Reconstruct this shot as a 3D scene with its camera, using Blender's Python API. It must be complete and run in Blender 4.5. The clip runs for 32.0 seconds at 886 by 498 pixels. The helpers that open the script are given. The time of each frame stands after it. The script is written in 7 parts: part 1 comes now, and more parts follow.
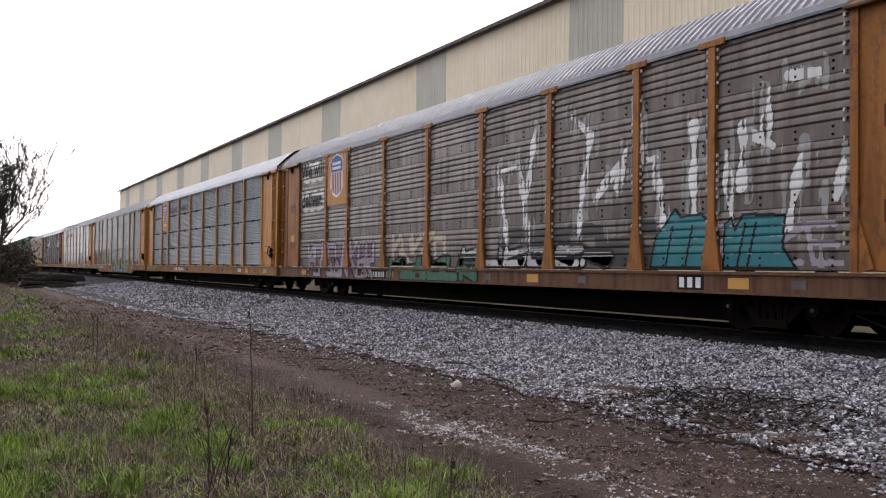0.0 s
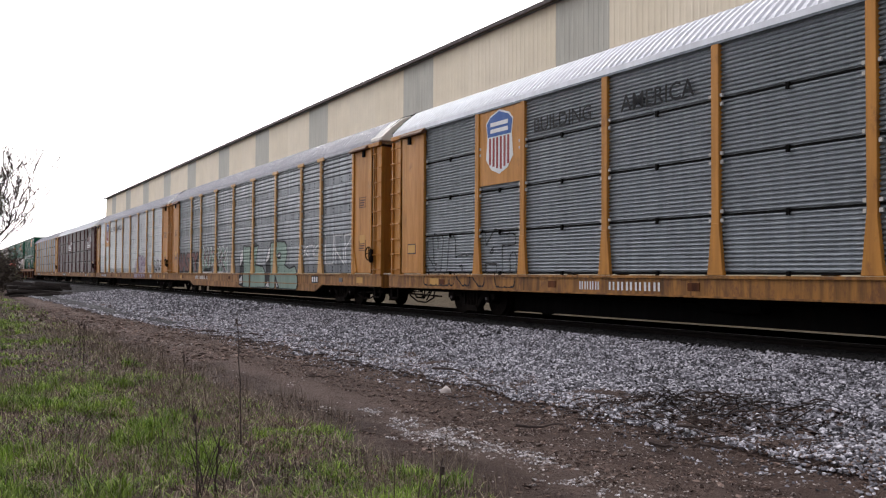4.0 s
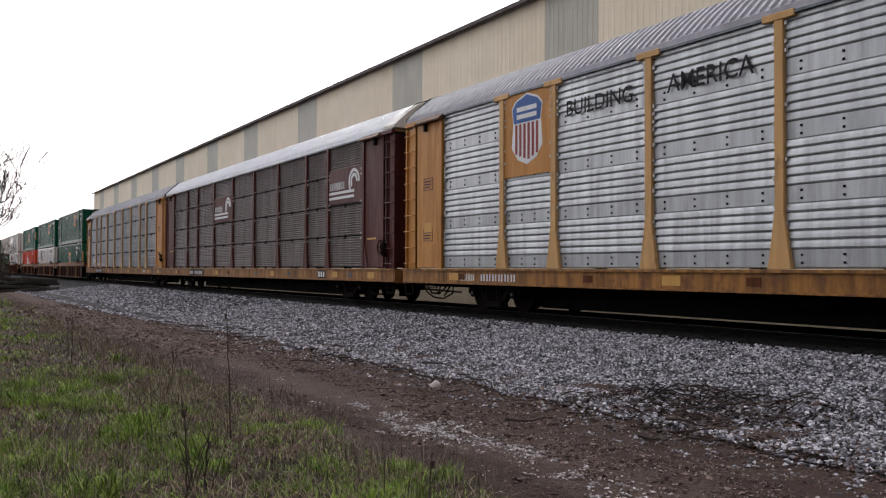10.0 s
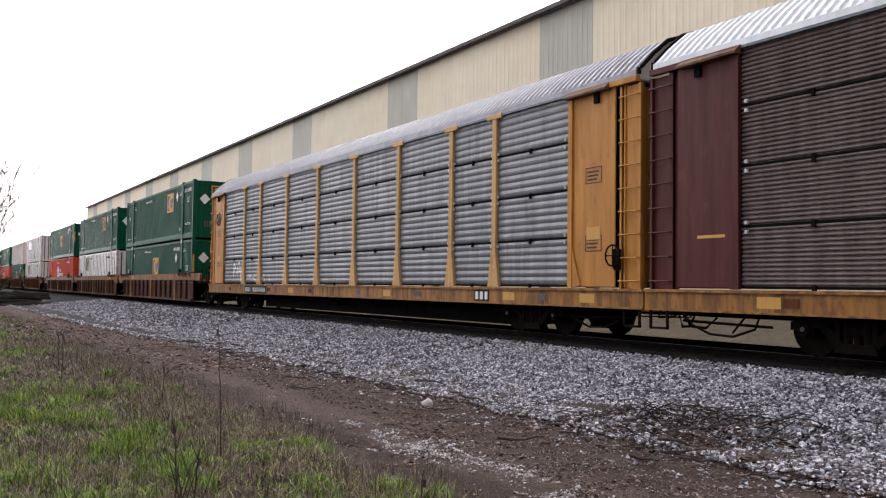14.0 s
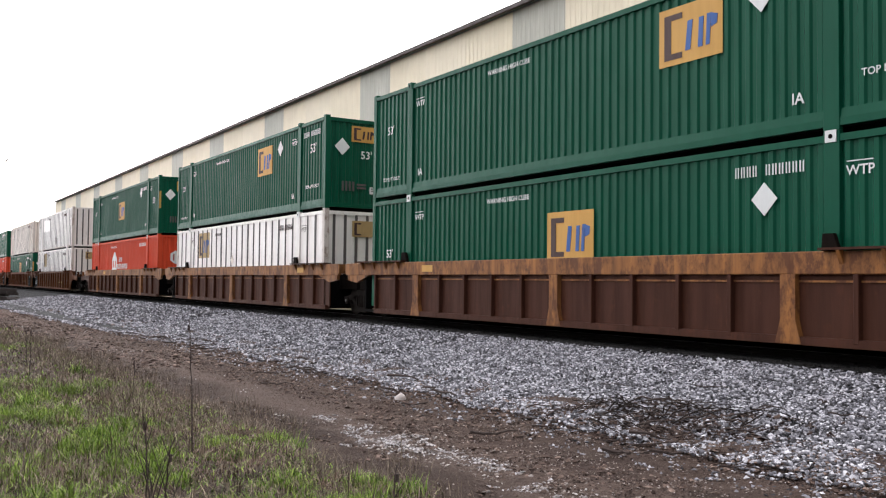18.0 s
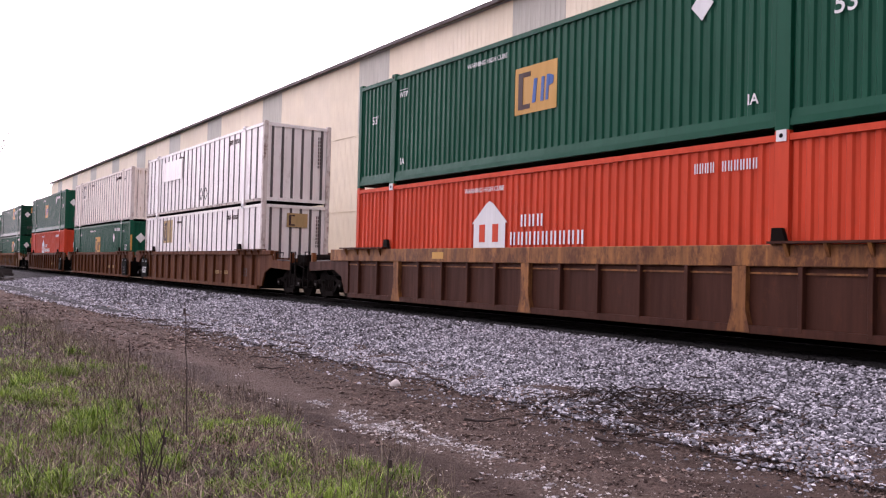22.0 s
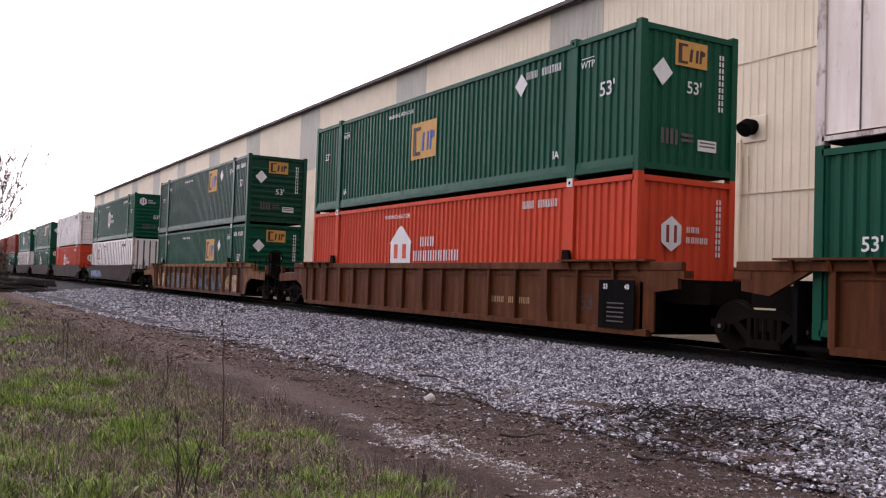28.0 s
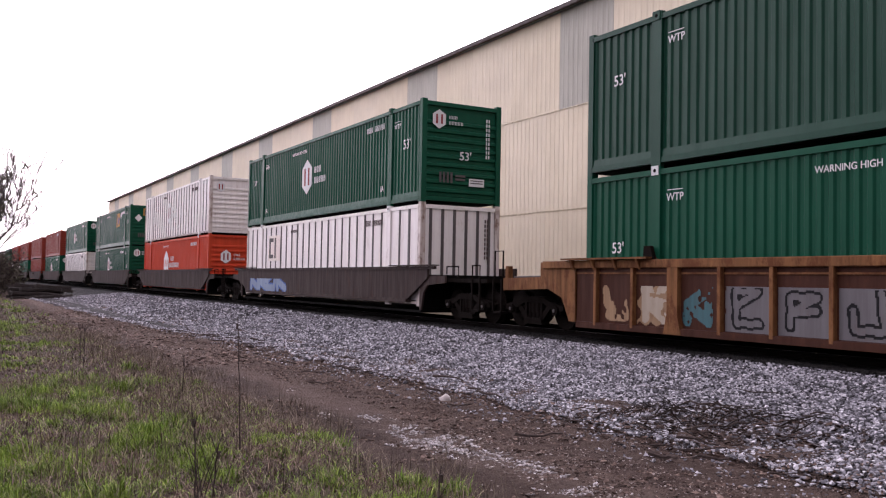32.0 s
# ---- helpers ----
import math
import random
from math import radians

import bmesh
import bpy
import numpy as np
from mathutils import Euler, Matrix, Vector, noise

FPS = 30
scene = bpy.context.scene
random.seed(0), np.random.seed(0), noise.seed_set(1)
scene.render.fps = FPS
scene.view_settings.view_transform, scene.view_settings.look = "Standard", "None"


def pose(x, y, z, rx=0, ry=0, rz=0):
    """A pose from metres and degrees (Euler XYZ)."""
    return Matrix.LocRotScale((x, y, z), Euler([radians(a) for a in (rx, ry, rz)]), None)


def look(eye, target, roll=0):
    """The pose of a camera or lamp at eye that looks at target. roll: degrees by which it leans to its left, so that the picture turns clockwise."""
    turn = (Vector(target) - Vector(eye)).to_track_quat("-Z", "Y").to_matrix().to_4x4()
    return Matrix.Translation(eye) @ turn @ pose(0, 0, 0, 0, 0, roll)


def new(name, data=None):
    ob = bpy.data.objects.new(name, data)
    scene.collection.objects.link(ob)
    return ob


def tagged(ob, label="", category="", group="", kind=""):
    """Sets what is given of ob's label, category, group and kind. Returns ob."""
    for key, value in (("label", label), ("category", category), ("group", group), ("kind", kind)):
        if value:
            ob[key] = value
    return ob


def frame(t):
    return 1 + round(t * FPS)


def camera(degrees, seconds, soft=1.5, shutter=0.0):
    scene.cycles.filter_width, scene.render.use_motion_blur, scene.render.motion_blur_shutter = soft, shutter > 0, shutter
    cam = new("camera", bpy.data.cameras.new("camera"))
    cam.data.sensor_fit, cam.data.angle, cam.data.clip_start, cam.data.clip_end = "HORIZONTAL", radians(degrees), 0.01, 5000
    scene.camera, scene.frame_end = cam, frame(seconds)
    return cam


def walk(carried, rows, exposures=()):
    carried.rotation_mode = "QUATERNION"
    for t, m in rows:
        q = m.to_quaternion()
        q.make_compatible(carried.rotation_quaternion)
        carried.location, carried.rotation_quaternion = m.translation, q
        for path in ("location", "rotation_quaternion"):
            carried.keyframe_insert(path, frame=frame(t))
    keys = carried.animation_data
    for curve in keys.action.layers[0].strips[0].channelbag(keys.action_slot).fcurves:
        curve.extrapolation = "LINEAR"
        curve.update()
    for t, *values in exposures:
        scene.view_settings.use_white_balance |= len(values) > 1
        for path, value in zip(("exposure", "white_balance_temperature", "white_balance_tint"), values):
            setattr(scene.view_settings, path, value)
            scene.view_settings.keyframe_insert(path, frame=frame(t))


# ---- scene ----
cam = camera(52.5, 32.0, soft=1.2)
EYE = 1.55
PATH = [
    (0, 91.249, -0.677, 61.569),
    (0.5, 91.236, -0.682, 61.442),
    (1, 91.125, -0.620, 61.020),
    (1.5, 91.337, -0.181, 61.336),
    (2, 91.338, -0.100, 61.542),
    (2.5, 91.433, -0.143, 61.498),
    (4.5, 91.648, -0.339, 60.721),
    (5, 91.849, -0.473, 61.182),
    (5.5, 91.804, -0.371, 60.975),
    (6, 92.000, -0.684, 60.656),
    (6.5, 92.134, -0.407, 61.130),
    (7, 92.155, -0.683, 61.104),
    (7.5, 92.118, -0.916, 61.416),
    (8, 92.108, -1.096, 61.532),
    (8.5, 92.057, -0.655, 61.006),
    (9, 91.775, -0.312, 60.740),
    (9.5, 91.535, -0.354, 60.158),
    (10, 91.274, -0.186, 60.151),
    (10.5, 91.756, -0.453, 60.106),
    (11, 91.987, -0.439, 60.761),
    (11.5, 92.100, -0.223, 60.472),
    (12, 92.191, 0.003, 59.999),
    (12.5, 92.087, -0.371, 59.804),
    (13, 92.379, -0.571, 59.739),
    (13.5, 92.075, -0.629, 59.667),
    (14, 92.402, -0.715, 59.717),
    (14.5, 92.089, -0.439, 59.955),
    (16.5, 92.212, -0.228, 58.136),
    (17, 92.237, -0.165, 57.980),
    (17.5, 92.254, -0.231, 58.136),
    (18, 92.085, -0.599, 57.988),
    (18.5, 91.941, -0.423, 57.493),
    (19, 92.208, -0.809, 58.058),
    (19.5, 92.006, -0.985, 57.747),
    (20, 92.135, -1.035, 57.635),
    (20.5, 92.026, -1.139, 57.606),
    (21, 92.236, -1.615, 57.793),
    (21.5, 91.702, -1.822, 58.229),
    (22, 91.275, -1.459, 57.752),
    (22.5, 91.251, -1.825, 57.302),
    (23, 91.366, -1.822, 57.555),
    (23.5, 91.743, -2.202, 58.032),
    (24, 92.071, -2.075, 58.363),
    (24.5, 92.017, -1.853, 58.274),
    (25, 91.985, -2.122, 58.653),
    (25.5, 92.043, -2.078, 59.059),
    (26, 91.928, -2.085, 59.316),
    (26.5, 92.094, -2.015, 59.226),
    (28.5, 92.147, -1.940, 60.209),
    (29, 92.250, -2.085, 60.238),
    (29.5, 92.101, -1.870, 60.792),
    (30, 92.050, -1.624, 60.481),
    (30.5, 92.051, -1.408, 60.413),
    (31, 91.882, -1.347, 60.647),
    (31.5, 91.970, -1.065, 60.890),
    (32, 92.113, -1.078, 60.900),
]
# seconds, stops, kelvin, tint
EXPOSURE = ((0, 0.37, 6320, 11.5), (1, 0.44, 6320, 11.5), (2, 0.39, 6320, 11.5), (5, 0.49, 6320, 11.5), (6, 0.43, 6320, 11.5), (7, 0.19, 6320, 11.5), (8, 0.09, 6320, 11.5), (9, -0.08, 6320, 11.5), (10, 0.10, 6320, 11.5), (11, 0.29, 6320, 11.5), (12, 0.48, 6320, 11.5), (13, 0.66, 6320, 11.5), (14, 0.68, 6320, 11.5), (17, 1.01, 6320, 8.5), (18, 1.08, 6320, 8.0), (19, 1.04, 6320, 13.5), (20, 0.74, 6320, 22.5), (21, 0.81, 6320, 24.5), (22, 0.95, 6320, 29.0), (23, 0.85, 6320, 29.0), (24, 0.22, 6320, 29.0), (25, 0.05, 6320, 22.5), (26, 0.33, 6320, 21.5), (29, 0.62, 6320, 23.5), (30, 0.65, 6320, 24.5), (31, 0.74, 6320, 23.0), (32, 0.67, 6320, 27.0))
walk(cam, [(t, pose(0, 0, EYE, rx, ry, rz)) for t, rx, ry, rz in PATH], exposures=EXPOSURE)

# ---- light: a bright overcast evening sky ----
world = bpy.data.worlds.new("sky")
scene.world = world
world.use_nodes = True
wn, wl = world.node_tree.nodes, world.node_tree.links
sky_tex = wn.new("ShaderNodeTexSky")
sky_tex.sky_type = "NISHITA"
sky_tex.sun_disc = False
sky_tex.sun_elevation, sky_tex.sun_rotation = radians(24), radians(-75)
sky_tex.dust_density = 4
# an overcast veil, brighter towards the hidden sun
SUNWARD = Vector((-0.86, 0.30, 0.42)).normalized()
geo, dot, glow = wn.new("ShaderNodeTexCoord"), wn.new("ShaderNodeVectorMath"), wn.new("ShaderNodeMapRange")
dot.operation, dot.inputs[1].default_value = "DOT_PRODUCT", SUNWARD
wl.new(geo.outputs["Generated"], dot.inputs[0])
glow.inputs["From Min"].default_value, glow.inputs["To Min"].default_value, glow.inputs["To Max"].default_value = -1.0, 2.5, 25.0
power = wn.new("ShaderNodeMath")
power.operation, power.inputs[1].default_value = "POWER", 1.6
lift = wn.new("ShaderNodeMapRange")
lift.inputs["From Min"].default_value = -1.0
wl.new(dot.outputs["Value"], lift.inputs["Value"])
wl.new(lift.outputs[0], power.inputs[0])
glow.inputs["From Min"].default_value = 0.0
wl.new(power.outputs[0], glow.inputs["Value"])
veil = wn.new("ShaderNodeMixRGB")
veil.blend_type = "MULTIPLY"
veil.inputs["Fac"].default_value = 1.0
veil.inputs["Color2"].default_value = (1.0, 0.975, 0.99, 1)
wl.new(glow.outputs[0], veil.inputs["Color1"])
cloud = wn.new("ShaderNodeMixRGB")
cloud.inputs["Fac"].default_value = 0.88
wl.new(sky_tex.outputs[0], cloud.inputs["Color1"])
wl.new(veil.outputs[0], cloud.inputs["Color2"])
wl.new(cloud.outputs[0], wn["Background"].inputs["Color"])
wn["Background"].inputs["Strength"].default_value = 0.1

sun_data = bpy.data.lights.new("sun", "SUN")
sun_data.energy, sun_data.angle, sun_data.color = 0.8, radians(20), (1.0, 0.95, 0.88)
sun = new("sun", sun_data)
sun.matrix_world = look(60 * SUNWARD, (0, 0, 0))

# ---- materials ----
def tree_of(name):
    m = bpy.data.materials.new(name)
    m.use_nodes = True
    n, l = m.node_tree.nodes, m.node_tree.links
    return m, n, l, n["Principled BSDF"]


def coords(n, l, scale=(1, 1, 1), spread=37.0):
    """Object coordinates, shifted at random from object to object."""
    tc, oi, ad, mp = n.new("ShaderNodeTexCoord"), n.new("ShaderNodeObjectInfo"), n.new("ShaderNodeVectorMath"), n.new("ShaderNodeMapping")
    mul = n.new("ShaderNodeMath")
    mul.operation, mul.inputs[1].default_value = "MULTIPLY", spread
    l.new(oi.outputs["Random"], mul.inputs[0])
    l.new(tc.outputs["Object"], ad.inputs[0])
    l.new(mul.outputs[0], ad.inputs[1])
    l.new(ad.outputs[0], mp.inputs["Vector"])
    mp.inputs["Scale"].default_value = scale
    return mp.outputs[0]


def noise_tex(n, l, vec, scale, detail=4, rough=0.6, lo=0.35, hi=0.65):
    t, r = n.new("ShaderNodeTexNoise"), n.new("ShaderNodeMapRange")
    t.inputs["Scale"].default_value, t.inputs["Detail"].default_value, t.inputs["Roughness"].default_value = scale, detail, rough
    l.new(vec, t.inputs["Vector"])
    l.new(t.outputs["Fac"], r.inputs["Value"])
    r.inputs["From Min"].default_value, r.inputs["From Max"].default_value = lo, hi
    return r.outputs[0]


def blend(n, l, fac, a, b, k=1.0):
    x = n.new("ShaderNodeMixRGB")
    if k != 1.0:
        m = n.new("ShaderNodeMath")
        m.operation, m.inputs[1].default_value = "MULTIPLY", k
        l.new(fac, m.inputs[0])
        fac = m.outputs[0]
    l.new(fac, x.inputs["Fac"])
    for s, v in (("Color1", a), ("Color2", b)):
        if isinstance(v, tuple):
            x.inputs[s].default_value = (*v, 1)
        else:
            l.new(v, x.inputs[s])
    return x.outputs[0]


def relief(n, l, b, height, strength, dist=0.01):
    u = n.new("ShaderNodeBump")
    u.inputs["Strength"].default_value, u.inputs["Distance"].default_value = strength, dist
    l.new(height, u.inputs["Height"])
    l.new(u.outputs[0], b.inputs["Normal"])


def painted(name, base, grime, rust=(0.10, 0.045, 0.02), grime_k=0.6, rust_k=0.25, rough=0.55, metal=0.0, bump=0.25, rust_lo=0.56, spec=0.4, vary=0.0):
    """Weathered paint or sheet metal: vertical grime streaks, blotches, rust spots."""
    m, n, l, b = tree_of(name)
    streak = noise_tex(n, l, coords(n, l, (2.6, 2.6, 0.22)), 2.2, 5, 0.65, 0.38, 0.68)
    blot = noise_tex(n, l, coords(n, l, (1, 1, 1), 11), 0.7, 4, 0.6, 0.3, 0.7)
    spot = noise_tex(n, l, coords(n, l, (1, 1, 0.5), 23), 3.5, 8, 0.75, rust_lo, rust_lo + 0.12)
    fine = noise_tex(n, l, coords(n, l, (1, 1, 1), 5), 60, 3, 0.6, 0.2, 0.8)
    c = blend(n, l, streak, base, grime, grime_k)
    dim = tuple(0.72 * q for q in base)
    c = blend(n, l, blot, c, dim, 0.45)
    c = blend(n, l, spot, c, rust, rust_k)
    c = blend(n, l, fine, c, grime, 0.12)
    if vary:
        # one sheet is more weathered than the next
        c = blend(n, l, n.new("ShaderNodeObjectInfo").outputs["Random"], c, tuple(0.6 * q + 0.4 * g for q, g in zip(base, grime)), vary)
    l.new(c, b.inputs["Base Color"])
    r = n.new("ShaderNodeMapRange")
    l.new(streak, r.inputs["Value"])
    r.inputs["To Min"].default_value, r.inputs["To Max"].default_value = rough, min(1, rough + 0.2)
    l.new(r.outputs[0], b.inputs["Roughness"])
    b.inputs["Metallic"].default_value = metal
    b.inputs["Specular IOR Level"].default_value = spec
    relief(n, l, b, fine, bump, 0.004)
    return m


def mottled(name, stops, scale, rough=0.9, bump=0.6, fine=40, dist=0.02, spread=0.0):
    """Earth and stone: three colours mixed by noise at two scales."""
    m, n, l, b = tree_of(name)
    v = coords(n, l, (1, 1, 1), spread)
    a, c, d = noise_tex(n, l, v, scale, 6, 0.7), noise_tex(n, l, v, scale * 5.3, 5, 0.7), noise_tex(n, l, v, fine, 4, 0.7, 0.3, 0.7)
    k = blend(n, l, c, blend(n, l, a, stops[0], stops[1]), stops[2], 0.6)
    k = blend(n, l, d, k, tuple(0.35 * q for q in stops[0]), 0.6)
    l.new(k, b.inputs["Base Color"])
    b.inputs["Roughness"].default_value = rough
    b.inputs["Specular IOR Level"].default_value = 0.1
    relief(n, l, b, d, bump, dist)
    return m


def lane(name):
    """Earth with bands worn along the track: dark damp ruts, a pale gravelly ridge between them."""
    m, n, l, b = tree_of(name)
    v, w = coords(n, l, (1, 1, 1), 0.0), coords(n, l, (0.13, 1.25, 1), 0.0)
    band, patch = noise_tex(n, l, w, 1.25, 5, 0.65, 0.40, 0.60), noise_tex(n, l, v, 1.1, 6, 0.7, 0.35, 0.65)
    mid, fine = noise_tex(n, l, v, 7, 6, 0.75, 0.35, 0.65), noise_tex(n, l, v, 42, 5, 0.75, 0.3, 0.7)
    # wheel ruts run along x at fixed distances, bent a little
    sep, wob, wav, add = n.new("ShaderNodeSeparateXYZ"), n.new("ShaderNodeTexNoise"), n.new("ShaderNodeMath"), n.new("ShaderNodeMath")
    l.new(v, sep.inputs[0])
    l.new(coords(n, l, (0.5, 1.0, 1), 0.0), wob.inputs["Vector"])
    wob.inputs["Scale"].default_value, wob.inputs["Detail"].default_value = 1.6, 5
    wav.operation, wav.inputs[1].default_value, wav.inputs[2].default_value = "MULTIPLY_ADD", 1.3, -0.65
    l.new(wob.outputs["Fac"], wav.inputs[0])
    l.new(sep.outputs["Y"], add.inputs[0])
    l.new(wav.outputs[0], add.inputs[1])
    sc = n.new("ShaderNodeMath")
    sc.operation, sc.inputs[1].default_value = "DIVIDE", 8.0
    l.new(add.outputs[0], sc.inputs[0])
    ramp = n.new("ShaderNodeValToRGB")
    e = ramp.color_ramp.elements
    # soil under the grass darkened for the shade between the blades
    e[0].position, e[0].color = 0.30, (0.029, 0.021, 0.014, 1)
    e[1].position, e[1].color = 0.95, (0.065, 0.044, 0.040, 1)
    for p, c in ((0.36, (0.060, 0.041, 0.030)), (0.40, (0.031, 0.019, 0.015)), (0.50, (0.034, 0.021, 0.018)), (0.545, (0.107, 0.076, 0.066)), (0.58, (0.099, 0.068, 0.058)), (0.64, (0.060, 0.039, 0.034)), (0.73, (0.067, 0.045, 0.038)), (0.80, (0.086, 0.060, 0.052))):
        e.new(p).color = (*c, 1)
    l.new(sc.outputs[0], ramp.inputs[0])
    k = blend(n, l, band, ramp.outputs[0], (0.115, 0.074, 0.058), 0.18)
    k = blend(n, l, patch, k, (0.14, 0.096, 0.077), 0.24)
    k = blend(n, l, mid, k, (0.040, 0.027, 0.024), 0.42)
    k = blend(n, l, fine, k, (0.28, 0.21, 0.18), 0.08)
    l.new(k, b.inputs["Base Color"])
    b.inputs["Roughness"].default_value = 0.95
    b.inputs["Specular IOR Level"].default_value = 0.08
    relief(n, l, b, mid, 1.0, 0.06)
    return m


def islands(name, a, b_, c_, rough=0.85, spec=0.25, clump=0.0, scale=2.2):
    """Loose pieces, each with a tone of its own."""
    m, n, l, b = tree_of(name)
    g, ramp = n.new("ShaderNodeNewGeometry"), n.new("ShaderNodeValToRGB")
    l.new(g.outputs["Random Per Island"], ramp.inputs[0])
    e = ramp.color_ramp.elements
    e[0].color, e[1].color = (*a, 1), (*c_, 1)
    e.new(0.6).color = (*b_, 1)
    col = ramp.outputs[0]
    if clump:
        v = coords(n, l, (1, 1, 1), 0.0)
        col = blend(n, l, noise_tex(n, l, v, scale, 5, 0.75, 0.42, 0.62), col, tuple(0.16 * q for q in a), clump)
        col = blend(n, l, noise_tex(n, l, v, scale * 0.35, 3, 0.6, 0.45, 0.65), col, tuple(q * k for q, k in zip(b_, (1.5, 1.25, 1.3))), 0.5)
    l.new(col, b.inputs["Base Color"])
    b.inputs["Roughness"].default_value = rough
    b.inputs["Specular IOR Level"].default_value = spec
    return m


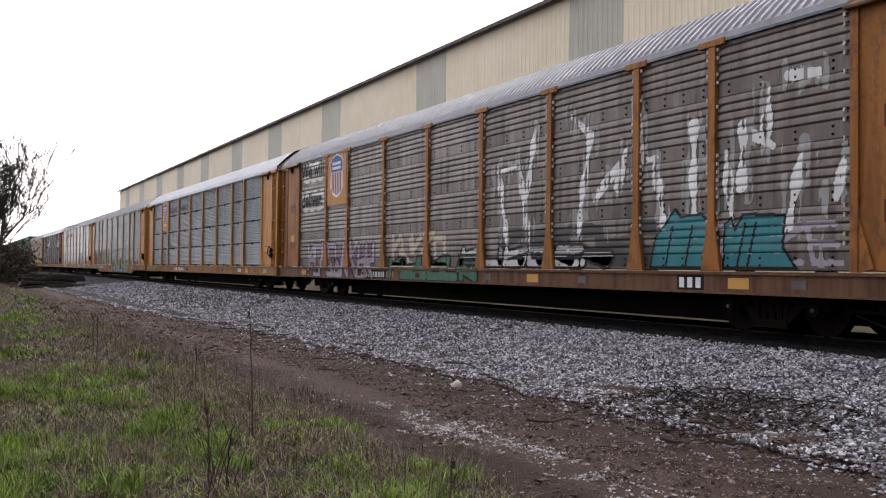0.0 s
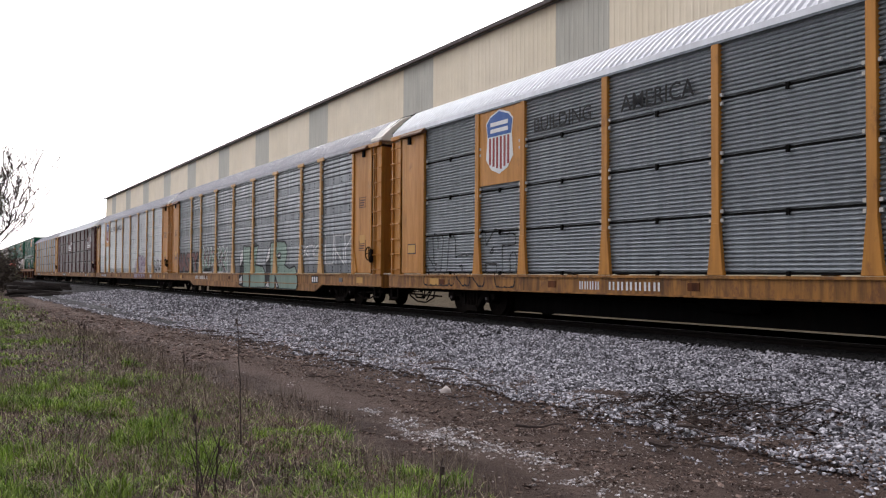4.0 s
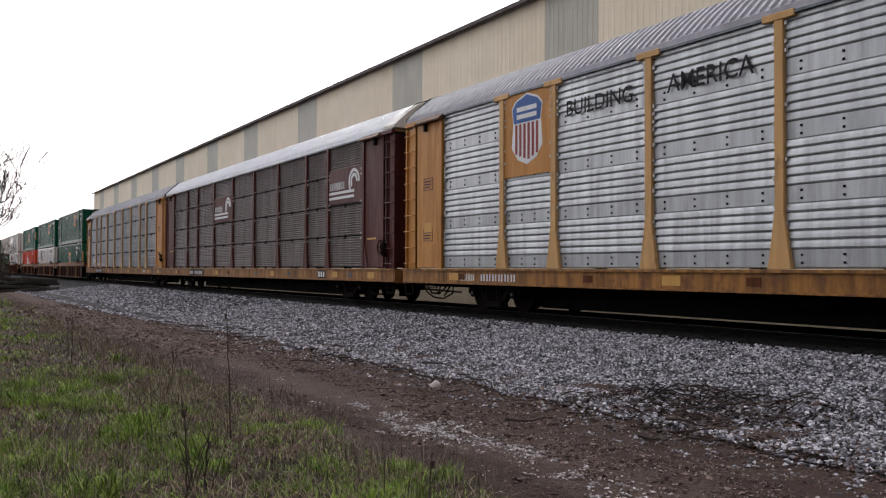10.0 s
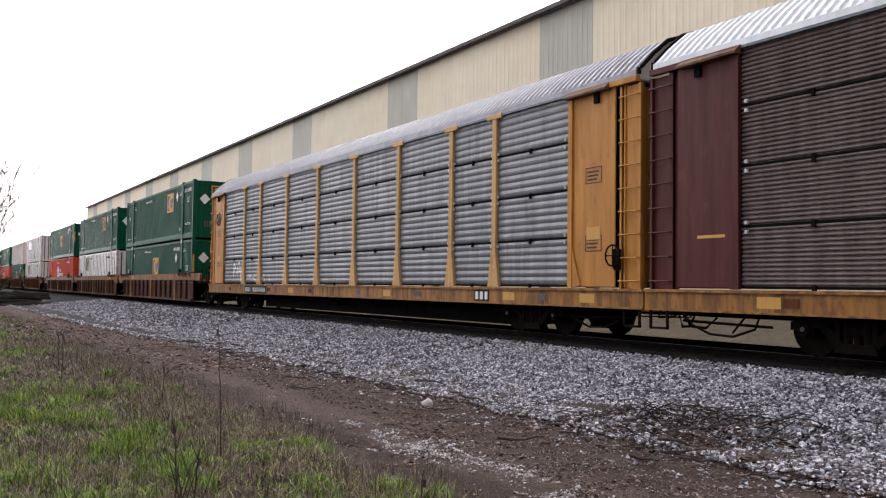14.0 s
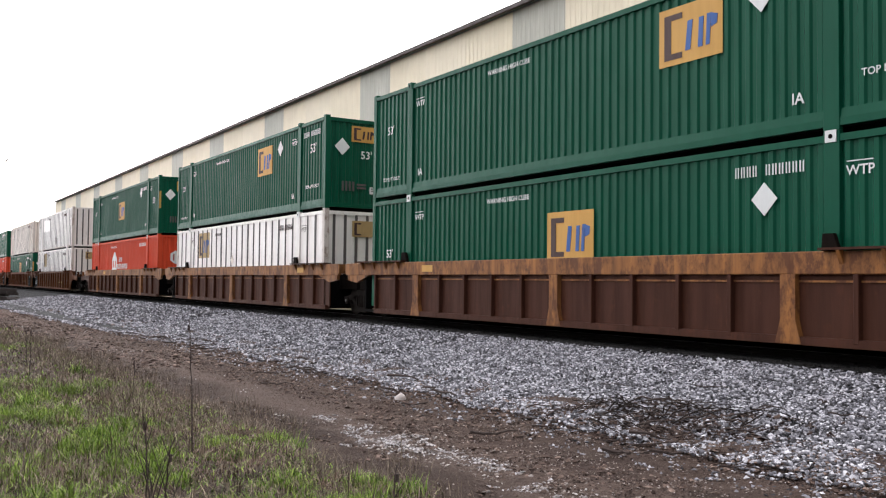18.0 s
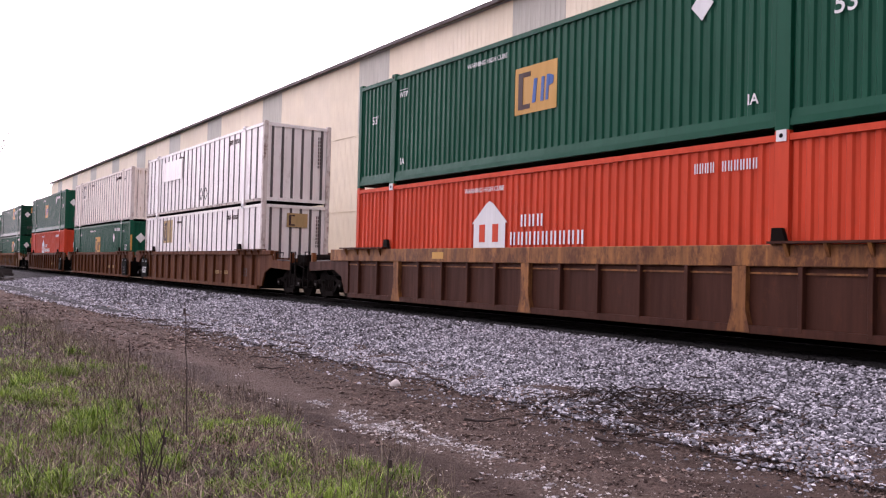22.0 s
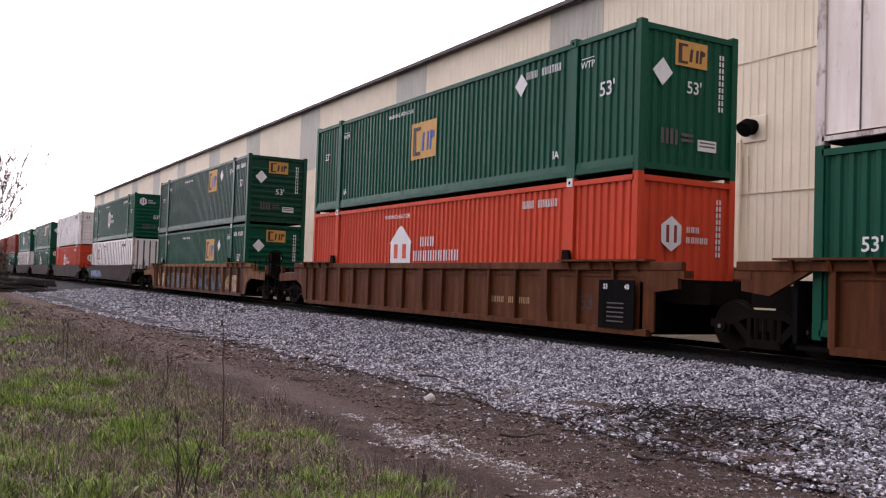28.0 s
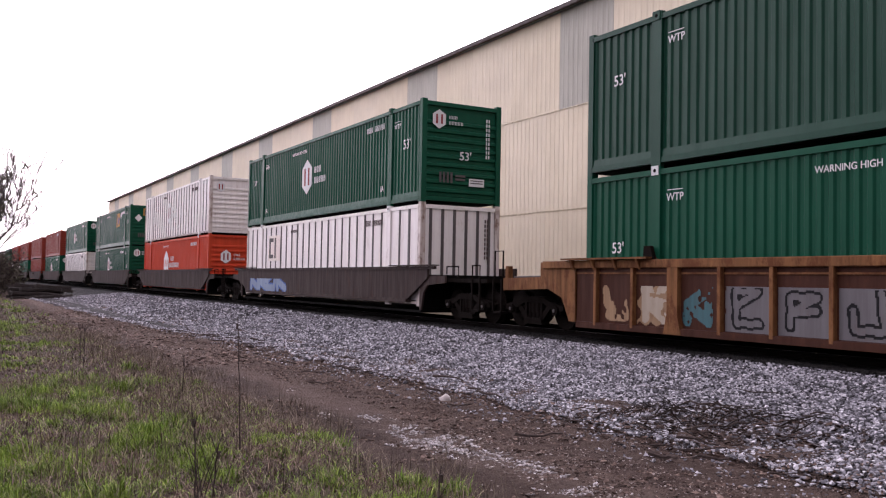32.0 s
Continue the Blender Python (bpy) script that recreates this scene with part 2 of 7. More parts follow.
RUST = (0.12, 0.05, 0.025)
M = {
    "yellow": painted("freight_yellow_paint", (0.52, 0.230, 0.043), (0.14, 0.058, 0.020), RUST, 0.5, 0.55, 0.42, spec=0.2),
    "yellow_old": painted("rust_stained_yellow_paint", (0.34, 0.135, 0.030), (0.09, 0.036, 0.017), RUST, 0.65, 0.8, 0.45, rust_lo=0.5, spec=0.15),
    "galv_light": painted("pale_blue_grey_louvre_sheet", (0.26, 0.285, 0.31), (0.11, 0.118, 0.127), (0.08, 0.06, 0.05), 0.5, 0.25, 0.34, 0.6, vary=0.6),
    "orange": painted("faded_orange_paint", (0.33, 0.135, 0.038), (0.075, 0.034, 0.02), (0.09, 0.032, 0.014), 0.9, 0.9, 0.5, rust_lo=0.46, spec=0.2),
    "brown": painted("oxide_red_brown_paint", (0.085, 0.017, 0.014), (0.028, 0.012, 0.011), RUST, 0.5, 0.3, 0.5, spec=0.2),
    "brown_well": painted("brown_well_paint", (0.132, 0.044, 0.014), (0.024, 0.009, 0.006), (0.085, 0.028, 0.012), 0.9, 0.85, 0.6, rust_lo=0.46, spec=0.1),
    "dark_well": painted("dark_rusty_well_paint", (0.068, 0.024, 0.014), (0.021, 0.009, 0.007), (0.11, 0.036, 0.016), 0.6, 0.45, 0.55, rust_lo=0.56, spec=0.12),
    "grey_well": painted("dark_brown_grey_well_paint", (0.058, 0.040, 0.037), (0.018, 0.012, 0.011), (0.07, 0.03, 0.018), 0.8, 0.5, 0.6, rust_lo=0.54, spec=0.1),
    # the container red again, dulled to stand for haze far down the train
    "red_hazed": painted("haze_dulled_red_container_paint", (0.25, 0.032, 0.018), (0.12, 0.02, 0.013), (0.08, 0.025, 0.018), 0.4, 0.2, 0.45, spec=0.15),
    "silver": painted("wiped_silver_sheet", (0.42, 0.405, 0.39), (0.32, 0.305, 0.29), (0.2, 0.17, 0.14), 0.3, 0.05, 0.36, 0.5),
    "galv": painted("clean_galvanised_sheet", (0.43, 0.445, 0.455), (0.11, 0.11, 0.115), (0.15, 0.115, 0.09), 0.55, 0.2, 0.36, 0.75, vary=0.6),
    "galv_blue": painted("dull_blue_grey_galvanised_sheet", (0.118, 0.132, 0.148), (0.029, 0.032, 0.036), (0.06, 0.04, 0.033), 0.7, 0.35, 0.34, 0.6, spec=0.4, vary=0.6),
    "galv_brown": painted("grimy_brown_galvanised_sheet", (0.150, 0.125, 0.115), (0.026, 0.019, 0.016), (0.065, 0.034, 0.023), 0.88, 0.5, 0.36, 0.5, spec=0.4, vary=0.6),
    "yellow_pale": painted("pale_yellow_post_paint", (0.60, 0.36, 0.15), (0.24, 0.13, 0.06), RUST, 0.5, 0.5, 0.5, spec=0.15),
    "tan_well": painted("worn_tan_orange_well_paint", (0.25, 0.115, 0.046), (0.05, 0.022, 0.012), (0.10, 0.034, 0.014), 0.85, 0.8, 0.6, rust_lo=0.47, spec=0.1),
    "bank": mottled("dusty_tan_earth", ((0.17, 0.14, 0.10), (0.11, 0.088, 0.064), (0.24, 0.20, 0.15)), 0.8, 0.95, 0.6, 25, 0.03),
    "galv_dark": painted("dark_stained_sheet", (0.165, 0.125, 0.120), (0.030, 0.019, 0.018), (0.06, 0.026, 0.020), 0.72, 0.4, 0.42, 0.2, spec=0.3, vary=0.6),
    "galv_grey": painted("slate_grey_galvanised_sheet", (0.195, 0.200, 0.212), (0.055, 0.052, 0.054), (0.08, 0.055, 0.045), 0.55, 0.4, 0.38, 0.4, spec=0.4, vary=0.6),
    "roof": painted("galvanised_roof_sheet", (0.62, 0.63, 0.67), (0.42, 0.42, 0.44), (0.3, 0.27, 0.24), 0.4, 0.12, 0.45, 0.3),
    "roof_dull": painted("dull_lilac_grey_roof_sheet", (0.30, 0.295, 0.33), (0.19, 0.185, 0.2), (0.2, 0.17, 0.15), 0.5, 0.15, 0.45, 0.3),
    "green": painted("container_green_paint", (0.003, 0.076, 0.041), (0.003, 0.045, 0.026), (0.022, 0.02, 0.014), 0.4, 0.1, 0.34, spec=0.12),
    "green_dull": painted("weathered_green_paint", (0.0035, 0.052, 0.030), (0.003, 0.030, 0.018), (0.022, 0.02, 0.014), 0.4, 0.15, 0.32, spec=0.2),
    "white": painted("white_container_paint", (0.86, 0.81, 0.79), (0.55, 0.48, 0.44), (0.2, 0.1, 0.06), 0.4, 0.3, 0.30, spec=0.6),
    "white_worn": painted("stained_cream_container_paint", (0.88, 0.80, 0.74), (0.52, 0.37, 0.29), (0.16, 0.07, 0.035), 0.42, 0.5, 0.5),
    "red": painted("orange_red_container_paint", (0.62, 0.066, 0.024), (0.30, 0.034, 0.014), (0.12, 0.03, 0.02), 0.4, 0.15, 0.48, spec=0.15),
    "white_rust": painted("rust_streaked_white_paint", (0.70, 0.64, 0.60), (0.26, 0.15, 0.11), RUST, 0.6, 0.8, 0.55, rust_lo=0.5),
    "sill": painted("stained_yellow_sill_paint", (0.37, 0.165, 0.036), (0.048, 0.027, 0.017), RUST, 0.95, 0.8, 0.5, rust_lo=0.5, spec=0.2),
    "sill_rust": painted("dirty_rust_brown_sill", (0.15, 0.075, 0.04), (0.035, 0.02, 0.016), RUST, 0.85, 0.7, 0.55, rust_lo=0.5, spec=0.15),
    "rib_grey": painted("dark_grey_rib_paint", (0.10, 0.085, 0.085), (0.05, 0.042, 0.042), RUST, 0.5, 0.3),
    # base colours pushed near black to deepen the shade under the cars
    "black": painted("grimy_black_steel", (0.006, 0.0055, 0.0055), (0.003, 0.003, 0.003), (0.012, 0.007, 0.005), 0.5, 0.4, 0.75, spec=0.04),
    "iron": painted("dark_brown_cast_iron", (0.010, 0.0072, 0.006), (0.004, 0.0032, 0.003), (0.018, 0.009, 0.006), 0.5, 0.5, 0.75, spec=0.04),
    "rail": painted("dark_rusty_rail_steel", (0.008, 0.006, 0.0055), (0.004, 0.0035, 0.0032), (0.016, 0.009, 0.006), 0.5, 0.4, 0.75, spec=0.04),
    "shine": painted("worn_bright_steel", (0.10, 0.095, 0.09), (0.05, 0.046, 0.043), RUST, 0.4, 0.1, 0.4, 0.8),
    "decal_white": painted("white_lettering", (0.74, 0.74, 0.74), (0.45, 0.45, 0.44), RUST, 0.35, 0.1),
    "decal_black": painted("black_lettering", (0.008, 0.008, 0.010), (0.022, 0.021, 0.021), RUST, 0.3, 0.08, spec=0.15),
    "tab": painted("pale_worn_tab_metal", (0.55, 0.53, 0.5), (0.25, 0.22, 0.2), RUST, 0.5, 0.3),
    "decal_gold": painted("gold_yellow_marking", (0.56, 0.30, 0.06), (0.35, 0.19, 0.06), RUST, 0.35, 0.1),
    "decal_blue": painted("blue_marking", (0.03, 0.10, 0.33), (0.03, 0.06, 0.17), RUST, 0.3, 0.1),
    "decal_red": painted("dark_red_marking", (0.27, 0.028, 0.025), (0.16, 0.03, 0.03), RUST, 0.3, 0.1),
    "decal_dark": painted("dark_brown_marking", (0.05, 0.02, 0.018), (0.03, 0.016, 0.015), RUST, 0.3, 0.1),
    "wood": mottled("weathered_tie_wood", ((0.10, 0.075, 0.06), (0.05, 0.038, 0.032), (0.16, 0.13, 0.11)), 3, 0.9, 0.7, 30, 0.01, 20),
    "clad": painted("cream_metal_cladding", (0.77, 0.67, 0.505), (0.66, 0.565, 0.41), (0.35, 0.25, 0.16), 0.35, 0.08, 0.5),
    "clad_light": painted("pale_cream_cladding", (0.79, 0.69, 0.53), (0.68, 0.585, 0.43), (0.35, 0.25, 0.16), 0.35, 0.06, 0.5),
    "strip": painted("grey_translucent_sheet", (0.44, 0.42, 0.355), (0.31, 0.30, 0.25), (0.25, 0.2, 0.15), 0.6, 0.05, 0.45),
    "hood": painted("pale_cream_hood_sheet", (0.66, 0.62, 0.56), (0.40, 0.36, 0.31), RUST, 0.5, 0.3, 0.5),
    "trim": painted("dark_brown_roof_trim", (0.05, 0.03, 0.028), (0.03, 0.022, 0.02), RUST, 0.4, 0.2),
    "soil": lane("dirt_and_dry_litter"),
    # bed darker than its stones: shade in the gaps put into its colour
    "ballast": mottled("ballast_bed", ((0.055, 0.052, 0.057), (0.028, 0.026, 0.028), (0.10, 0.095, 0.10)), 1.4, 0.9, 1.0, 22, 0.05),
    "stone": islands("grey_ballast_stone", (0.025, 0.023, 0.026), (0.195, 0.188, 0.212), (0.58, 0.56, 0.60), 0.8),
    "pebble": islands("pale_pebbles", (0.09, 0.065, 0.055), (0.22, 0.18, 0.16), (0.52, 0.47, 0.45), 0.85),
    # near-black bed and stones: the train's shade put into their colour
    "shade_bed": mottled("shade_black_track_bed", ((0.012, 0.011, 0.011), (0.007, 0.0065, 0.0065), (0.022, 0.02, 0.02)), 1.4, 0.9, 1.0, 22, 0.05),
    "shade_stone": islands("shade_black_stones", (0.006, 0.006, 0.006), (0.012, 0.011, 0.011), (0.03, 0.028, 0.028), 0.85, 0.05),
    "pale_stone": islands("pale_limestone_chips", (0.10, 0.085, 0.082), (0.25, 0.225, 0.225), (0.55, 0.52, 0.53), 0.85),
    "grit": islands("fine_lane_grit", (0.025, 0.017, 0.015), (0.085, 0.06, 0.052), (0.36, 0.31, 0.29), 0.9, 0.08),
    "grass": islands("spring_grass", (0.04, 0.075, 0.011), (0.17, 0.29, 0.032), (0.40, 0.49, 0.11), 0.6, 0.12, 0.6, 1.7),
    "dry": islands("dry_grass", (0.034, 0.025, 0.018), (0.115, 0.085, 0.06), (0.44, 0.36, 0.26), 0.8, 0.08, 0.6, 4.0),
    "weed": islands("dead_weed_stems", (0.06, 0.046, 0.035), (0.135, 0.104, 0.080), (0.28, 0.225, 0.17), 0.85, 0.1),
    "clod": islands("brown_earth_crumbs", (0.036, 0.024, 0.020), (0.095, 0.065, 0.054), (0.22, 0.16, 0.135), 0.95, 0.08),
    "bark": mottled("grey_brown_bark", ((0.075, 0.055, 0.05), (0.045, 0.035, 0.033), (0.11, 0.085, 0.075)), 4, 0.95, 0.7, 40, 0.01),
    "leaf": islands("thin_spring_leaves", (0.05, 0.055, 0.03), (0.08, 0.085, 0.04), (0.12, 0.115, 0.06), 0.7, 0.2),
    "brush": islands("bare_brushwood", (0.035, 0.028, 0.026), (0.07, 0.058, 0.05), (0.12, 0.105, 0.08), 0.85, 0.05),
}


# ---- building blocks ----
class Shape:
    """Collects corners and faces for one mesh."""

    def __init__(self):
        self.v, self.f = [], []

    def add(self, verts, faces):
        k = len(self.v)
        self.v += [tuple(q) for q in verts]
        self.f += [tuple(k + i for i in q) for q in faces]
        return self

    def box(self, x0, x1, y0, y1, z0, z1):
        v = [(x, y, z) for x in (x0, x1) for y in (y0, y1) for z in (z0, z1)]
        return self.add(v, [(0, 1, 3, 2), (4, 6, 7, 5), (0, 4, 5, 1), (2, 3, 7, 6), (0, 2, 6, 4), (1, 5, 7, 3)])

    def prism(self, pts, y0, y1):
        """An outline in x, z drawn out along y."""
        n = len(pts)
        v = [(x, y0, z) for x, z in pts] + [(x, y1, z) for x, z in pts]
        return self.add(v, [tuple(range(n)), tuple(range(2 * n - 1, n - 1, -1))] + [(i, n + i, n + (i + 1) % n, (i + 1) % n) for i in range(n)])

    def prism_x(self, pts, x0, x1):
        """An outline in y, z drawn out along x."""
        n = len(pts)
        v = [(x0, y, z) for y, z in pts] + [(x1, y, z) for y, z in pts]
        return self.add(v, [tuple(range(n)), tuple(range(2 * n - 1, n - 1, -1))] + [(i, n + i, n + (i + 1) % n, (i + 1) % n) for i in range(n)])

    def tube(self, pts, r0, r1=None, n=6):
        """A round bar along points, tapering from r0 to r1."""
        r1 = r0 if r1 is None else r1
        pts = [Vector(q) for q in pts]
        k, rings = len(self.v), len(pts)
        for i, q in enumerate(pts):
            d = (pts[min(i + 1, rings - 1)] - pts[max(i - 1, 0)]).normalized()
            a = d.orthogonal().normalized()
            b = d.cross(a)
            r = r0 + (r1 - r0) * i / max(1, rings - 1)
            self.v += [tuple(q + r * (math.cos(6.2832 * j / n) * a + math.sin(6.2832 * j / n) * b)) for j in range(n)]
        for i in range(rings - 1):
            self.f += [(k + i * n + j, k + i * n + (j + 1) % n, k + (i + 1) * n + (j + 1) % n, k + (i + 1) * n + j) for j in range(n)]
        self.f += [tuple(k + j for j in range(n - 1, -1, -1)), tuple(k + (rings - 1) * n + j for j in range(n))]
        return self

    def disc(self, c, axis, r, depth, n=20):
        c, a = Vector(c), Vector(axis).normalized()
        return self.tube([c - a * depth / 2, c + a * depth / 2], r, r, n)

    def ring(self, c, axis, r, t, n=20):
        c, a = Vector(c), Vector(axis).normalized()
        u = a.orthogonal().normalized()
        w = a.cross(u)
        for i in range(n):
            p, q = 6.2832 * i / n, 6.2832 * (i + 1) / n
            self.tube([c + r * (math.cos(p) * u + math.sin(p) * w), c + r * (math.cos(q) * u + math.sin(q) * w)], t, t, 5)
        return self

    def mesh(self, name, material=None, bevel=0.0):
        me = bpy.data.meshes.new(name)
        me.from_pydata(self.v, [], self.f)
        if bevel:
            bm = bmesh.new()
            bm.from_mesh(me)
            bmesh.ops.recalc_face_normals(bm, faces=bm.faces)
            bmesh.ops.bevel(bm, geom=bm.edges[:], offset=bevel, segments=1, affect="EDGES", clamp_overlap=True)
            bm.to_mesh(me)
            bm.free()
        elif len(self.f) < 20000:
            bm = bmesh.new()
            bm.from_mesh(me)
            bmesh.ops.recalc_face_normals(bm, faces=bm.faces)
            bm.to_mesh(me)
            bm.free()
        if material:
            me.materials.append(material)
        return me


def part(name, shape, material, parent, label="", at=None, bevel=0.0):
    """One mesh object under a thing or a part; shape may be a ready mesh."""
    me = shape.mesh(name, material, bevel) if isinstance(shape, Shape) else shape
    ob = new(name, me)
    ob.parent = parent
    if at is not None:
        ob.matrix_basis = at
    return tagged(ob, label)


def thing(name, label, category, group="", kind="", at=None):
    ob = new(name)
    ob.empty_display_size = 0.3
    if at is not None:
        ob.matrix_basis = at
    return tagged(ob, label, category, group, kind)


def lone(name, shape, material, label, category, group="", kind="", at=None, bevel=0.0):
    ob = new(name, shape.mesh(name, material, bevel))
    if at is not None:
        ob.matrix_basis = at
    return tagged(ob, label, category, group, kind)


def write(text, size, material, bold=0.0):
    """Lettering as a flat mesh in its own x, y plane."""
    cu = bpy.data.curves.new("lettering", "FONT")
    cu.body, cu.size, cu.align_x, cu.align_y, cu.offset = text, size, "CENTER", "CENTER", bold
    cu.resolution_u = 3
    ob = bpy.data.objects.new("lettering", cu)
    scene.collection.objects.link(ob)
    bpy.context.view_layer.update()
    me = bpy.data.meshes.new_from_object(ob.evaluated_get(bpy.context.evaluated_depsgraph_get()))
    bpy.data.objects.remove(ob)
    me.materials.clear()
    me.materials.append(material)
    return me


SIDE = pose(0, 0, 0, 90, 0, 0)
FRONT = pose(0, 0, 0, 90, 0, 90)


def side_at(x, y, z):
    return pose(x, y, z) @ SIDE


def front_at(x, y, z):
    return pose(x, y, z) @ FRONT


MOVERS = []
TRACK_Y, RAIL_Z = 12.75, 0.55

# ---- ground ----
def bed_height(y):
    """The lie of the land across the track."""
    if y < 3.3:
        return 0.05 * max(0.0, min(1.0, (3.3 - y) / 1.5))
    if y < 6.3:
        return -0.03 + 0.02 * math.sin(y * 3)
    if y < 10.9:
        return (y - 6.3) / 4.6 * 0.40
    if y < 14.7:
        return 0.40
    if y < 18:
        return 0.40 - (y - 14.7) / 3.3 * 0.25
    return 0.15


def bed_edge(x):
    """Where the stone ends towards the lane: it spreads wider far down the track."""
    return 6.42 - max(0.0, min(1.0, (-x - 20) / 16)) * 0.95 - max(0.0, min(1.0, (-x - 36) / 30)) * 0.6


def rough_at(x, y):
    return 0.05 * noise.noise((x * 0.9, y * 0.9, 0)) + 0.025 * noise.noise((x * 3.1, y * 3.1, 5))


ys = [-3000, -600, -120, -40, -15, -8] + [-5 + 0.25 * i for i in range(94)] + [20, 24, 40, 100, 600, 3000]
xs = [-4000, -1200, -500, -250, -160, -120, -95] + [-80 + 2.0 * i for i in range(30)] + [-20 + 0.3 * i for i in range(80)] + [8, 15, 40, 120, 600, 3000]
gs = Shape()
for x in xs:
    for y in ys:
        under = 0.12 if 7.6 < y < 17 else 0.0
        gs.v.append((x, y, bed_height(y) + (rough_at(x, y) if -90 < x < 8 and y < 7 else 0) - under))
ny = len(ys)
gs.f = [(i * ny + j, (i + 1) * ny + j, (i + 1) * ny + j + 1, i * ny + j + 1) for i in range(len(xs) - 1) for j in range(ny - 1)]
lone("ground", gs, M["soil"], "brown dirt lane with thin dry litter beside the track", "ground", kind="structure")

bs = Shape()
bx = [-900, -400, -200, -120] + [-90 + 1.5 * i for i in range(46)] + [-21 + 0.25 * i for i in range(110)] + [8, 20, 60, 300]
by = [4.7 + 0.2 * i for i in range(63)]
for x in bx:
    edge = bed_edge(x) + 0.25 * noise.noise((x * 0.5, 0, 3)) + 0.12 * noise.noise((x * 2.1, 0, 8))
    for y in by:
        z = max(0.02, bed_height(y)) + (0.05 * noise.noise((x * 1.7, y * 1.7, 2)) if y < 10.6 else 0)
        z += -0.14 * max(0.0, min(1.0, (edge + 0.45 - y) / 0.5))
        bs.v.append((x, y, z))
ny = len(by)
bs.f = [(i * ny + j, (i + 1) * ny + j, (i + 1) * ny + j + 1, i * ny + j + 1) for i in range(len(bx) - 1) for j in range(ny - 1)]
lone("ballast_bed", bs, M["ballast"], "sloping bed of crushed grey stone under the track", "ballast", kind="structure")


def scatter(name, spots, sizes, material, label, category, flat=0.7, seed=1, lift=0.25, plain=True):
    """Many small angular stones in one mesh."""
    rng = np.random.default_rng(seed)
    p = (1 + 5 ** 0.5) / 2
    ico = np.array([(-1, p, 0), (1, p, 0), (-1, -p, 0), (1, -p, 0), (0, -1, p), (0, 1, p), (0, -1, -p), (0, 1, -p), (p, 0, -1), (p, 0, 1), (-p, 0, -1), (-p, 0, 1)]) / 1.9
    tri = np.array([(0, 11, 5), (0, 5, 1), (0, 1, 7), (0, 7, 10), (0, 10, 11), (1, 5, 9), (5, 11, 4), (11, 10, 2), (10, 7, 6), (7, 1, 8), (3, 9, 4), (3, 4, 2), (3, 2, 6), (3, 6, 8), (3, 8, 9), (4, 9, 5), (2, 4, 11), (6, 2, 10), (8, 6, 7), (9, 8, 1)])
    if plain:
        # small pieces: eight faces are enough
        ico = np.array([(1, 0, 0), (-1, 0, 0), (0, 1, 0), (0, -1, 0), (0, 0, 1), (0, 0, -1)]) * 1.15
        tri = np.array([(0, 2, 4), (2, 1, 4), (1, 3, 4), (3, 0, 4), (2, 0, 5), (1, 2, 5), (3, 1, 5), (0, 3, 5)])
    m = len(ico)
    n = len(spots)
    v = ico[None] * (1 + rng.uniform(-0.48, 0.48, (n, m, 1))) * rng.uniform(0.55, 1.4, (n, 1, 3))
    a, b = rng.uniform(0, 6.28, n), rng.uniform(-0.6, 0.6, n)
    ca, sa, cb, sb = np.cos(a)[:, None], np.sin(a)[:, None], np.cos(b)[:, None], np.sin(b)[:, None]
    x, y, z = v[..., 0], v[..., 1], v[..., 2] * flat
    y, z = y * cb - z * sb, y * sb + z * cb
    x, y = x * ca - y * sa, x * sa + y * ca
    v = np.stack([x, y, z], -1) * sizes[:, None, None] * 0.5 + spots[:, None, :]
    v[..., 2] += sizes[:, None] * lift
    me = bpy.data.meshes.new(name)
    me.vertices.add(n * m)
    me.vertices.foreach_set("co", v.reshape(-1).astype(np.float32))
    f = (tri[None] + m * np.arange(n)[:, None, None]).reshape(-1)
    me.loops.add(len(f))
    me.loops.foreach_set("vertex_index", f.astype(np.int32))
    me.polygons.add(len(f) // 3)
    me.polygons.foreach_set("loop_start", np.arange(0, len(f), 3, dtype=np.int32))
    me.update(calc_edges=True)
    me.shade_flat()
    me.materials.append(material)
    return tagged(new(name, me), label, category, kind="stuff")


def spread(n, x0, x1, y0, y1, seed, edge=None, pull=1.0):
    rng = np.random.default_rng(seed)
    x = x0 + (x1 - x0) * rng.uniform(0, 1, n) ** pull
    y = rng.uniform(y0, y1, n)
    if edge:
        keep = np.array([edge(a, b) for a, b in zip(x, y)])
        x, y = x[keep], y[keep]
    z = np.array([bed_height(b) + (rough_at(a, b) if b < 6.4 else 0.05 * noise.noise((a * 1.7, b * 1.7, 2)) * (b < 10.6)) for a, b in zip(x, y)])
    return np.stack([x, y, z], -1)


def on_bed(x, y):
    return y > bed_edge(x) - 0.1 + 0.3 * noise.noise((x * 0.5, 0, 3)) + 0.25 * noise.noise((x * 2.1, y * 2, 8))


for k, (n, x0, x1, size) in enumerate(((40000, -9.8, -2, 0.033), (27000, -15, -9.8, 0.035), (36000, -30, -15, 0.042), (18000, -65, -30, 0.07))):
    sp = spread(n, x0, x1, (6.0, 6.0, 5.3, 4.6)[k], 10.95, 20 + k, on_bed)
    lone_sizes = np.random.default_rng(k).uniform(0.65, 1.45, len(sp)) * size
    scatter("ballast_stones", sp, lone_sizes, M["stone"], "loose crushed grey and white ballast stones", "ballast stones", seed=30 + k, plain=k > 0)
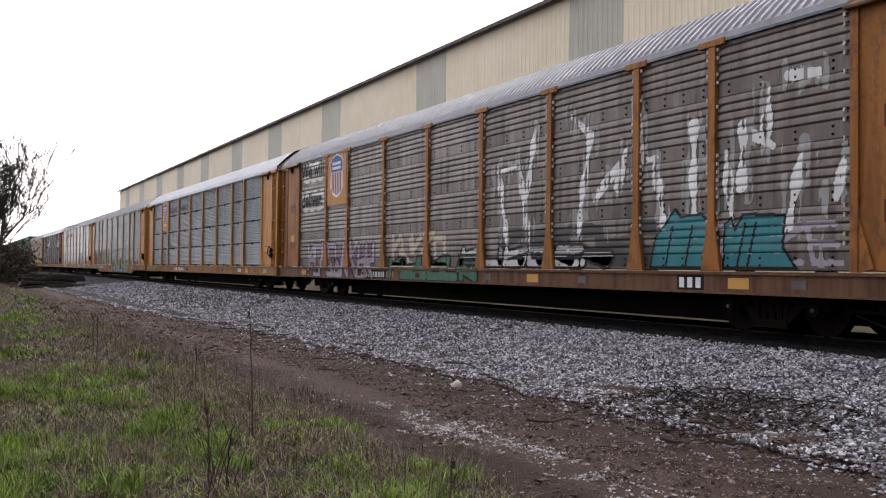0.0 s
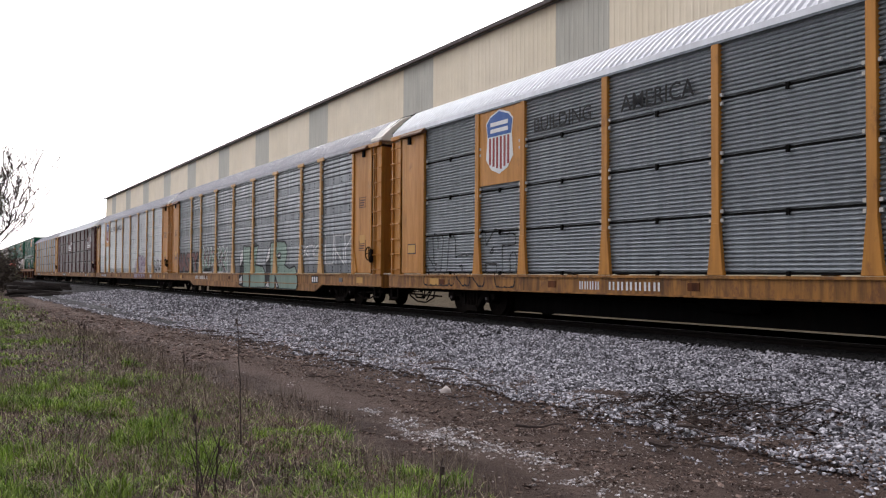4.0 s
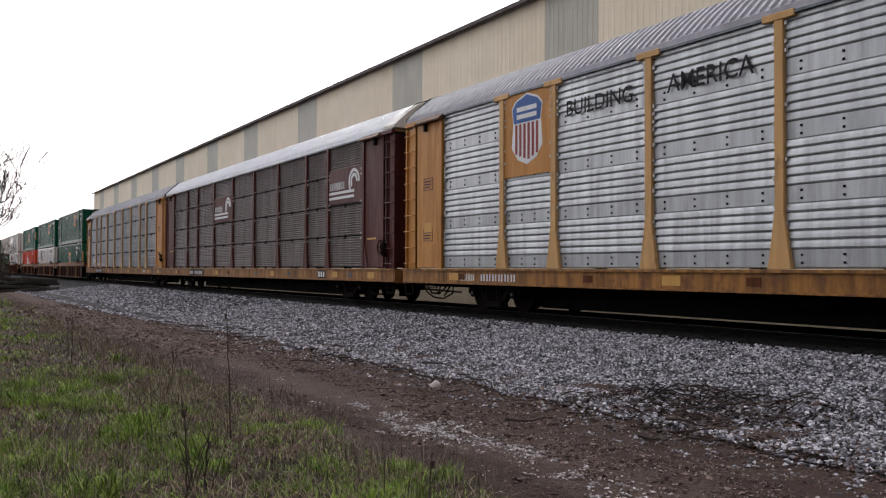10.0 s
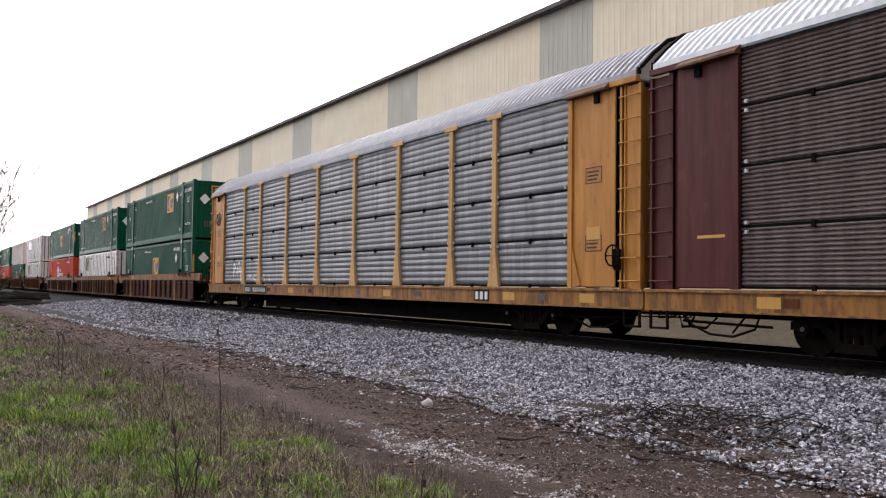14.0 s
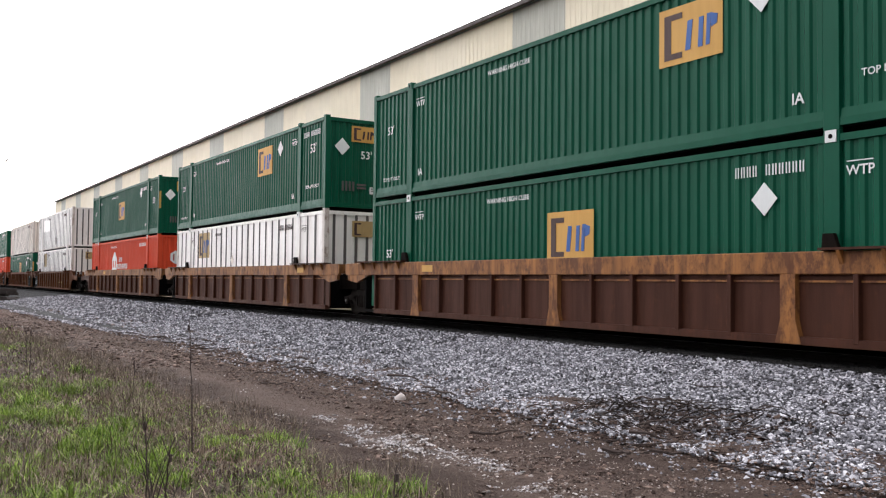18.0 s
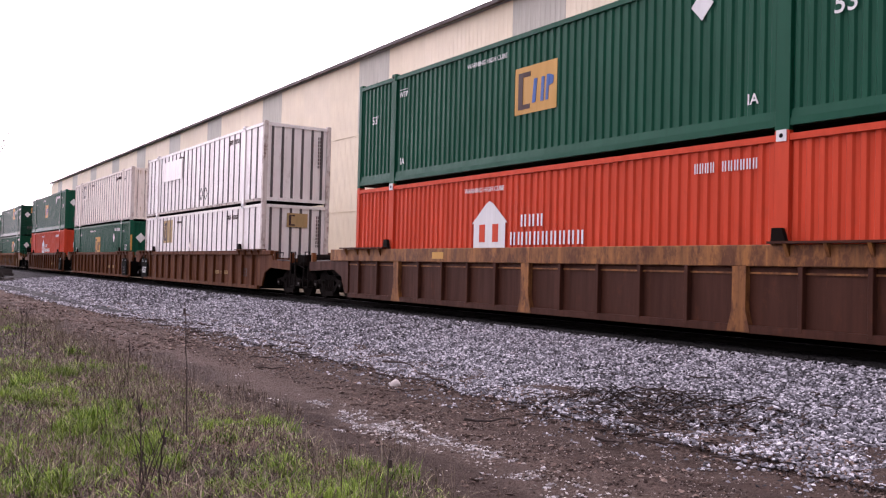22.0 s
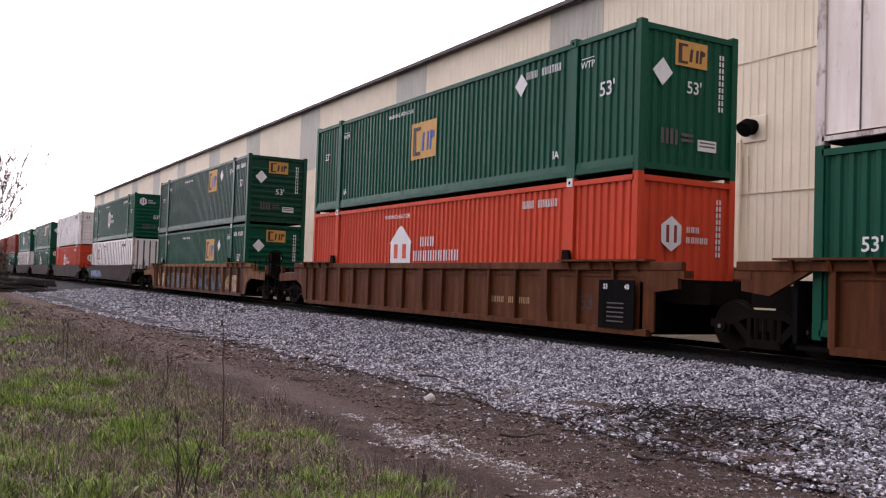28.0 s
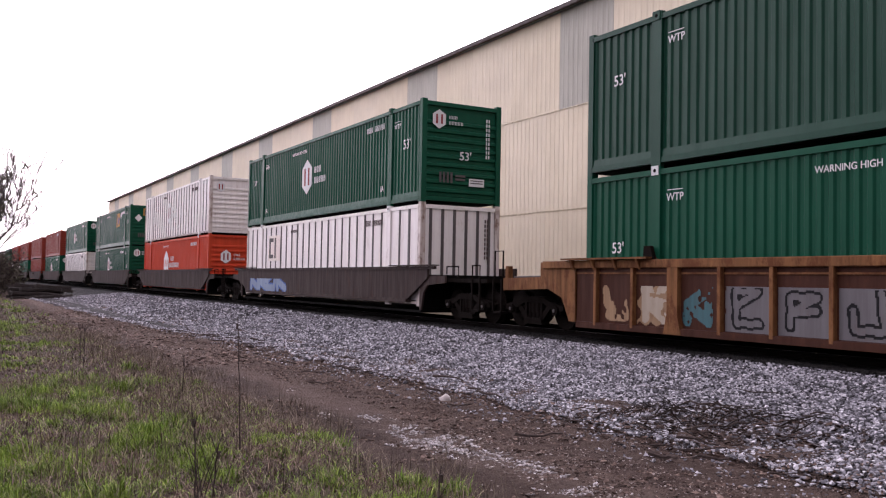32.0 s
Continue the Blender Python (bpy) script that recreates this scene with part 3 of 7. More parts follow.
sp = spread(14000, -26, -2, 5.7, 7.3, 79, lambda x, y: abs(y - bed_edge(x) - 0.1 + 0.25 * noise.noise((x * 1.1, 0, 6))) < 0.30 + 0.3 * noise.noise((x * 4, y * 4, 12)))
scatter("ballast_stones", sp[::2], np.random.default_rng(25).uniform(0.015, 0.05, len(sp[::2])), M["stone"], "ballast stones thinning out into the lane", "ballast stones", seed=47, lift=0.2)
scatter("earth_crumbs", sp[1::2], np.random.default_rng(26).uniform(0.015, 0.045, len(sp[1::2])), M["clod"], "earth between the last ballast stones", "earth", 0.6, 48, 0.2)
sp = spread(3800, -40, -2, 5.6, 7.0, 78)
scatter("ballast_stones", sp, np.random.default_rng(15).uniform(0.015, 0.045, len(sp)), M["stone"], "stray ballast stones spilt on the lane", "ballast stones", seed=45, lift=0.12)
# black sheet over the bed stands in for the shade below the train
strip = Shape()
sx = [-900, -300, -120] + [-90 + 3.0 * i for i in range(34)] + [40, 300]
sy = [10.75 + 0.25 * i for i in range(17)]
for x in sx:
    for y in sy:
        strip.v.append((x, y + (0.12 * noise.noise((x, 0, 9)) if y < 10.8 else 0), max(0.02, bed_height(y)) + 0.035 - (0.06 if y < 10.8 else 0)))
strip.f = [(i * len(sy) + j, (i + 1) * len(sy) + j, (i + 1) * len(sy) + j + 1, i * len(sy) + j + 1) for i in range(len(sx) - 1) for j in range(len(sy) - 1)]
lone("track_bed", strip, M["shade_bed"], "stone between and beside the rails, coloured black for the train's shade", "track bed", kind="structure")
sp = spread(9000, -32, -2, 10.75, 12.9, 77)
scatter("oily_stones", sp, np.random.default_rng(5).uniform(0.03, 0.075, len(sp)), M["shade_stone"], "stones along the rails, coloured black for the train's shade", "ballast stones", seed=44)


def chalky(x, y):
    return noise.noise((x * 0.6, y * 1.4, 11)) + 0.9 * math.exp(-((y - 4.33) / 0.28) ** 2) * (-9.4 < x < -4.6) - 0.5 * abs(y - 4.4) > 0.22


sp = spread(15000, -22, -2.5, 3.0, 6.9, 51, chalky, 0.8)
scatter("pale_gravel", sp, np.random.default_rng(6).uniform(0.01, 0.036, len(sp)), M["pebble"], "pale gravel scattered over the dirt lane", "gravel", 0.55, 52, 0.1)
sp = spread(1500, -40, -3, 2.8, 6.6, 53)
sp = sp[(sp[:, 1] < 5.7) | (sp[:, 0] < -14)]
scatter("pale_gravel", sp, np.random.default_rng(7).uniform(0.01, 0.035, len(sp)), M["pebble"], "single pale stones on the dirt lane", "gravel", 0.55, 54, 0.1)

sp = spread(17000, -9.6, -4.4, 3.6, 5.3, 55, lambda x, y: abs(y - 4.30 - 0.22 * noise.noise((x * 0.7, 0, 13))) < 0.04 + 0.12 * math.exp(-((x + 7.3) / 1.0) ** 2) + 0.35 * noise.noise((x * 1.6, y * 1.6, 15)) + 0.35 * noise.noise((x * 9, y * 9, 19)))
scatter("pale_gravel", sp, np.random.default_rng(16).uniform(0.008, 0.034, len(sp)), M["pale_stone"], "strip of pale limestone chips along the lane", "gravel", 0.6, 56, 0.12)
sp = spread(9000, -15, -2, 6.2, 8.2, 65, lambda x, y: noise.noise((x * 1.2, y * 1.2, 23)) - 0.55 * (y - 6.9) > -0.1)
scatter("earth_crumbs", sp, np.random.default_rng(17).uniform(0.015, 0.05, len(sp)), M["clod"], "earth-brown stones at the foot of the ballast", "earth", 0.6, 66, 0.22)
sp = spread(11000, -8.5, -2.2, 4.3, 7.0, 67)
scatter("lane_grit", sp, np.random.default_rng(18).uniform(0.006, 0.022, len(sp)), M["grit"], "fine mixed grit on the dirt lane", "grit", 0.6, 68, 0.12)
sp = spread(9000, -16, -2.5, 3.0, 6.8, 57, lambda x, y: noise.noise((x * 0.13, y * 1.3, 4)) + 0.5 * noise.noise((x, y, 6)) > -0.12)
scatter("earth_crumbs", sp, np.random.default_rng(9).uniform(0.012, 0.05, len(sp)), M["clod"], "small brown clods of earth on the lane", "earth", 0.5, 58, 0.08)
sp = spread(9000, -45, -16, 2.8, 6.8, 59)
scatter("earth_crumbs", sp, np.random.default_rng(10).uniform(0.03, 0.09, len(sp)), M["clod"], "small brown clods of earth on the lane", "earth", 0.4, 60, 0.06)

# rails and ties
for y in (TRACK_Y - 0.755, TRACK_Y + 0.755):
    r = Shape()
    prof = [(-0.075, -0.18), (0.075, -0.18), (0.075, -0.165), (0.012, -0.14), (0.01, -0.05), (0.036, -0.04), (0.036, -0.006), (0.03, 0), (-0.03, 0), (-0.036, -0.006), (-0.036, -0.04), (-0.01, -0.05), (-0.012, -0.14), (-0.075, -0.165)]
    r.prism_x([(y + a, RAIL_Z + b) for a, b in prof], -1400, 300)
    rail = lone("rail", r, M["rail"], "dark rusty steel rail on the ballast", "rail", "rails of the track", "structure")
    cap = Shape().box(-1400, 300, y - 0.024, y + 0.024, RAIL_Z - 0.004, RAIL_Z + 0.003)
    part("running_surface", cap, M["shine"], rail, "polished top of the rail")
tie_me = Shape().box(-0.115, 0.115, -1.3, 1.3, -0.18, 0).mesh("tie", M["wood"], 0.012)
rng = random.Random(3)
for i in range(110):
    tagged(new("tie", tie_me), "dark creosoted wooden tie bedded in ballast", "railway tie", "ties under the rails", "structure").matrix_basis = pose(3 - 0.55 * i, TRACK_Y + rng.uniform(-0.04, 0.04), RAIL_Z - 0.181, 0, 0, rng.uniform(-1, 1))

# ---- the long shed behind the track ----
WALL_Y, WALL_TOP, FAR_X, NEAR_X = 22.0, 12.85, -145.5, 30.0
shed = thing("shed_building", "long cream metal-clad industrial shed with grey translucent strips", "building")
part("wall_core", Shape().box(FAR_X + 0.05, NEAR_X, WALL_Y + 0.10, WALL_Y + 0.30, 0.1, WALL_TOP - 0.05).box(FAR_X + 0.05, FAR_X + 0.25, WALL_Y + 0.30, WALL_Y + 45, 0.1, WALL_TOP - 0.05), M["clad"], shed)
roof = Shape().prism_x([(WALL_Y - 0.25, WALL_TOP + 0.02), (WALL_Y - 0.25, WALL_TOP + 0.12), (WALL_Y + 22, WALL_TOP + 1.6), (WALL_Y + 45, WALL_TOP + 0.1), (WALL_Y + 45, WALL_TOP)], FAR_X - 0.3, NEAR_X)
roof_ob = part("roof", roof, M["roof"], shed)
part("gutter", Shape().box(FAR_X - 0.3, NEAR_X, WALL_Y - 0.40, WALL_Y - 0.25, WALL_TOP - 0.07, WALL_TOP + 0.1), M["trim"], roof_ob, "dark brown eaves gutter")
part("corner_trim", Shape().box(FAR_X - 0.03, FAR_X + 0.2, WALL_Y - 0.06, WALL_Y + 0.2, 0.1, WALL_TOP - 0.1), M["clad_light"], shed)


def sheet(width, z0, z1, pitch, depth):
    """One ribbed cladding sheet, its ribs upright."""
    s = Shape()
    x = [0.0]
    d = [0.0]
    n = max(1, round(width / pitch))
    p = width / n
    for i in range(n):
        for a, b in ((0.62, 0), (0.70, 1), (0.92, 1), (1.0, 0)):
            x.append((i + a) * p)
            d.append(-depth * b)
    for z in (z0, z1):
        s.v += [(a, b, z) for a, b in zip(x, d)]
    k = len(x)
    s.f = [(i, i + 1, k + i + 1, k + i) for i in range(k - 1)]
    return s


bank, bx = Shape(), [FAR_X - 20 + 1.0 * i for i in range(185)]
for x in bx:
    top = 0.74 + 0.2 * noise.noise((x * 0.35, 3, 61)) + 0.1 * noise.noise((x * 1.7, 3, 63))
    bank.v += [(x, 18.3 + 0.5 * noise.noise((x * 0.4, 0, 62)), 0.1), (x, 19.4, 0.17 + 0.3 * top), (x, 20.7, 0.12 + 0.72 * top), (x, WALL_Y - 0.02, top)]
bank.f = [(4 * i + j, 4 * i + 4 + j, 4 * i + 5 + j, 4 * i + 1 + j) for i in range(len(bx) - 1) for j in range(3)]
lone("earth_bank", bank, M["bank"], "low dusty tan bank of earth along the shed's foot", "earth", kind="structure")

STRIPS = (-28.2, -42.2, -56.7, -68.8, -79.8, -91.7, -103.0, -115.0, -127.0, -138.5)
TIERS = ((0.15, 4.62, 0.31, 0.016, 0.0), (4.58, 8.75, 0.31, 0.016, -0.012), (8.71, WALL_TOP - 0.06, 0.31, 0.012, -0.024))
cache = {}


def clad(x0, x1, tier, key):
    z0, z1, p, dep, off = TIERS[tier]
    k = (round(x1 - x0, 2), tier, key)
    if k not in cache:
        cache[k] = sheet(x1 - x0, z0, z1, p, dep).mesh("cladding_sheet", M[key])
    part("translucent_sheet" if key == "strip" else "cladding_sheet", cache[k], None, shed, "grey translucent wall sheet" if key == "strip" else "", pose(x0, WALL_Y + off, 0))


for tier in (0, 1):
    x = FAR_X
    i = 0
    while x < 8:
        step = 3.1
        clad(x, x + step, tier, "clad" if i % 3 else "clad_light")
        x += step
        i += 1
edges = [FAR_X] + [e for c in sorted(STRIPS) for e in (c - 1.7, c + 1.7)] + [8.0]
for i in range(len(edges) - 1):
    a, b = edges[i], edges[i + 1]
    if i % 2:
        clad(a, b, 2, "strip")
    else:
        n = max(1, round((b - a) / 3.6))
        for j in range(n):
            clad(a + (b - a) * j / n, a + (b - a) * (j + 1) / n, 2, "clad_light" if (i + j) % 2 else "clad")
for z in (4.6, 8.73):
    part("lap_flashing", Shape().box(FAR_X, 8, WALL_Y - 0.055, WALL_Y - 0.04, z - 0.012, z + 0.012), M["clad"], shed)
fan = thing("wall_ventilator", "dark round exhaust ventilator in a pale frame on the cladding", "ventilator")
part("frame", Shape().box(-0.62, 0.25, -0.02, 0.06, -0.42, 0.38), M["clad_light"], fan, "", pose(-18.95, WALL_Y - 0.06, 6.6), bevel=0.01)
part("hood", Shape().tube([(-19.2, WALL_Y - 0.05, 6.64), (-19.2, WALL_Y - 0.32, 6.64), (-19.2, WALL_Y - 0.48, 6.52)], 0.24, 0.26, 16), M["black"], fan, "dark round hood")
part("duct", Shape().tube([(-19.62, WALL_Y - 0.12, 6.3), (-19.62, WALL_Y - 0.12, 2.2)], 0.05, 0.05, 8), M["clad"], fan)
stain = Shape()
drip = random.Random(31)
for i in range(26):
    x = -24.2 + 0.2 * i + drip.uniform(-0.08, 0.08)
    w, z = drip.uniform(0.008, 0.022 + 0.03 * (x > -20.6)), 6.25 - drip.uniform(0, 0.6 if x > -20.6 else 2.0)
    stain.prism([(x - w, z), (x + w, z), (x + w * 0.3, z - drip.uniform(0.9, 2.6)), (x - w * 0.3, z - 0.8)], WALL_Y - 0.053, WALL_Y - 0.0495)
M["stain"] = painted("brown_rust_stain", (0.46, 0.34, 0.20), (0.34, 0.23, 0.13), RUST, 0.5, 0.3)
tagged(part("rust_stain", stain, M["stain"], shed), "brown rust runs below the ventilator", kind="stuff")
# the ground round the viewer goes on alike
sp = spread(7000, -2, 16, 6.4, 10.95, 29)
scatter("ballast_stones", sp, np.random.default_rng(29).uniform(0.04, 0.09, len(sp)), M["stone"], "loose crushed grey and white ballast stones", "ballast stones", seed=33)
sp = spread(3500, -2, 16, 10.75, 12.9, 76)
scatter("oily_stones", sp, np.random.default_rng(19).uniform(0.04, 0.09, len(sp)), M["shade_stone"], "stones along the rails, coloured black for the train's shade", "ballast stones", seed=46)
sp = spread(5000, -2.5, 14, 3.6, 6.8, 69)
scatter("lane_grit", sp, np.random.default_rng(20).uniform(0.012, 0.04, len(sp)), M["grit"], "fine mixed grit on the dirt lane", "grit", 0.6, 70, 0.12)

# ---- rolling stock: shared pieces ----
def wheelset_mesh():
    s = Shape()
    for y in (-0.755, 0.755):
        k = 1 if y > 0 else -1
        s.disc((0, y, 0), (0, 1, 0), 0.42, 0.10, 24).disc((0, y - 0.06 * k, 0), (0, 1, 0), 0.455, 0.03, 24)
        s.disc((0, y + 0.06 * k, 0), (0, 1, 0), 0.14, 0.08, 12)
        for a in (0, 1, 2):
            s.box(-0.03 + 0.25 * math.cos(2.09 * a), 0.03 + 0.25 * math.cos(2.09 * a), y + 0.05 * k - 0.008, y + 0.05 * k + 0.008, -0.03 + 0.25 * math.sin(2.09 * a), 0.03 + 0.25 * math.sin(2.09 * a))
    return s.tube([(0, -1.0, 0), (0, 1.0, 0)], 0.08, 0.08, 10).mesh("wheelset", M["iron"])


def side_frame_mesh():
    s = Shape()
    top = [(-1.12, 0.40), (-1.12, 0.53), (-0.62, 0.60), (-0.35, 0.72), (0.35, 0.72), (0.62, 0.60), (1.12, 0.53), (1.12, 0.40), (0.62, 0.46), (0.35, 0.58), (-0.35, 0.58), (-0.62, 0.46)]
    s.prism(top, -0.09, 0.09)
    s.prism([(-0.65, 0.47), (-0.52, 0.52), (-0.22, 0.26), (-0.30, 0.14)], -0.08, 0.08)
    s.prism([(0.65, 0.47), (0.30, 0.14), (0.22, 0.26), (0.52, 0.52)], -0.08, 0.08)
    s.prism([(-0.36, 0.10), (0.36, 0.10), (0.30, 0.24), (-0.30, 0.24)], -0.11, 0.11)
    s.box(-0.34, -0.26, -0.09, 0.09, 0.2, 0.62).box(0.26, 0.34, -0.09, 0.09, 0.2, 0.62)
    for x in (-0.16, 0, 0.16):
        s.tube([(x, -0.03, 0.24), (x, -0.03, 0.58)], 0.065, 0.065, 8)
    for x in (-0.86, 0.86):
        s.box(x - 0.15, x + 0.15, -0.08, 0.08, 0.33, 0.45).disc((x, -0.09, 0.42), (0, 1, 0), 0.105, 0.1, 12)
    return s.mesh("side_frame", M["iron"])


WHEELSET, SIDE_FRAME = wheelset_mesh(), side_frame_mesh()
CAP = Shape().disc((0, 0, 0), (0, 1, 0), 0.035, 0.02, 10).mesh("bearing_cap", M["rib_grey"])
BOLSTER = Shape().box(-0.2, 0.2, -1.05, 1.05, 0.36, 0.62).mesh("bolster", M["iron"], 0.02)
WHEELSETS = []


def truck(car, x):
    """A two-axle freight truck under a car: side frames, bolster and turning wheelsets."""
    t = part("truck", BOLSTER, None, car, "dark cast-iron two-axle truck", pose(x, 0, 0))
    for y in (-0.98, 0.98):
        part("side_frame", SIDE_FRAME, None, t, "", pose(0, y, 0, 0, 0, 0 if y < 0 else 180))
    for dx in (-0.86, 0.86):
        w = part("wheelset", WHEELSET, None, t)
        w.matrix_parent_inverse = pose(dx, 0, 0.42)
        WHEELSETS.append(w)
        part("bearing_cap", CAP, None, t, "grey worn bearing cap", pose(dx, -1.135, 0.42))
    return t


def coupler(car, x, way):
    s = Shape().box(min(x, x + way * 0.55), max(x, x + way * 0.55), -0.09, 0.09, 0.66, 0.86).box(min(x + way * 0.5, x + way * 0.75), max(x + way * 0.5, x + way * 0.75), -0.16, 0.13, 0.6, 0.9)
    c = part("coupler", s, M["iron"], car, bevel=0.015)
    h = Shape().tube([(x + way * 0.1, -0.35, 0.62), (x + way * 0.35, -0.3, 0.32), (x + way * 0.62, -0.2, 0.3), (x + way * 0.8, -0.1, 0.5)], 0.03, 0.025, 6)
    part("air_hose", h, M["black"], c, "black rubber air hose")
    rod = Shape().tube([(x, -1.35, 0.62), (x + way * 0.12, -1.3, 0.5), (x + way * 0.12, -0.5, 0.5), (x + way * 0.3, -0.1, 0.75)], 0.015, 0.015, 5)
    part("cut_lever", rod, M["iron"], c)


def ladder(name, parent, x0, x1, y, z0, z1, rungs, key, across=0.0):
    """An upright ladder; across: how far each rung stands proud."""
    s = Shape().box(x0, x0 + 0.05, y - 0.03, y + 0.05, z0, z1).box(x1 - 0.05, x1, y - 0.03, y + 0.05, z0, z1)
    ob = part(name, s, M[key], parent)
    for i in range(rungs):
        z = z0 + (z1 - z0) * (i + 0.5) / rungs
        part("rung", Shape().tube([(x0, y - 0.03, z), (x0 + 0.03, y - 0.085, z), (x1 - 0.03, y - 0.085, z), (x1, y - 0.03, z)], 0.016, 0.016, 5), M[key], ob)
    return ob


# ---- autoracks ----
EDGES = (-11.84, -9.12, -7.18, -4.33, -1.45, 1.45, 4.33, 7.18, 9.12, 11.84)
Z0, Z1 = 1.03, 4.92
FACE = -1.40


def profile(style, h):
    """Heights and outward steps of one rack panel from bottom to top."""
    out = [(0.0, 0.0)]
    if style == "banded":
        flat = 0.27
        out += [(0.02, 0.006), (flat, 0.006)]
        n = 5
        p = (h - flat) / n
        for i in range(n):
            z = flat + i * p
            out += [(z + 0.002, -0.006), (z + 0.011, -0.006), (z + 0.022, 0.016), (z + 0.044, 0.024), (z + p * 0.7, 0.018), (z + p - 0.003, 0.006)]
    else:
        n = 6 if style == "waved" else 13
        p = (h - 0.035) / n
        out += [(0.004, -0.06), (0.030, -0.06)]
        for i in range(n):
            z = 0.035 + i * p
            if style == "waved":
                out += [(z + p * 0.06, -0.003), (z + p * 0.32, 0.012), (z + p * 0.62, 0.017), (z + p * 0.95, 0.001)]
                continue
            out += [(z + 0.003, -0.018), (z + 0.014, -0.018), (z + p * 0.34, 0.016), (z + p * 0.55, 0.020), (z + p * 0.94, -0.004)]
    return out + [(h, 0.0)]


PANEL = {}


def panel(style, width, h, key):
    k = (style, round(width, 2), round(h, 3), key)
    if k not in PANEL:
        s, pr = Shape(), profile(style, h)
        for z, d in pr:
            s.v += [(0, -d, z), (width, -d, z)]
        s.f = [(2 * i, 2 * i + 1, 2 * i + 3, 2 * i + 2) for i in range(len(pr) - 1)]
        s.box(0, width, 0.03, 0.04, 0, h)
        PANEL[k] = s.mesh("side_panel", M[key])
    return PANEL[k]


def surface(style, z, h):
    """How far the panel stands out at a height above its foot."""
    z = (z - Z0) % h
    pr = profile(style, h)
    for (a, p), (b, q) in zip(pr, pr[1:]):
        if a <= z <= b:
            return p + (q - p) * (z - a) / max(1e-6, b - a)
    return 0.0


def spray(name, car, style, x0, x1, z0, z1, keep, key, label, lift=0.006, cell=0.021):
    """Sprayed paint that follows the panel's ribs: the cells of a fine net that lie inside a shape."""
    h = (Z1 - Z0) / 4
    nx, nz = int((x1 - x0) / cell), int((z1 - z0) / cell)
    xs_, zs_ = np.linspace(x0, x1, nx + 1), np.linspace(z0, z1, nz + 1)
    cx, cz = np.meshgrid((xs_[:-1] + xs_[1:]) / 2, (zs_[:-1] + zs_[1:]) / 2, indexing="ij")
    ok = keep(cx, cz)
    s, seen = Shape(), {}
    off = [(-surface(style, z, h) if z > Z0 else -0.055) for z in zs_]

    def vert(i, j):
        if (i, j) not in seen:
            seen[i, j] = len(s.v)
            s.v.append((xs_[i], FACE + off[j] - lift, zs_[j]))
        return seen[i, j]

    # each joined patch of paint is a piece of its own; specks stay together
    todo, patches = set(zip(*(k.tolist() for k in np.nonzero(ok)))), []
    while todo:
        stack, patch = [todo.pop()], []
        while stack:
            i, j = stack.pop()
            patch.append((i, j))
            for q in ((i + 1, j), (i - 1, j), (i, j + 1), (i, j - 1)):
                if q in todo:
                    todo.remove(q)
                    stack.append(q)
        patches.append(sorted(patch))
    patches.sort(key=lambda q: (-len(q), q[0]))
    large = [q for q in patches[:8] if len(q) > 150]
    rest = [c for q in patches[len(large):] for c in q]
    for k, cells in enumerate(large + [rest]):
        s, seen = Shape(), {}
        for i, j in cells:
            s.f.append((vert(i, j), vert(i + 1, j), vert(i + 1, j + 1), vert(i, j + 1)))
        if s.f:
            tagged(part(name, s, M[key], car, label), label, kind="stuff" if k == len(large) else "")


def strokes(seed, x0, x1, z0, z1, letters, thick):
    """Loose bubble letters: each a few thick strokes. Returns a distance field."""
    r = random.Random(seed)
    segs = []
    w = (x1 - x0) / letters
    for i in range(letters):
        a, b = x0 + w * (i + 0.1), x0 + w * (i + 0.9)
        m, lean, up = (z0 + z1) / 2, r.uniform(-0.12, 0.12) * w, r.uniform(-0.1, 0.1) * (z1 - z0)
        tl, tr, ml, mr, bl, br = (a + lean, z1 + up), (b + lean, z1 + up), (a, m + up), (b, m), (a - lean, z0), (b - lean, z0)
        pool = [(tl, ml), (ml, bl), (tl, tr), (ml, mr), (bl, br), (tr, mr), (mr, br), (ml, tr), (ml, br)]
        segs += r.sample(pool[:2], r.choice((1, 2, 2))) + r.sample(pool[2:], r.choice((2, 3, 3)))

    def dist(x, z):
        best = np.full(x.shape, 9.0)
        for (ax, az), (bx_, bz) in segs:
            dx, dz = bx_ - ax, bz - az
            u = np.clip(((x - ax) * dx + (z - az) * dz) / (dx * dx + dz * dz + 1e-9), 0, 1)
            best = np.minimum(best, np.hypot(x - ax - u * dx, z - az - u * dz))
        return best - thick + 0.009 * np.sin(x * 23 + seed) * np.cos(z * 19)

    return dist


def worn(x, z, seed, share):
    """Patchy wear: true where paint still holds."""
    f = np.sin(x * 5.1 + seed) * np.cos(z * 3.3 - seed) + 0.7 * np.sin(x * 11.3 - 2 * z + seed) * np.sin(z * 7.9) + 0.6 * np.sin(x * 29 + z * 5) * np.cos(z * 23 + 3 * seed)
    return f > share


def tag_letters(car, style, seed, x0, x1, z0, z1, letters, thick, fill, line, label, rim=0.045):
    d = strokes(seed, x0 + thick, x1 - thick, z0 + thick, z1 - thick, letters, thick)
    if fill:
        spray("graffiti_fill", car, style, x0 - 0.1, x1 + 0.1, z0 - 0.1, z1 + 0.1, lambda x, z: d(x, z) < 0, fill, label)
    if line:
        spray("graffiti_outline", car, style, x0 - 0.1, x1 + 0.1, z0 - 0.1, z1 + 0.1, lambda x, z: np.abs(d(x, z)) < rim, line, label, 0.010)


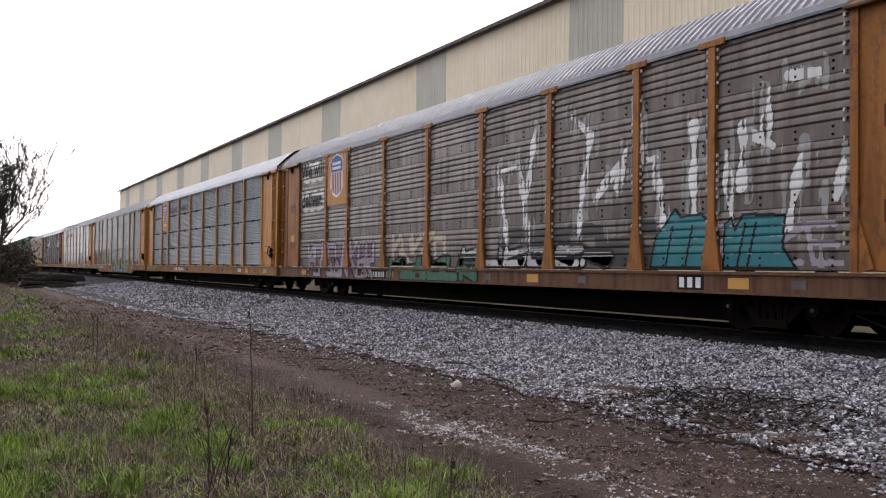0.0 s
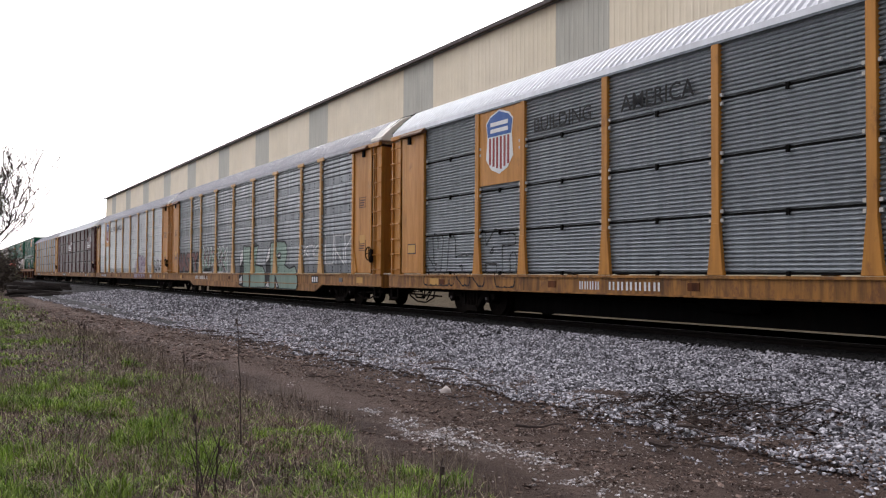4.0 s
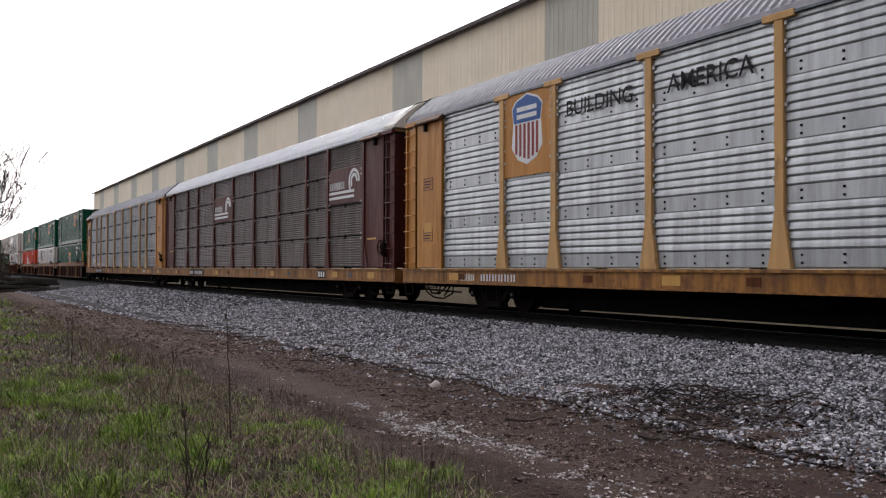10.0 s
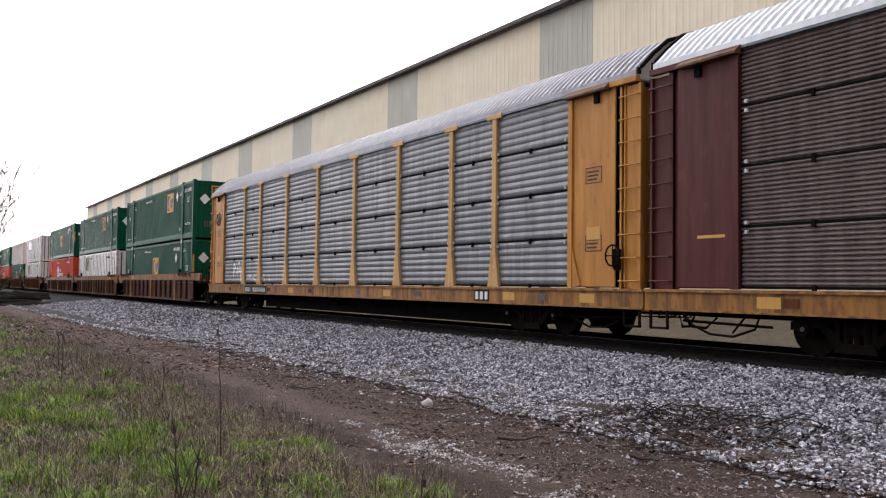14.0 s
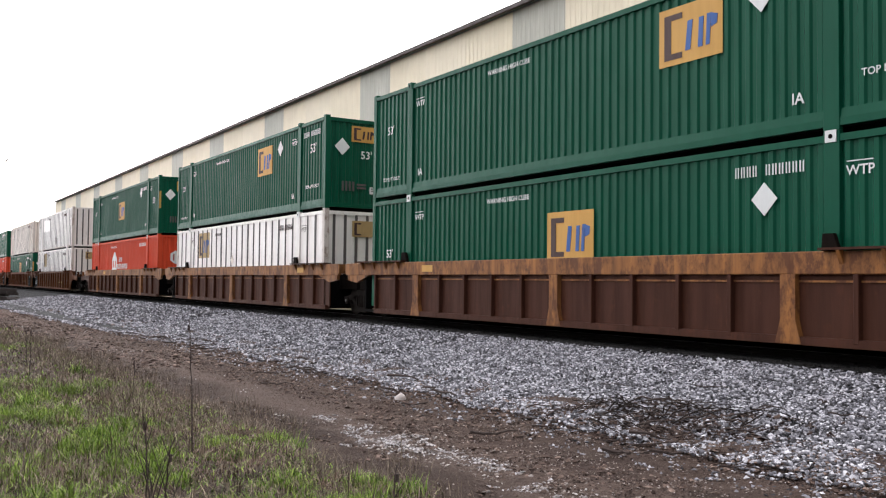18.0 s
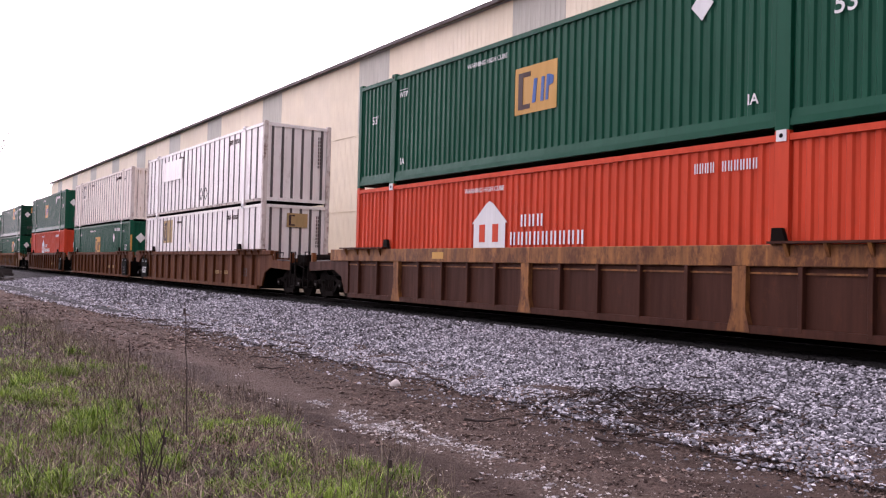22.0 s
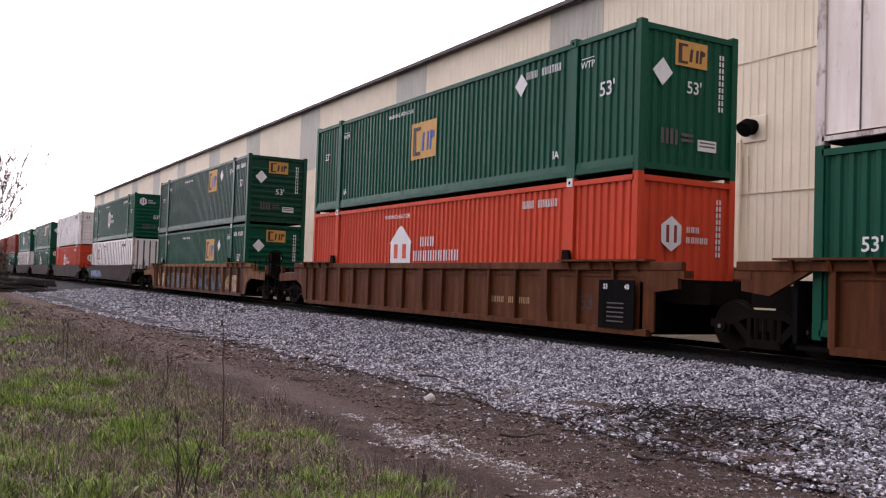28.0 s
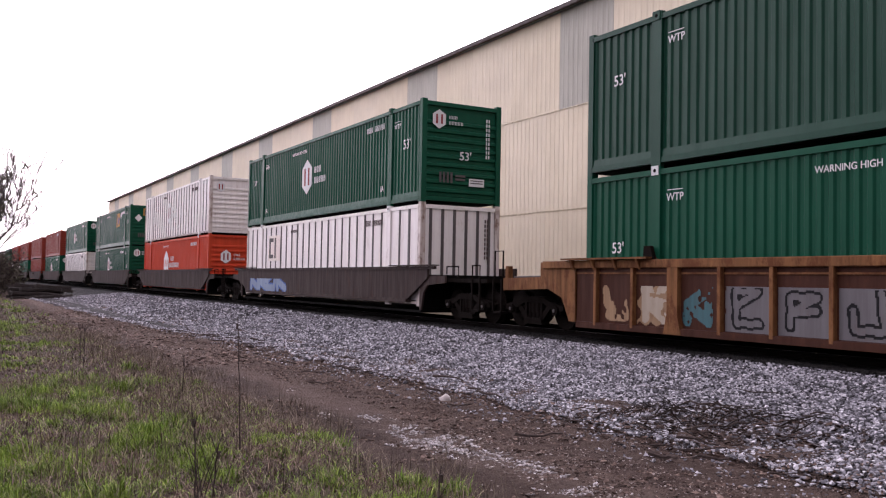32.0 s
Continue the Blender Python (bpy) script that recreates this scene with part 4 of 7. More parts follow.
def shield(car, x, z, w, h, y):
    """A railway shield: blue top, red and white stripes below."""
    out = lambda k: [(x - w / 2 * k, z + h * 0.32 * k), (x - w * 0.36 * k, z + h * 0.42 * k), (x, z + h * 0.5 * k), (x + w * 0.36 * k, z + h * 0.42 * k), (x + w / 2 * k, z + h * 0.32 * k), (x + w * 0.45 * k, z + 0.1 * h), (x + w * 0.5 * k, z - h * 0.25 * k), (x + w * 0.3 * k, z - h * 0.42 * k), (x, z - h * 0.5 * k), (x - w * 0.3 * k, z - h * 0.42 * k), (x - w * 0.5 * k, z - h * 0.25 * k), (x - w * 0.45 * k, z + 0.1 * h)]
    b = part("shield", Shape().prism(out(1.06), y, y + 0.008), M["decal_white"], car, "white-edged shield emblem")
    top = [(x - w / 2, z + h * 0.32), (x - w * 0.36, z + h * 0.42), (x, z + h * 0.5), (x + w * 0.36, z + h * 0.42), (x + w / 2, z + h * 0.32), (x + w * 0.45, z + 0.1 * h), (x - w * 0.45, z + 0.1 * h)]
    part("shield_top", Shape().prism(top, y - 0.006, y - 0.001), M["decal_blue"], b, "blue field with white bars")
    for i, zz in enumerate((0.30, 0.19)):
        part("word_bar", Shape().box(x - w * 0.34, x + w * 0.34, y - 0.012, y - 0.007, z + h * zz - 0.05 * h / 1.5, z + h * zz + 0.05 * h / 1.5), M["decal_white"], b)
    for i in range(6):
        a = x - w * 0.43 + w * 0.86 * (i + 0.2) / 6
        e = abs((a - x) / (w / 2))
        part("stripe", Shape().box(a, a + w * 0.075, y - 0.006, y - 0.001, z - h * (0.46 - 0.12 * e), z + h * 0.08), M["decal_red"], b)


def bars(name, parent, x0, x1, y, z, h, n, key, label="", seed=0):
    """Lettering that cannot be read, as a row of plain bars."""
    r = random.Random(seed)
    s = Shape()
    w = (x1 - x0) / n
    for i in range(n):
        if h < 0.29:
            a = x0 + w * i
            s.box(a, a + w * 0.2, y - 0.006, y, z - h / 2, z + h / 2).box(a + w * 0.45, a + w * 0.65, y - 0.006, y, z - h / 2, z + h / 2)
        else:
            s.box(x0 + w * i, x0 + w * (i + r.uniform(0.55, 0.8)), y - 0.006, y, z - h / 2, z + h / 2)
    return tagged(part(name, s, M[key], parent, label), label, kind="stuff")


ROOF_PROF = [(-1.46, 4.93), (-1.46, 5.04), (-1.40, 5.07), (-1.10, 5.36), (-0.72, 5.66), (-0.35, 5.78), (0, 5.81)]


def rack_roof(key):
    s = Shape()
    full = ROOF_PROF + [(-y, z) for y, z in ROOF_PROF[-2::-1]]
    xr = []
    n = 138
    for i in range(n):
        p = 27.6 / n
        xr += [(-13.8 + i * p, 0), (-13.8 + (i + 0.45) * p, 0), (-13.8 + (i + 0.58) * p, 1), (-13.8 + (i + 0.87) * p, 1)]
    xr.append((13.8, 0))
    for x, up in xr:
        for j, (y, z) in enumerate(full):
            q = 0.0 if j < 2 or j > len(full) - 3 else 0.035 * up
            s.v.append((x, y * (1 + q * 0.5), z + q))
    k = len(full)
    s.f = [(i * k + j, (i + 1) * k + j, (i + 1) * k + j + 1, i * k + j + 1) for i in range(len(xr) - 1) for j in range(k - 1)]
    return s.mesh("roof", M[key])


def post_mesh(key, flare, tee):
    s = Shape().box(-0.085, 0.085, -1.475, -1.37, Z0 - 0.02, 4.90)
    s.prism([(-0.085, Z0 + 0.85), (-0.20 * flare, Z0 + 0.1), (-0.23 * flare, Z0 - 0.02), (0.23 * flare, Z0 - 0.02), (0.20 * flare, Z0 + 0.1), (0.085, Z0 + 0.85)], -1.482, -1.40)
    if tee:
        s.box(-0.3, 0.3, -1.49, -1.39, 4.84, 4.955)
    return s.mesh("post", M[key], 0.008)


RACK_ROOF = {k: rack_roof(k) for k in ("roof", "roof_dull")}
POSTS = {(k, t): post_mesh(k, f, t) for k, f, t in (("yellow", 1.0, True), ("yellow_old", 1.0, True), ("brown", 0.9, False), ("yellow", 0.8, False), ("yellow_pale", 1.0, True))}


def autorack(x0, label, style, sheet_key, frame_key, sill_key, tee=True, roof_key="roof", hood=False, belly=False, post_key=None):
    car = thing("autorack_car", label, "railway car", "autorack cars of the train")
    MOVERS.append((car, x0, RAIL_Z))
    h = (Z1 - Z0) / 4
    far_panel = Shape()
    for i, (a, b) in enumerate(zip(EDGES, EDGES[1:])):
        for row in range(4):
            part("side_panel", panel(style, b - a - 0.02, h, sheet_key), None, car, "", pose(a + 0.01, FACE, Z0 + row * h))
        far_panel.box(a + 0.01, b - 0.01, 1.38, 1.42, Z0, Z1)
        dots = Shape()
        for row in range(4):
            for j in range(4):
                if style == "banded":
                    for dz in (0.08, 0.2):
                        q = a + (b - a) * (j + 0.5) / 4
                        dots.box(q - 0.018, q + 0.018, FACE - 0.02, FACE - 0.008, Z0 + row * h + dz - 0.018, Z0 + row * h + dz + 0.018)
            if style != "banded":
                q = (a + b) / 2
                dots.box(a + 0.04, b - 0.04, FACE - 0.012, FACE + 0.02, Z0 + row * h - 0.004, Z0 + row * h + 0.034)
                dots.box(q - 0.03, q + 0.03, FACE - 0.045, FACE, Z0 + row * h - 0.06, Z0 + row * h + 0.05)
        tagged(part("fastener_set", dots, M["black"], car), kind="stuff")
        tabs, r = Shape(), random.Random(i)
        for row in range(4):
            for x, k in ((a + 0.10, 1), (b - 0.10, -1)):
                zz = [Z0 + row * h + 0.27 + 0.14 * j for j in range(6)] if style == "banded" else [Z0 + row * h - 0.075, Z0 + row * h + 0.075]
                for z in zz:
                    if z > Z0 + 0.3 and r.random() < (0.55 if style == "banded" else 0.85):
                        w = r.uniform(0.025, 0.045) if style == "banded" else 0.055
                        tabs.box(min(x, x + k * w), max(x, x + k * w), FACE - 0.056, FACE - 0.02, z - 0.03, z + 0.028)
        tagged(part("fixing_tab", tabs, M["tab"], car, "pale worn fixing tabs"), kind="stuff")
    part("far_side_panel", far_panel, M[sheet_key], car)
    for x in EDGES[1:-1]:
        part("post", POSTS[post_key or frame_key, tee], None, car, "", pose(x, 0, 0))
        part("post", POSTS[post_key or frame_key, tee], None, car, "", pose(x, 0, 0, 0, 0, 180))
    roof_part = part("roof", RACK_ROOF[roof_key], None, car, "galvanised ribbed roof")
    part("eave_rail", Shape().box(-13.8, 13.8, -1.475, -1.42, 4.885, 4.93), M["galv_blue"], roof_part)
    # frame below
    near_sill = part("side_sill", Shape().box(-14.0, 14.0, -1.45, -1.38, 0.63, 1.0), M[sill_key], car)
    part("sill_flange", Shape().box(-14.0, 14.0, -1.49, -1.451, 0.955, 1.005), M[sill_key], near_sill)
    part("sill_flange", Shape().box(-14.0, 14.0, -1.47, -1.451, 0.63, 0.66), M[sill_key], near_sill)
    for x in (-11.0, -6.2, -2.1, 1.7, 5.4, 10.8):
        part("sill_pocket", Shape().box(x, x + 0.28, -1.462, -1.451, 0.74, 0.88), M["rib_grey" if x > 0 else "brown_well"], near_sill)
    if belly:
        part("sill_web", Shape().prism([(-9.3, 0.64), (-8.6, 0.40), (8.6, 0.40), (9.3, 0.64)], -1.448, -1.39), M[sill_key], near_sill, "deeper web of the sill between the trucks")
    part("side_sill", Shape().box(-14.0, 14.0, 1.38, 1.45, 0.63, 1.0), M[sill_key], car)
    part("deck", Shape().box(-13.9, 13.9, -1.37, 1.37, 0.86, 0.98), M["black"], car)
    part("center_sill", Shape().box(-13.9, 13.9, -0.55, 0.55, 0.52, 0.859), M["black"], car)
    # plain black box added to block the bright gap below the car
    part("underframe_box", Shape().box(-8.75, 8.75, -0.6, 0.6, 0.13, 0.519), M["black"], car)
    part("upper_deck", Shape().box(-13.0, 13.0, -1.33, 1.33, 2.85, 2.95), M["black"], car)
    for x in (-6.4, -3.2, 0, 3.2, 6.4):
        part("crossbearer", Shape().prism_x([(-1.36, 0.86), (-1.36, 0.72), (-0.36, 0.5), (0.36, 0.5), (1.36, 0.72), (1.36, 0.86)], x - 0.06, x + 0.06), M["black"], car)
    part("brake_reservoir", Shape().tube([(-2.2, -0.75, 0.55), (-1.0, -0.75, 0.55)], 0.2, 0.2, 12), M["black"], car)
    part("brake_pipe", Shape().tube([(-13.4, -0.55, 0.6), (-6, -0.6, 0.5), (6, -0.6, 0.5), (13.4, -0.55, 0.6)], 0.025, 0.025, 5), M["iron"], car)
    # ends
    for w in (-1, 1):
        X = lambda v: w * v
        lo = lambda a, b: (min(X(a), X(b)), max(X(a), X(b)))
        a, b = lo(11.86, 13.22)
        door = part("end_door", Shape().box(a, b, -1.44, -1.40, Z0, 4.86), M[frame_key], car, "folded end door leaf", bevel=0.012)
        c, d = lo(11.84, 11.97)
        part("door_post", Shape().box(c, d, -1.485, -1.42, Z0 - 0.02, 4.9), M[frame_key], door)
        part("door_rail", Shape().box(*lo(11.84, 13.85), -1.50, -1.40, 4.83, 4.93), M[frame_key], door)
        part("door_lip", Shape().prism_x([(-1.60, 4.80), (-1.60, 4.84), (-1.44, 4.97), (-1.44, 4.80)], *lo(11.80, 13.1)), M["sill_rust"], door, "rusty lip over the door")
        part("foot_gusset", Shape().prism([(X(p_), q_) for p_, q_ in ((11.86, Z0 - 0.02), (12.0, Z0 - 0.02), (12.22, Z0 + 0.04), (11.98, Z0 + 0.75), (11.86, Z0 + 0.85))], -1.47, -1.442), M[frame_key], door)
        part("door_track", Shape().box(*lo(12.65, 12.78), -1.50, -1.45, 4.6, 4.8), M["black"], door)
        if frame_key == "brown":
            part("reflective_strip", Shape().box(*lo(12.15, 12.75), -1.446, -1.441, 1.86, 1.91), M["decal_gold"], door, "yellow reflective strip")
        elif style == "louvred":
            part("placard_rim", Shape().box(*lo(12.36, 12.84), -1.445, -1.441, 1.56, 1.84), M["decal_dark"], door)
            part("placard", Shape().box(*lo(12.39, 12.81), -1.450, -1.4455, 1.59, 1.81), M["decal_gold"], door, "yellow placard with dark rim")
        else:
            part("placard", Shape().box(*lo(12.4, 12.8), -1.448, -1.442, 1.95, 2.2), M["decal_gold"], door)
        if frame_key in ("yellow", "yellow_old") and style != "louvred":
            sx = X(12.6)
            st = Shape()
            for z in (3.05, 1.72):
                st.box(sx - 0.24, sx + 0.24, -1.447, -1.441, z, z + 0.018).box(sx - 0.24, sx + 0.24, -1.447, -1.441, z + 0.3, z + 0.318)
                st.box(sx - 0.24, sx - 0.222, -1.447, -1.441, z, z + 0.318).box(sx + 0.222, sx + 0.24, -1.447, -1.441, z, z + 0.318)
                for j in range(3):
                    st.box(sx - 0.19, sx + 0.1 + 0.03 * j, -1.447, -1.441, z + 0.06 + 0.075 * j, z + 0.095 + 0.075 * j)
            tagged(part("door_stencil", st, M["decal_dark"], door), "dark stencilled frame with bars", kind="stuff")
        part("end_door", Shape().box(*lo(13.34, 13.42), -1.40, 0.0, Z0, 4.86).box(*lo(13.34, 13.46), -1.40, -1.25, Z0, 4.86), M[frame_key], car, "flat end door leaf")
        part("end_door", Shape().box(*lo(13.34, 13.42), 0.01, 1.40, Z0, 4.86), M[frame_key], car, "flat end door leaf")
        part("end_door", Shape().box(a, b, 1.40, 1.44, Z0, 4.86), M[frame_key], car, "folded end door leaf")
        ladder("ladder", car, *lo(13.34, 13.90), -1.40, Z0 - 0.1, 4.8, 9, frame_key)
        part("corner_panel", Shape().box(*lo(13.27, 13.9), -1.37, -1.33, Z0 - 0.1, 4.8), M[frame_key], car)
        hood_y = [(y * 0.97, z) for y, z in ROOF_PROF] + [(-y * 0.97, z) for y, z in ROOF_PROF[-2::-1]]
        part("roof_end", Shape().prism_x(hood_y, *lo(13.5, 13.62)), M["white"], roof_part, "pale sheet closing the roof end")
        if hood and w > 0:
            shell = [(y * 1.012, z + 0.03) for y, z in ROOF_PROF] + [(-y * 1.012, z + 0.03) for y, z in ROOF_PROF[-2::-1]]
            part("roof_hood", Shape().prism_x(shell, 13.22, 13.98), M["hood"], roof_part, "pale sheet hood over the roof end", bevel=0.02)
        part("roof_hoop", Shape().tube([(X(13.84), y * 1.0, z + 0.03) for y, z in hood_y], 0.04, 0.04, 6), M["black"], roof_part)
        part("end_sill", Shape().box(*lo(13.9, 14.02), -1.4, 1.4, 0.6, 0.98), M[sill_key], car)
        part("step", Shape().box(*lo(13.45, 13.9), -1.44, -1.40, 0.30, 0.34).box(*lo(13.45, 13.49), -1.44, -1.40, 0.30, 0.65).box(*lo(13.86, 13.9), -1.44, -1.40, 0.30, 0.65), M["iron"], car)
        coupler(car, X(13.7), w)
        truck(car, X(10.06))
        rig = [(X(11.6), -1.25, 0.62), (X(11.75), -1.2, 0.38), (X(12.2), -1.2, 0.24), (X(12.7), -1.2, 0.26), (X(13.1), -1.2, 0.4), (X(13.3), -1.2, 0.6)]
        part("brake_rigging", Shape().tube(rig, 0.022, 0.022, 6).tube([(X(11.5), -1.1, 0.42), (X(13.4), -1.1, 0.46)], 0.025, 0.025, 6).tube([(X(12.0), -1.1, 0.6), (X(12.25), -1.15, 0.3)], 0.02, 0.02, 5), M["iron"], car)
        if w > 0:
            hb = part("hand_brake", Shape().box(13.24, 13.42, -1.52, -1.44, 1.35, 1.75), M["iron"], car, "dark hand-brake housing", bevel=0.02)
            part("hand_wheel", Shape().ring((13.28, -1.55, 1.62), (0, 1, 0), 0.2, 0.018, 14).tube([(13.08, -1.55, 1.62), (13.48, -1.55, 1.62)], 0.013, 0.013, 5).tube([(13.28, -1.55, 1.42), (13.28, -1.55, 1.82)], 0.013, 0.013, 5), M["iron"], hb)
    # sill markings
    r = random.Random(x0)
    for x in (-11.5, -4.0, 3.5, 9.5, 12.2):
        if r.random() < 0.8:
            part("reflector", Shape().box(x, x + 0.45, -1.4545, -1.4505, 0.72, 0.90), M["decal_gold"], car, "yellow reflective marking")
    part("inspection_panel", Shape().box(8.3, 8.95, -1.4545, -1.4505, 0.68, 0.94), M["decal_black"], car, "black inspection panel with bars")
    for i in range(3):
        part("panel_bar", Shape().box(8.36 + 0.2 * i, 8.48 + 0.2 * i, -1.459, -1.455, 0.72, 0.9), M["decal_white"], car)
    return car


def number_board(car, x0, x1, black=True):
    if black:
        part("number_board", Shape().box(x0, x1, -1.4545, -1.4505, 0.66, 0.94), M["decal_black"], car, "black board with white markings")
    bars("road_mark", car, x0 + 0.08, x0 + 0.75, -1.455, 0.8, 0.16, 4, "decal_white", "white road marks", 1)
    bars("road_mark", car, x0 + 1.0, x1 - 0.1, -1.455, 0.8, 0.16, 6, "decal_white", "white road marks", 2)

# ---- containers ----
CL, CW, CH = 16.15, 2.59, 2.896
HALF = CL / 2
CORR = {}


def corrugated(key, length, h, pitch=0.28, depth=0.042, flat=0.55):
    """A wall of upright pressed ribs, seen from -y."""
    k = (key, round(length, 2), round(h, 2), pitch)
    if k not in CORR:
        s, n = Shape(), round(length / pitch)
        p = length / n
        x, d = [0.0], [0.0]
        for i in range(n):
            for a, b in ((flat - 0.18, 0), (flat - 0.02, 1), (0.86, 1), (1.0, 0)):
                x.append((i + a) * p)
                d.append(depth * b)
        for z in (0, h):
            s.v += [(a, b, z) for a, b in zip(x, d)]
        m = len(x)
        s.f = [(i, i + 1, m + i + 1, m + i) for i in range(m - 1)]
        s.box(0, length, depth + 0.01, depth + 0.02, 0, h)
        CORR[k] = s.mesh("side_wall", M[key])
    return CORR[k]


def plated(key, length, h, pitch=0.61):
    """A smooth sheet-and-post wall: flat sheets between narrow posts."""
    k = ("plate", key, round(length, 2))
    if k not in CORR:
        CORR[k] = Shape().box(0, length, 0, 0.03, 0, h).mesh("side_wall", M[key])
    return CORR[k]


RIBS = {}


def rib(key, w, h):
    if (key, w, h) not in RIBS:
        RIBS[key, w, h] = Shape().box(-w / 2, w / 2, -0.018, 0.0, 0, h).mesh("rib", M[key], 0.004)
    return RIBS[key, w, h]


LETTER = {}


def letters(text, size, key, bold=0.0):
    k = (text, size, key, bold)
    if k not in LETTER:
        LETTER[k] = write(text, size, M[key], bold)
    return LETTER[k]


def square_logo(c, at, w, h, blue="decal_blue", field="decal_gold"):
    """A gold panel with a dark block and two blue ones."""
    b = part("logo_panel", Shape().box(-w / 2, w / 2, 0, 0.006, -h / 2, h / 2), M[field], c, "square panel with dark and blue shapes", at)
    s = Shape().box(-w * 0.41, -w * 0.30, -0.008, -0.002, -h * 0.40, h * 0.38)
    s.box(-w * 0.30, -w * 0.12, -0.008, -0.002, h * 0.28, h * 0.38).box(-w * 0.30, -w * 0.12, -0.008, -0.002, -h * 0.40, -h * 0.30)
    part("logo_shape", s, M["decal_dark"], b)
    t = Shape()
    t.prism([(-w * 0.07, -h * 0.3), (-w * 0.03, h * 0.2), (w * 0.05, h * 0.2), (w * 0.01, -h * 0.3)], -0.008, -0.002)
    t.prism([(w * 0.13, -h * 0.3), (w * 0.15, h * 0.2), (w * 0.22, h * 0.2), (w * 0.20, -h * 0.3)], -0.008, -0.002)
    t.prism([(w * 0.25, -h * 0.3), (w * 0.27, h * 0.22), (w * 0.33, h * 0.22), (w * 0.31, -h * 0.3)], -0.008, -0.002)
    t.prism([(w * 0.33, h * 0.22), (w * 0.33, -h * 0.02), (w * 0.42, h * 0.02), (w * 0.43, h * 0.17)], -0.008, -0.002)
    part("logo_shape", t, M[blue], b)


def house_logo(c, at, k=1.0, key="red"):
    """A white house-shaped mark with four openings and two rows of bars beside it."""
    s = Shape().prism([(-0.55 * k, -0.8 * k), (-0.55 * k, 0.40 * k), (-0.62 * k, 0.40 * k), (-0.12 * k, 0.80 * k), (0, 0.85 * k), (0.12 * k, 0.80 * k), (0.62 * k, 0.40 * k), (0.55 * k, 0.40 * k), (0.55 * k, -0.8 * k)], 0, 0.006)
    b = part("house_mark", s, M["decal_white"], c, "white house-shaped mark", at)
    for x in (-0.34, 0.12):
        for z in (-0.5, 0.02):
            part("mark_opening", Shape().box(x * k, (x + 0.2) * k, -0.005, -0.001, z * k, (z + 0.36) * k), M[key], b)
    bars("word_mark", b, 1.05 * k, 1.8 * k, 0.006, 0.42 * k, 0.23 * k, 3, "decal_white", "", 3)
    bars("word_mark", b, 0.72 * k, 2.95 * k, 0.006, 0.08 * k, 0.25 * k, 9, "decal_white", "", 4)


def hex_logo(c, at, k=1.0, key="decal_red"):
    hexa = lambda r: [(r * 0.88 * math.cos(1.5708 + 1.0472 * i) , r * math.sin(1.5708 + 1.0472 * i)) for i in range(6)]
    b = part("hexagon_mark", Shape().prism(hexa(0.85 * k), 0, 0.006), M["decal_white"], c, "white hexagon mark", at)
    part("hexagon_field", Shape().box(-0.34 * k, -0.16 * k, -0.006, -0.001, -0.42 * k, 0.42 * k).box(0.16 * k, 0.34 * k, -0.006, -0.001, -0.42 * k, 0.42 * k), M[key], b)
    bars("word_mark", b, 1.0 * k, 1.9 * k, 0.006, 0.25 * k, 0.3 * k, 3, "decal_white", "", 5)
    bars("word_mark", b, 1.0 * k, 2.5 * k, 0.006, -0.25 * k, 0.3 * k, 5, "decal_white", "", 6)


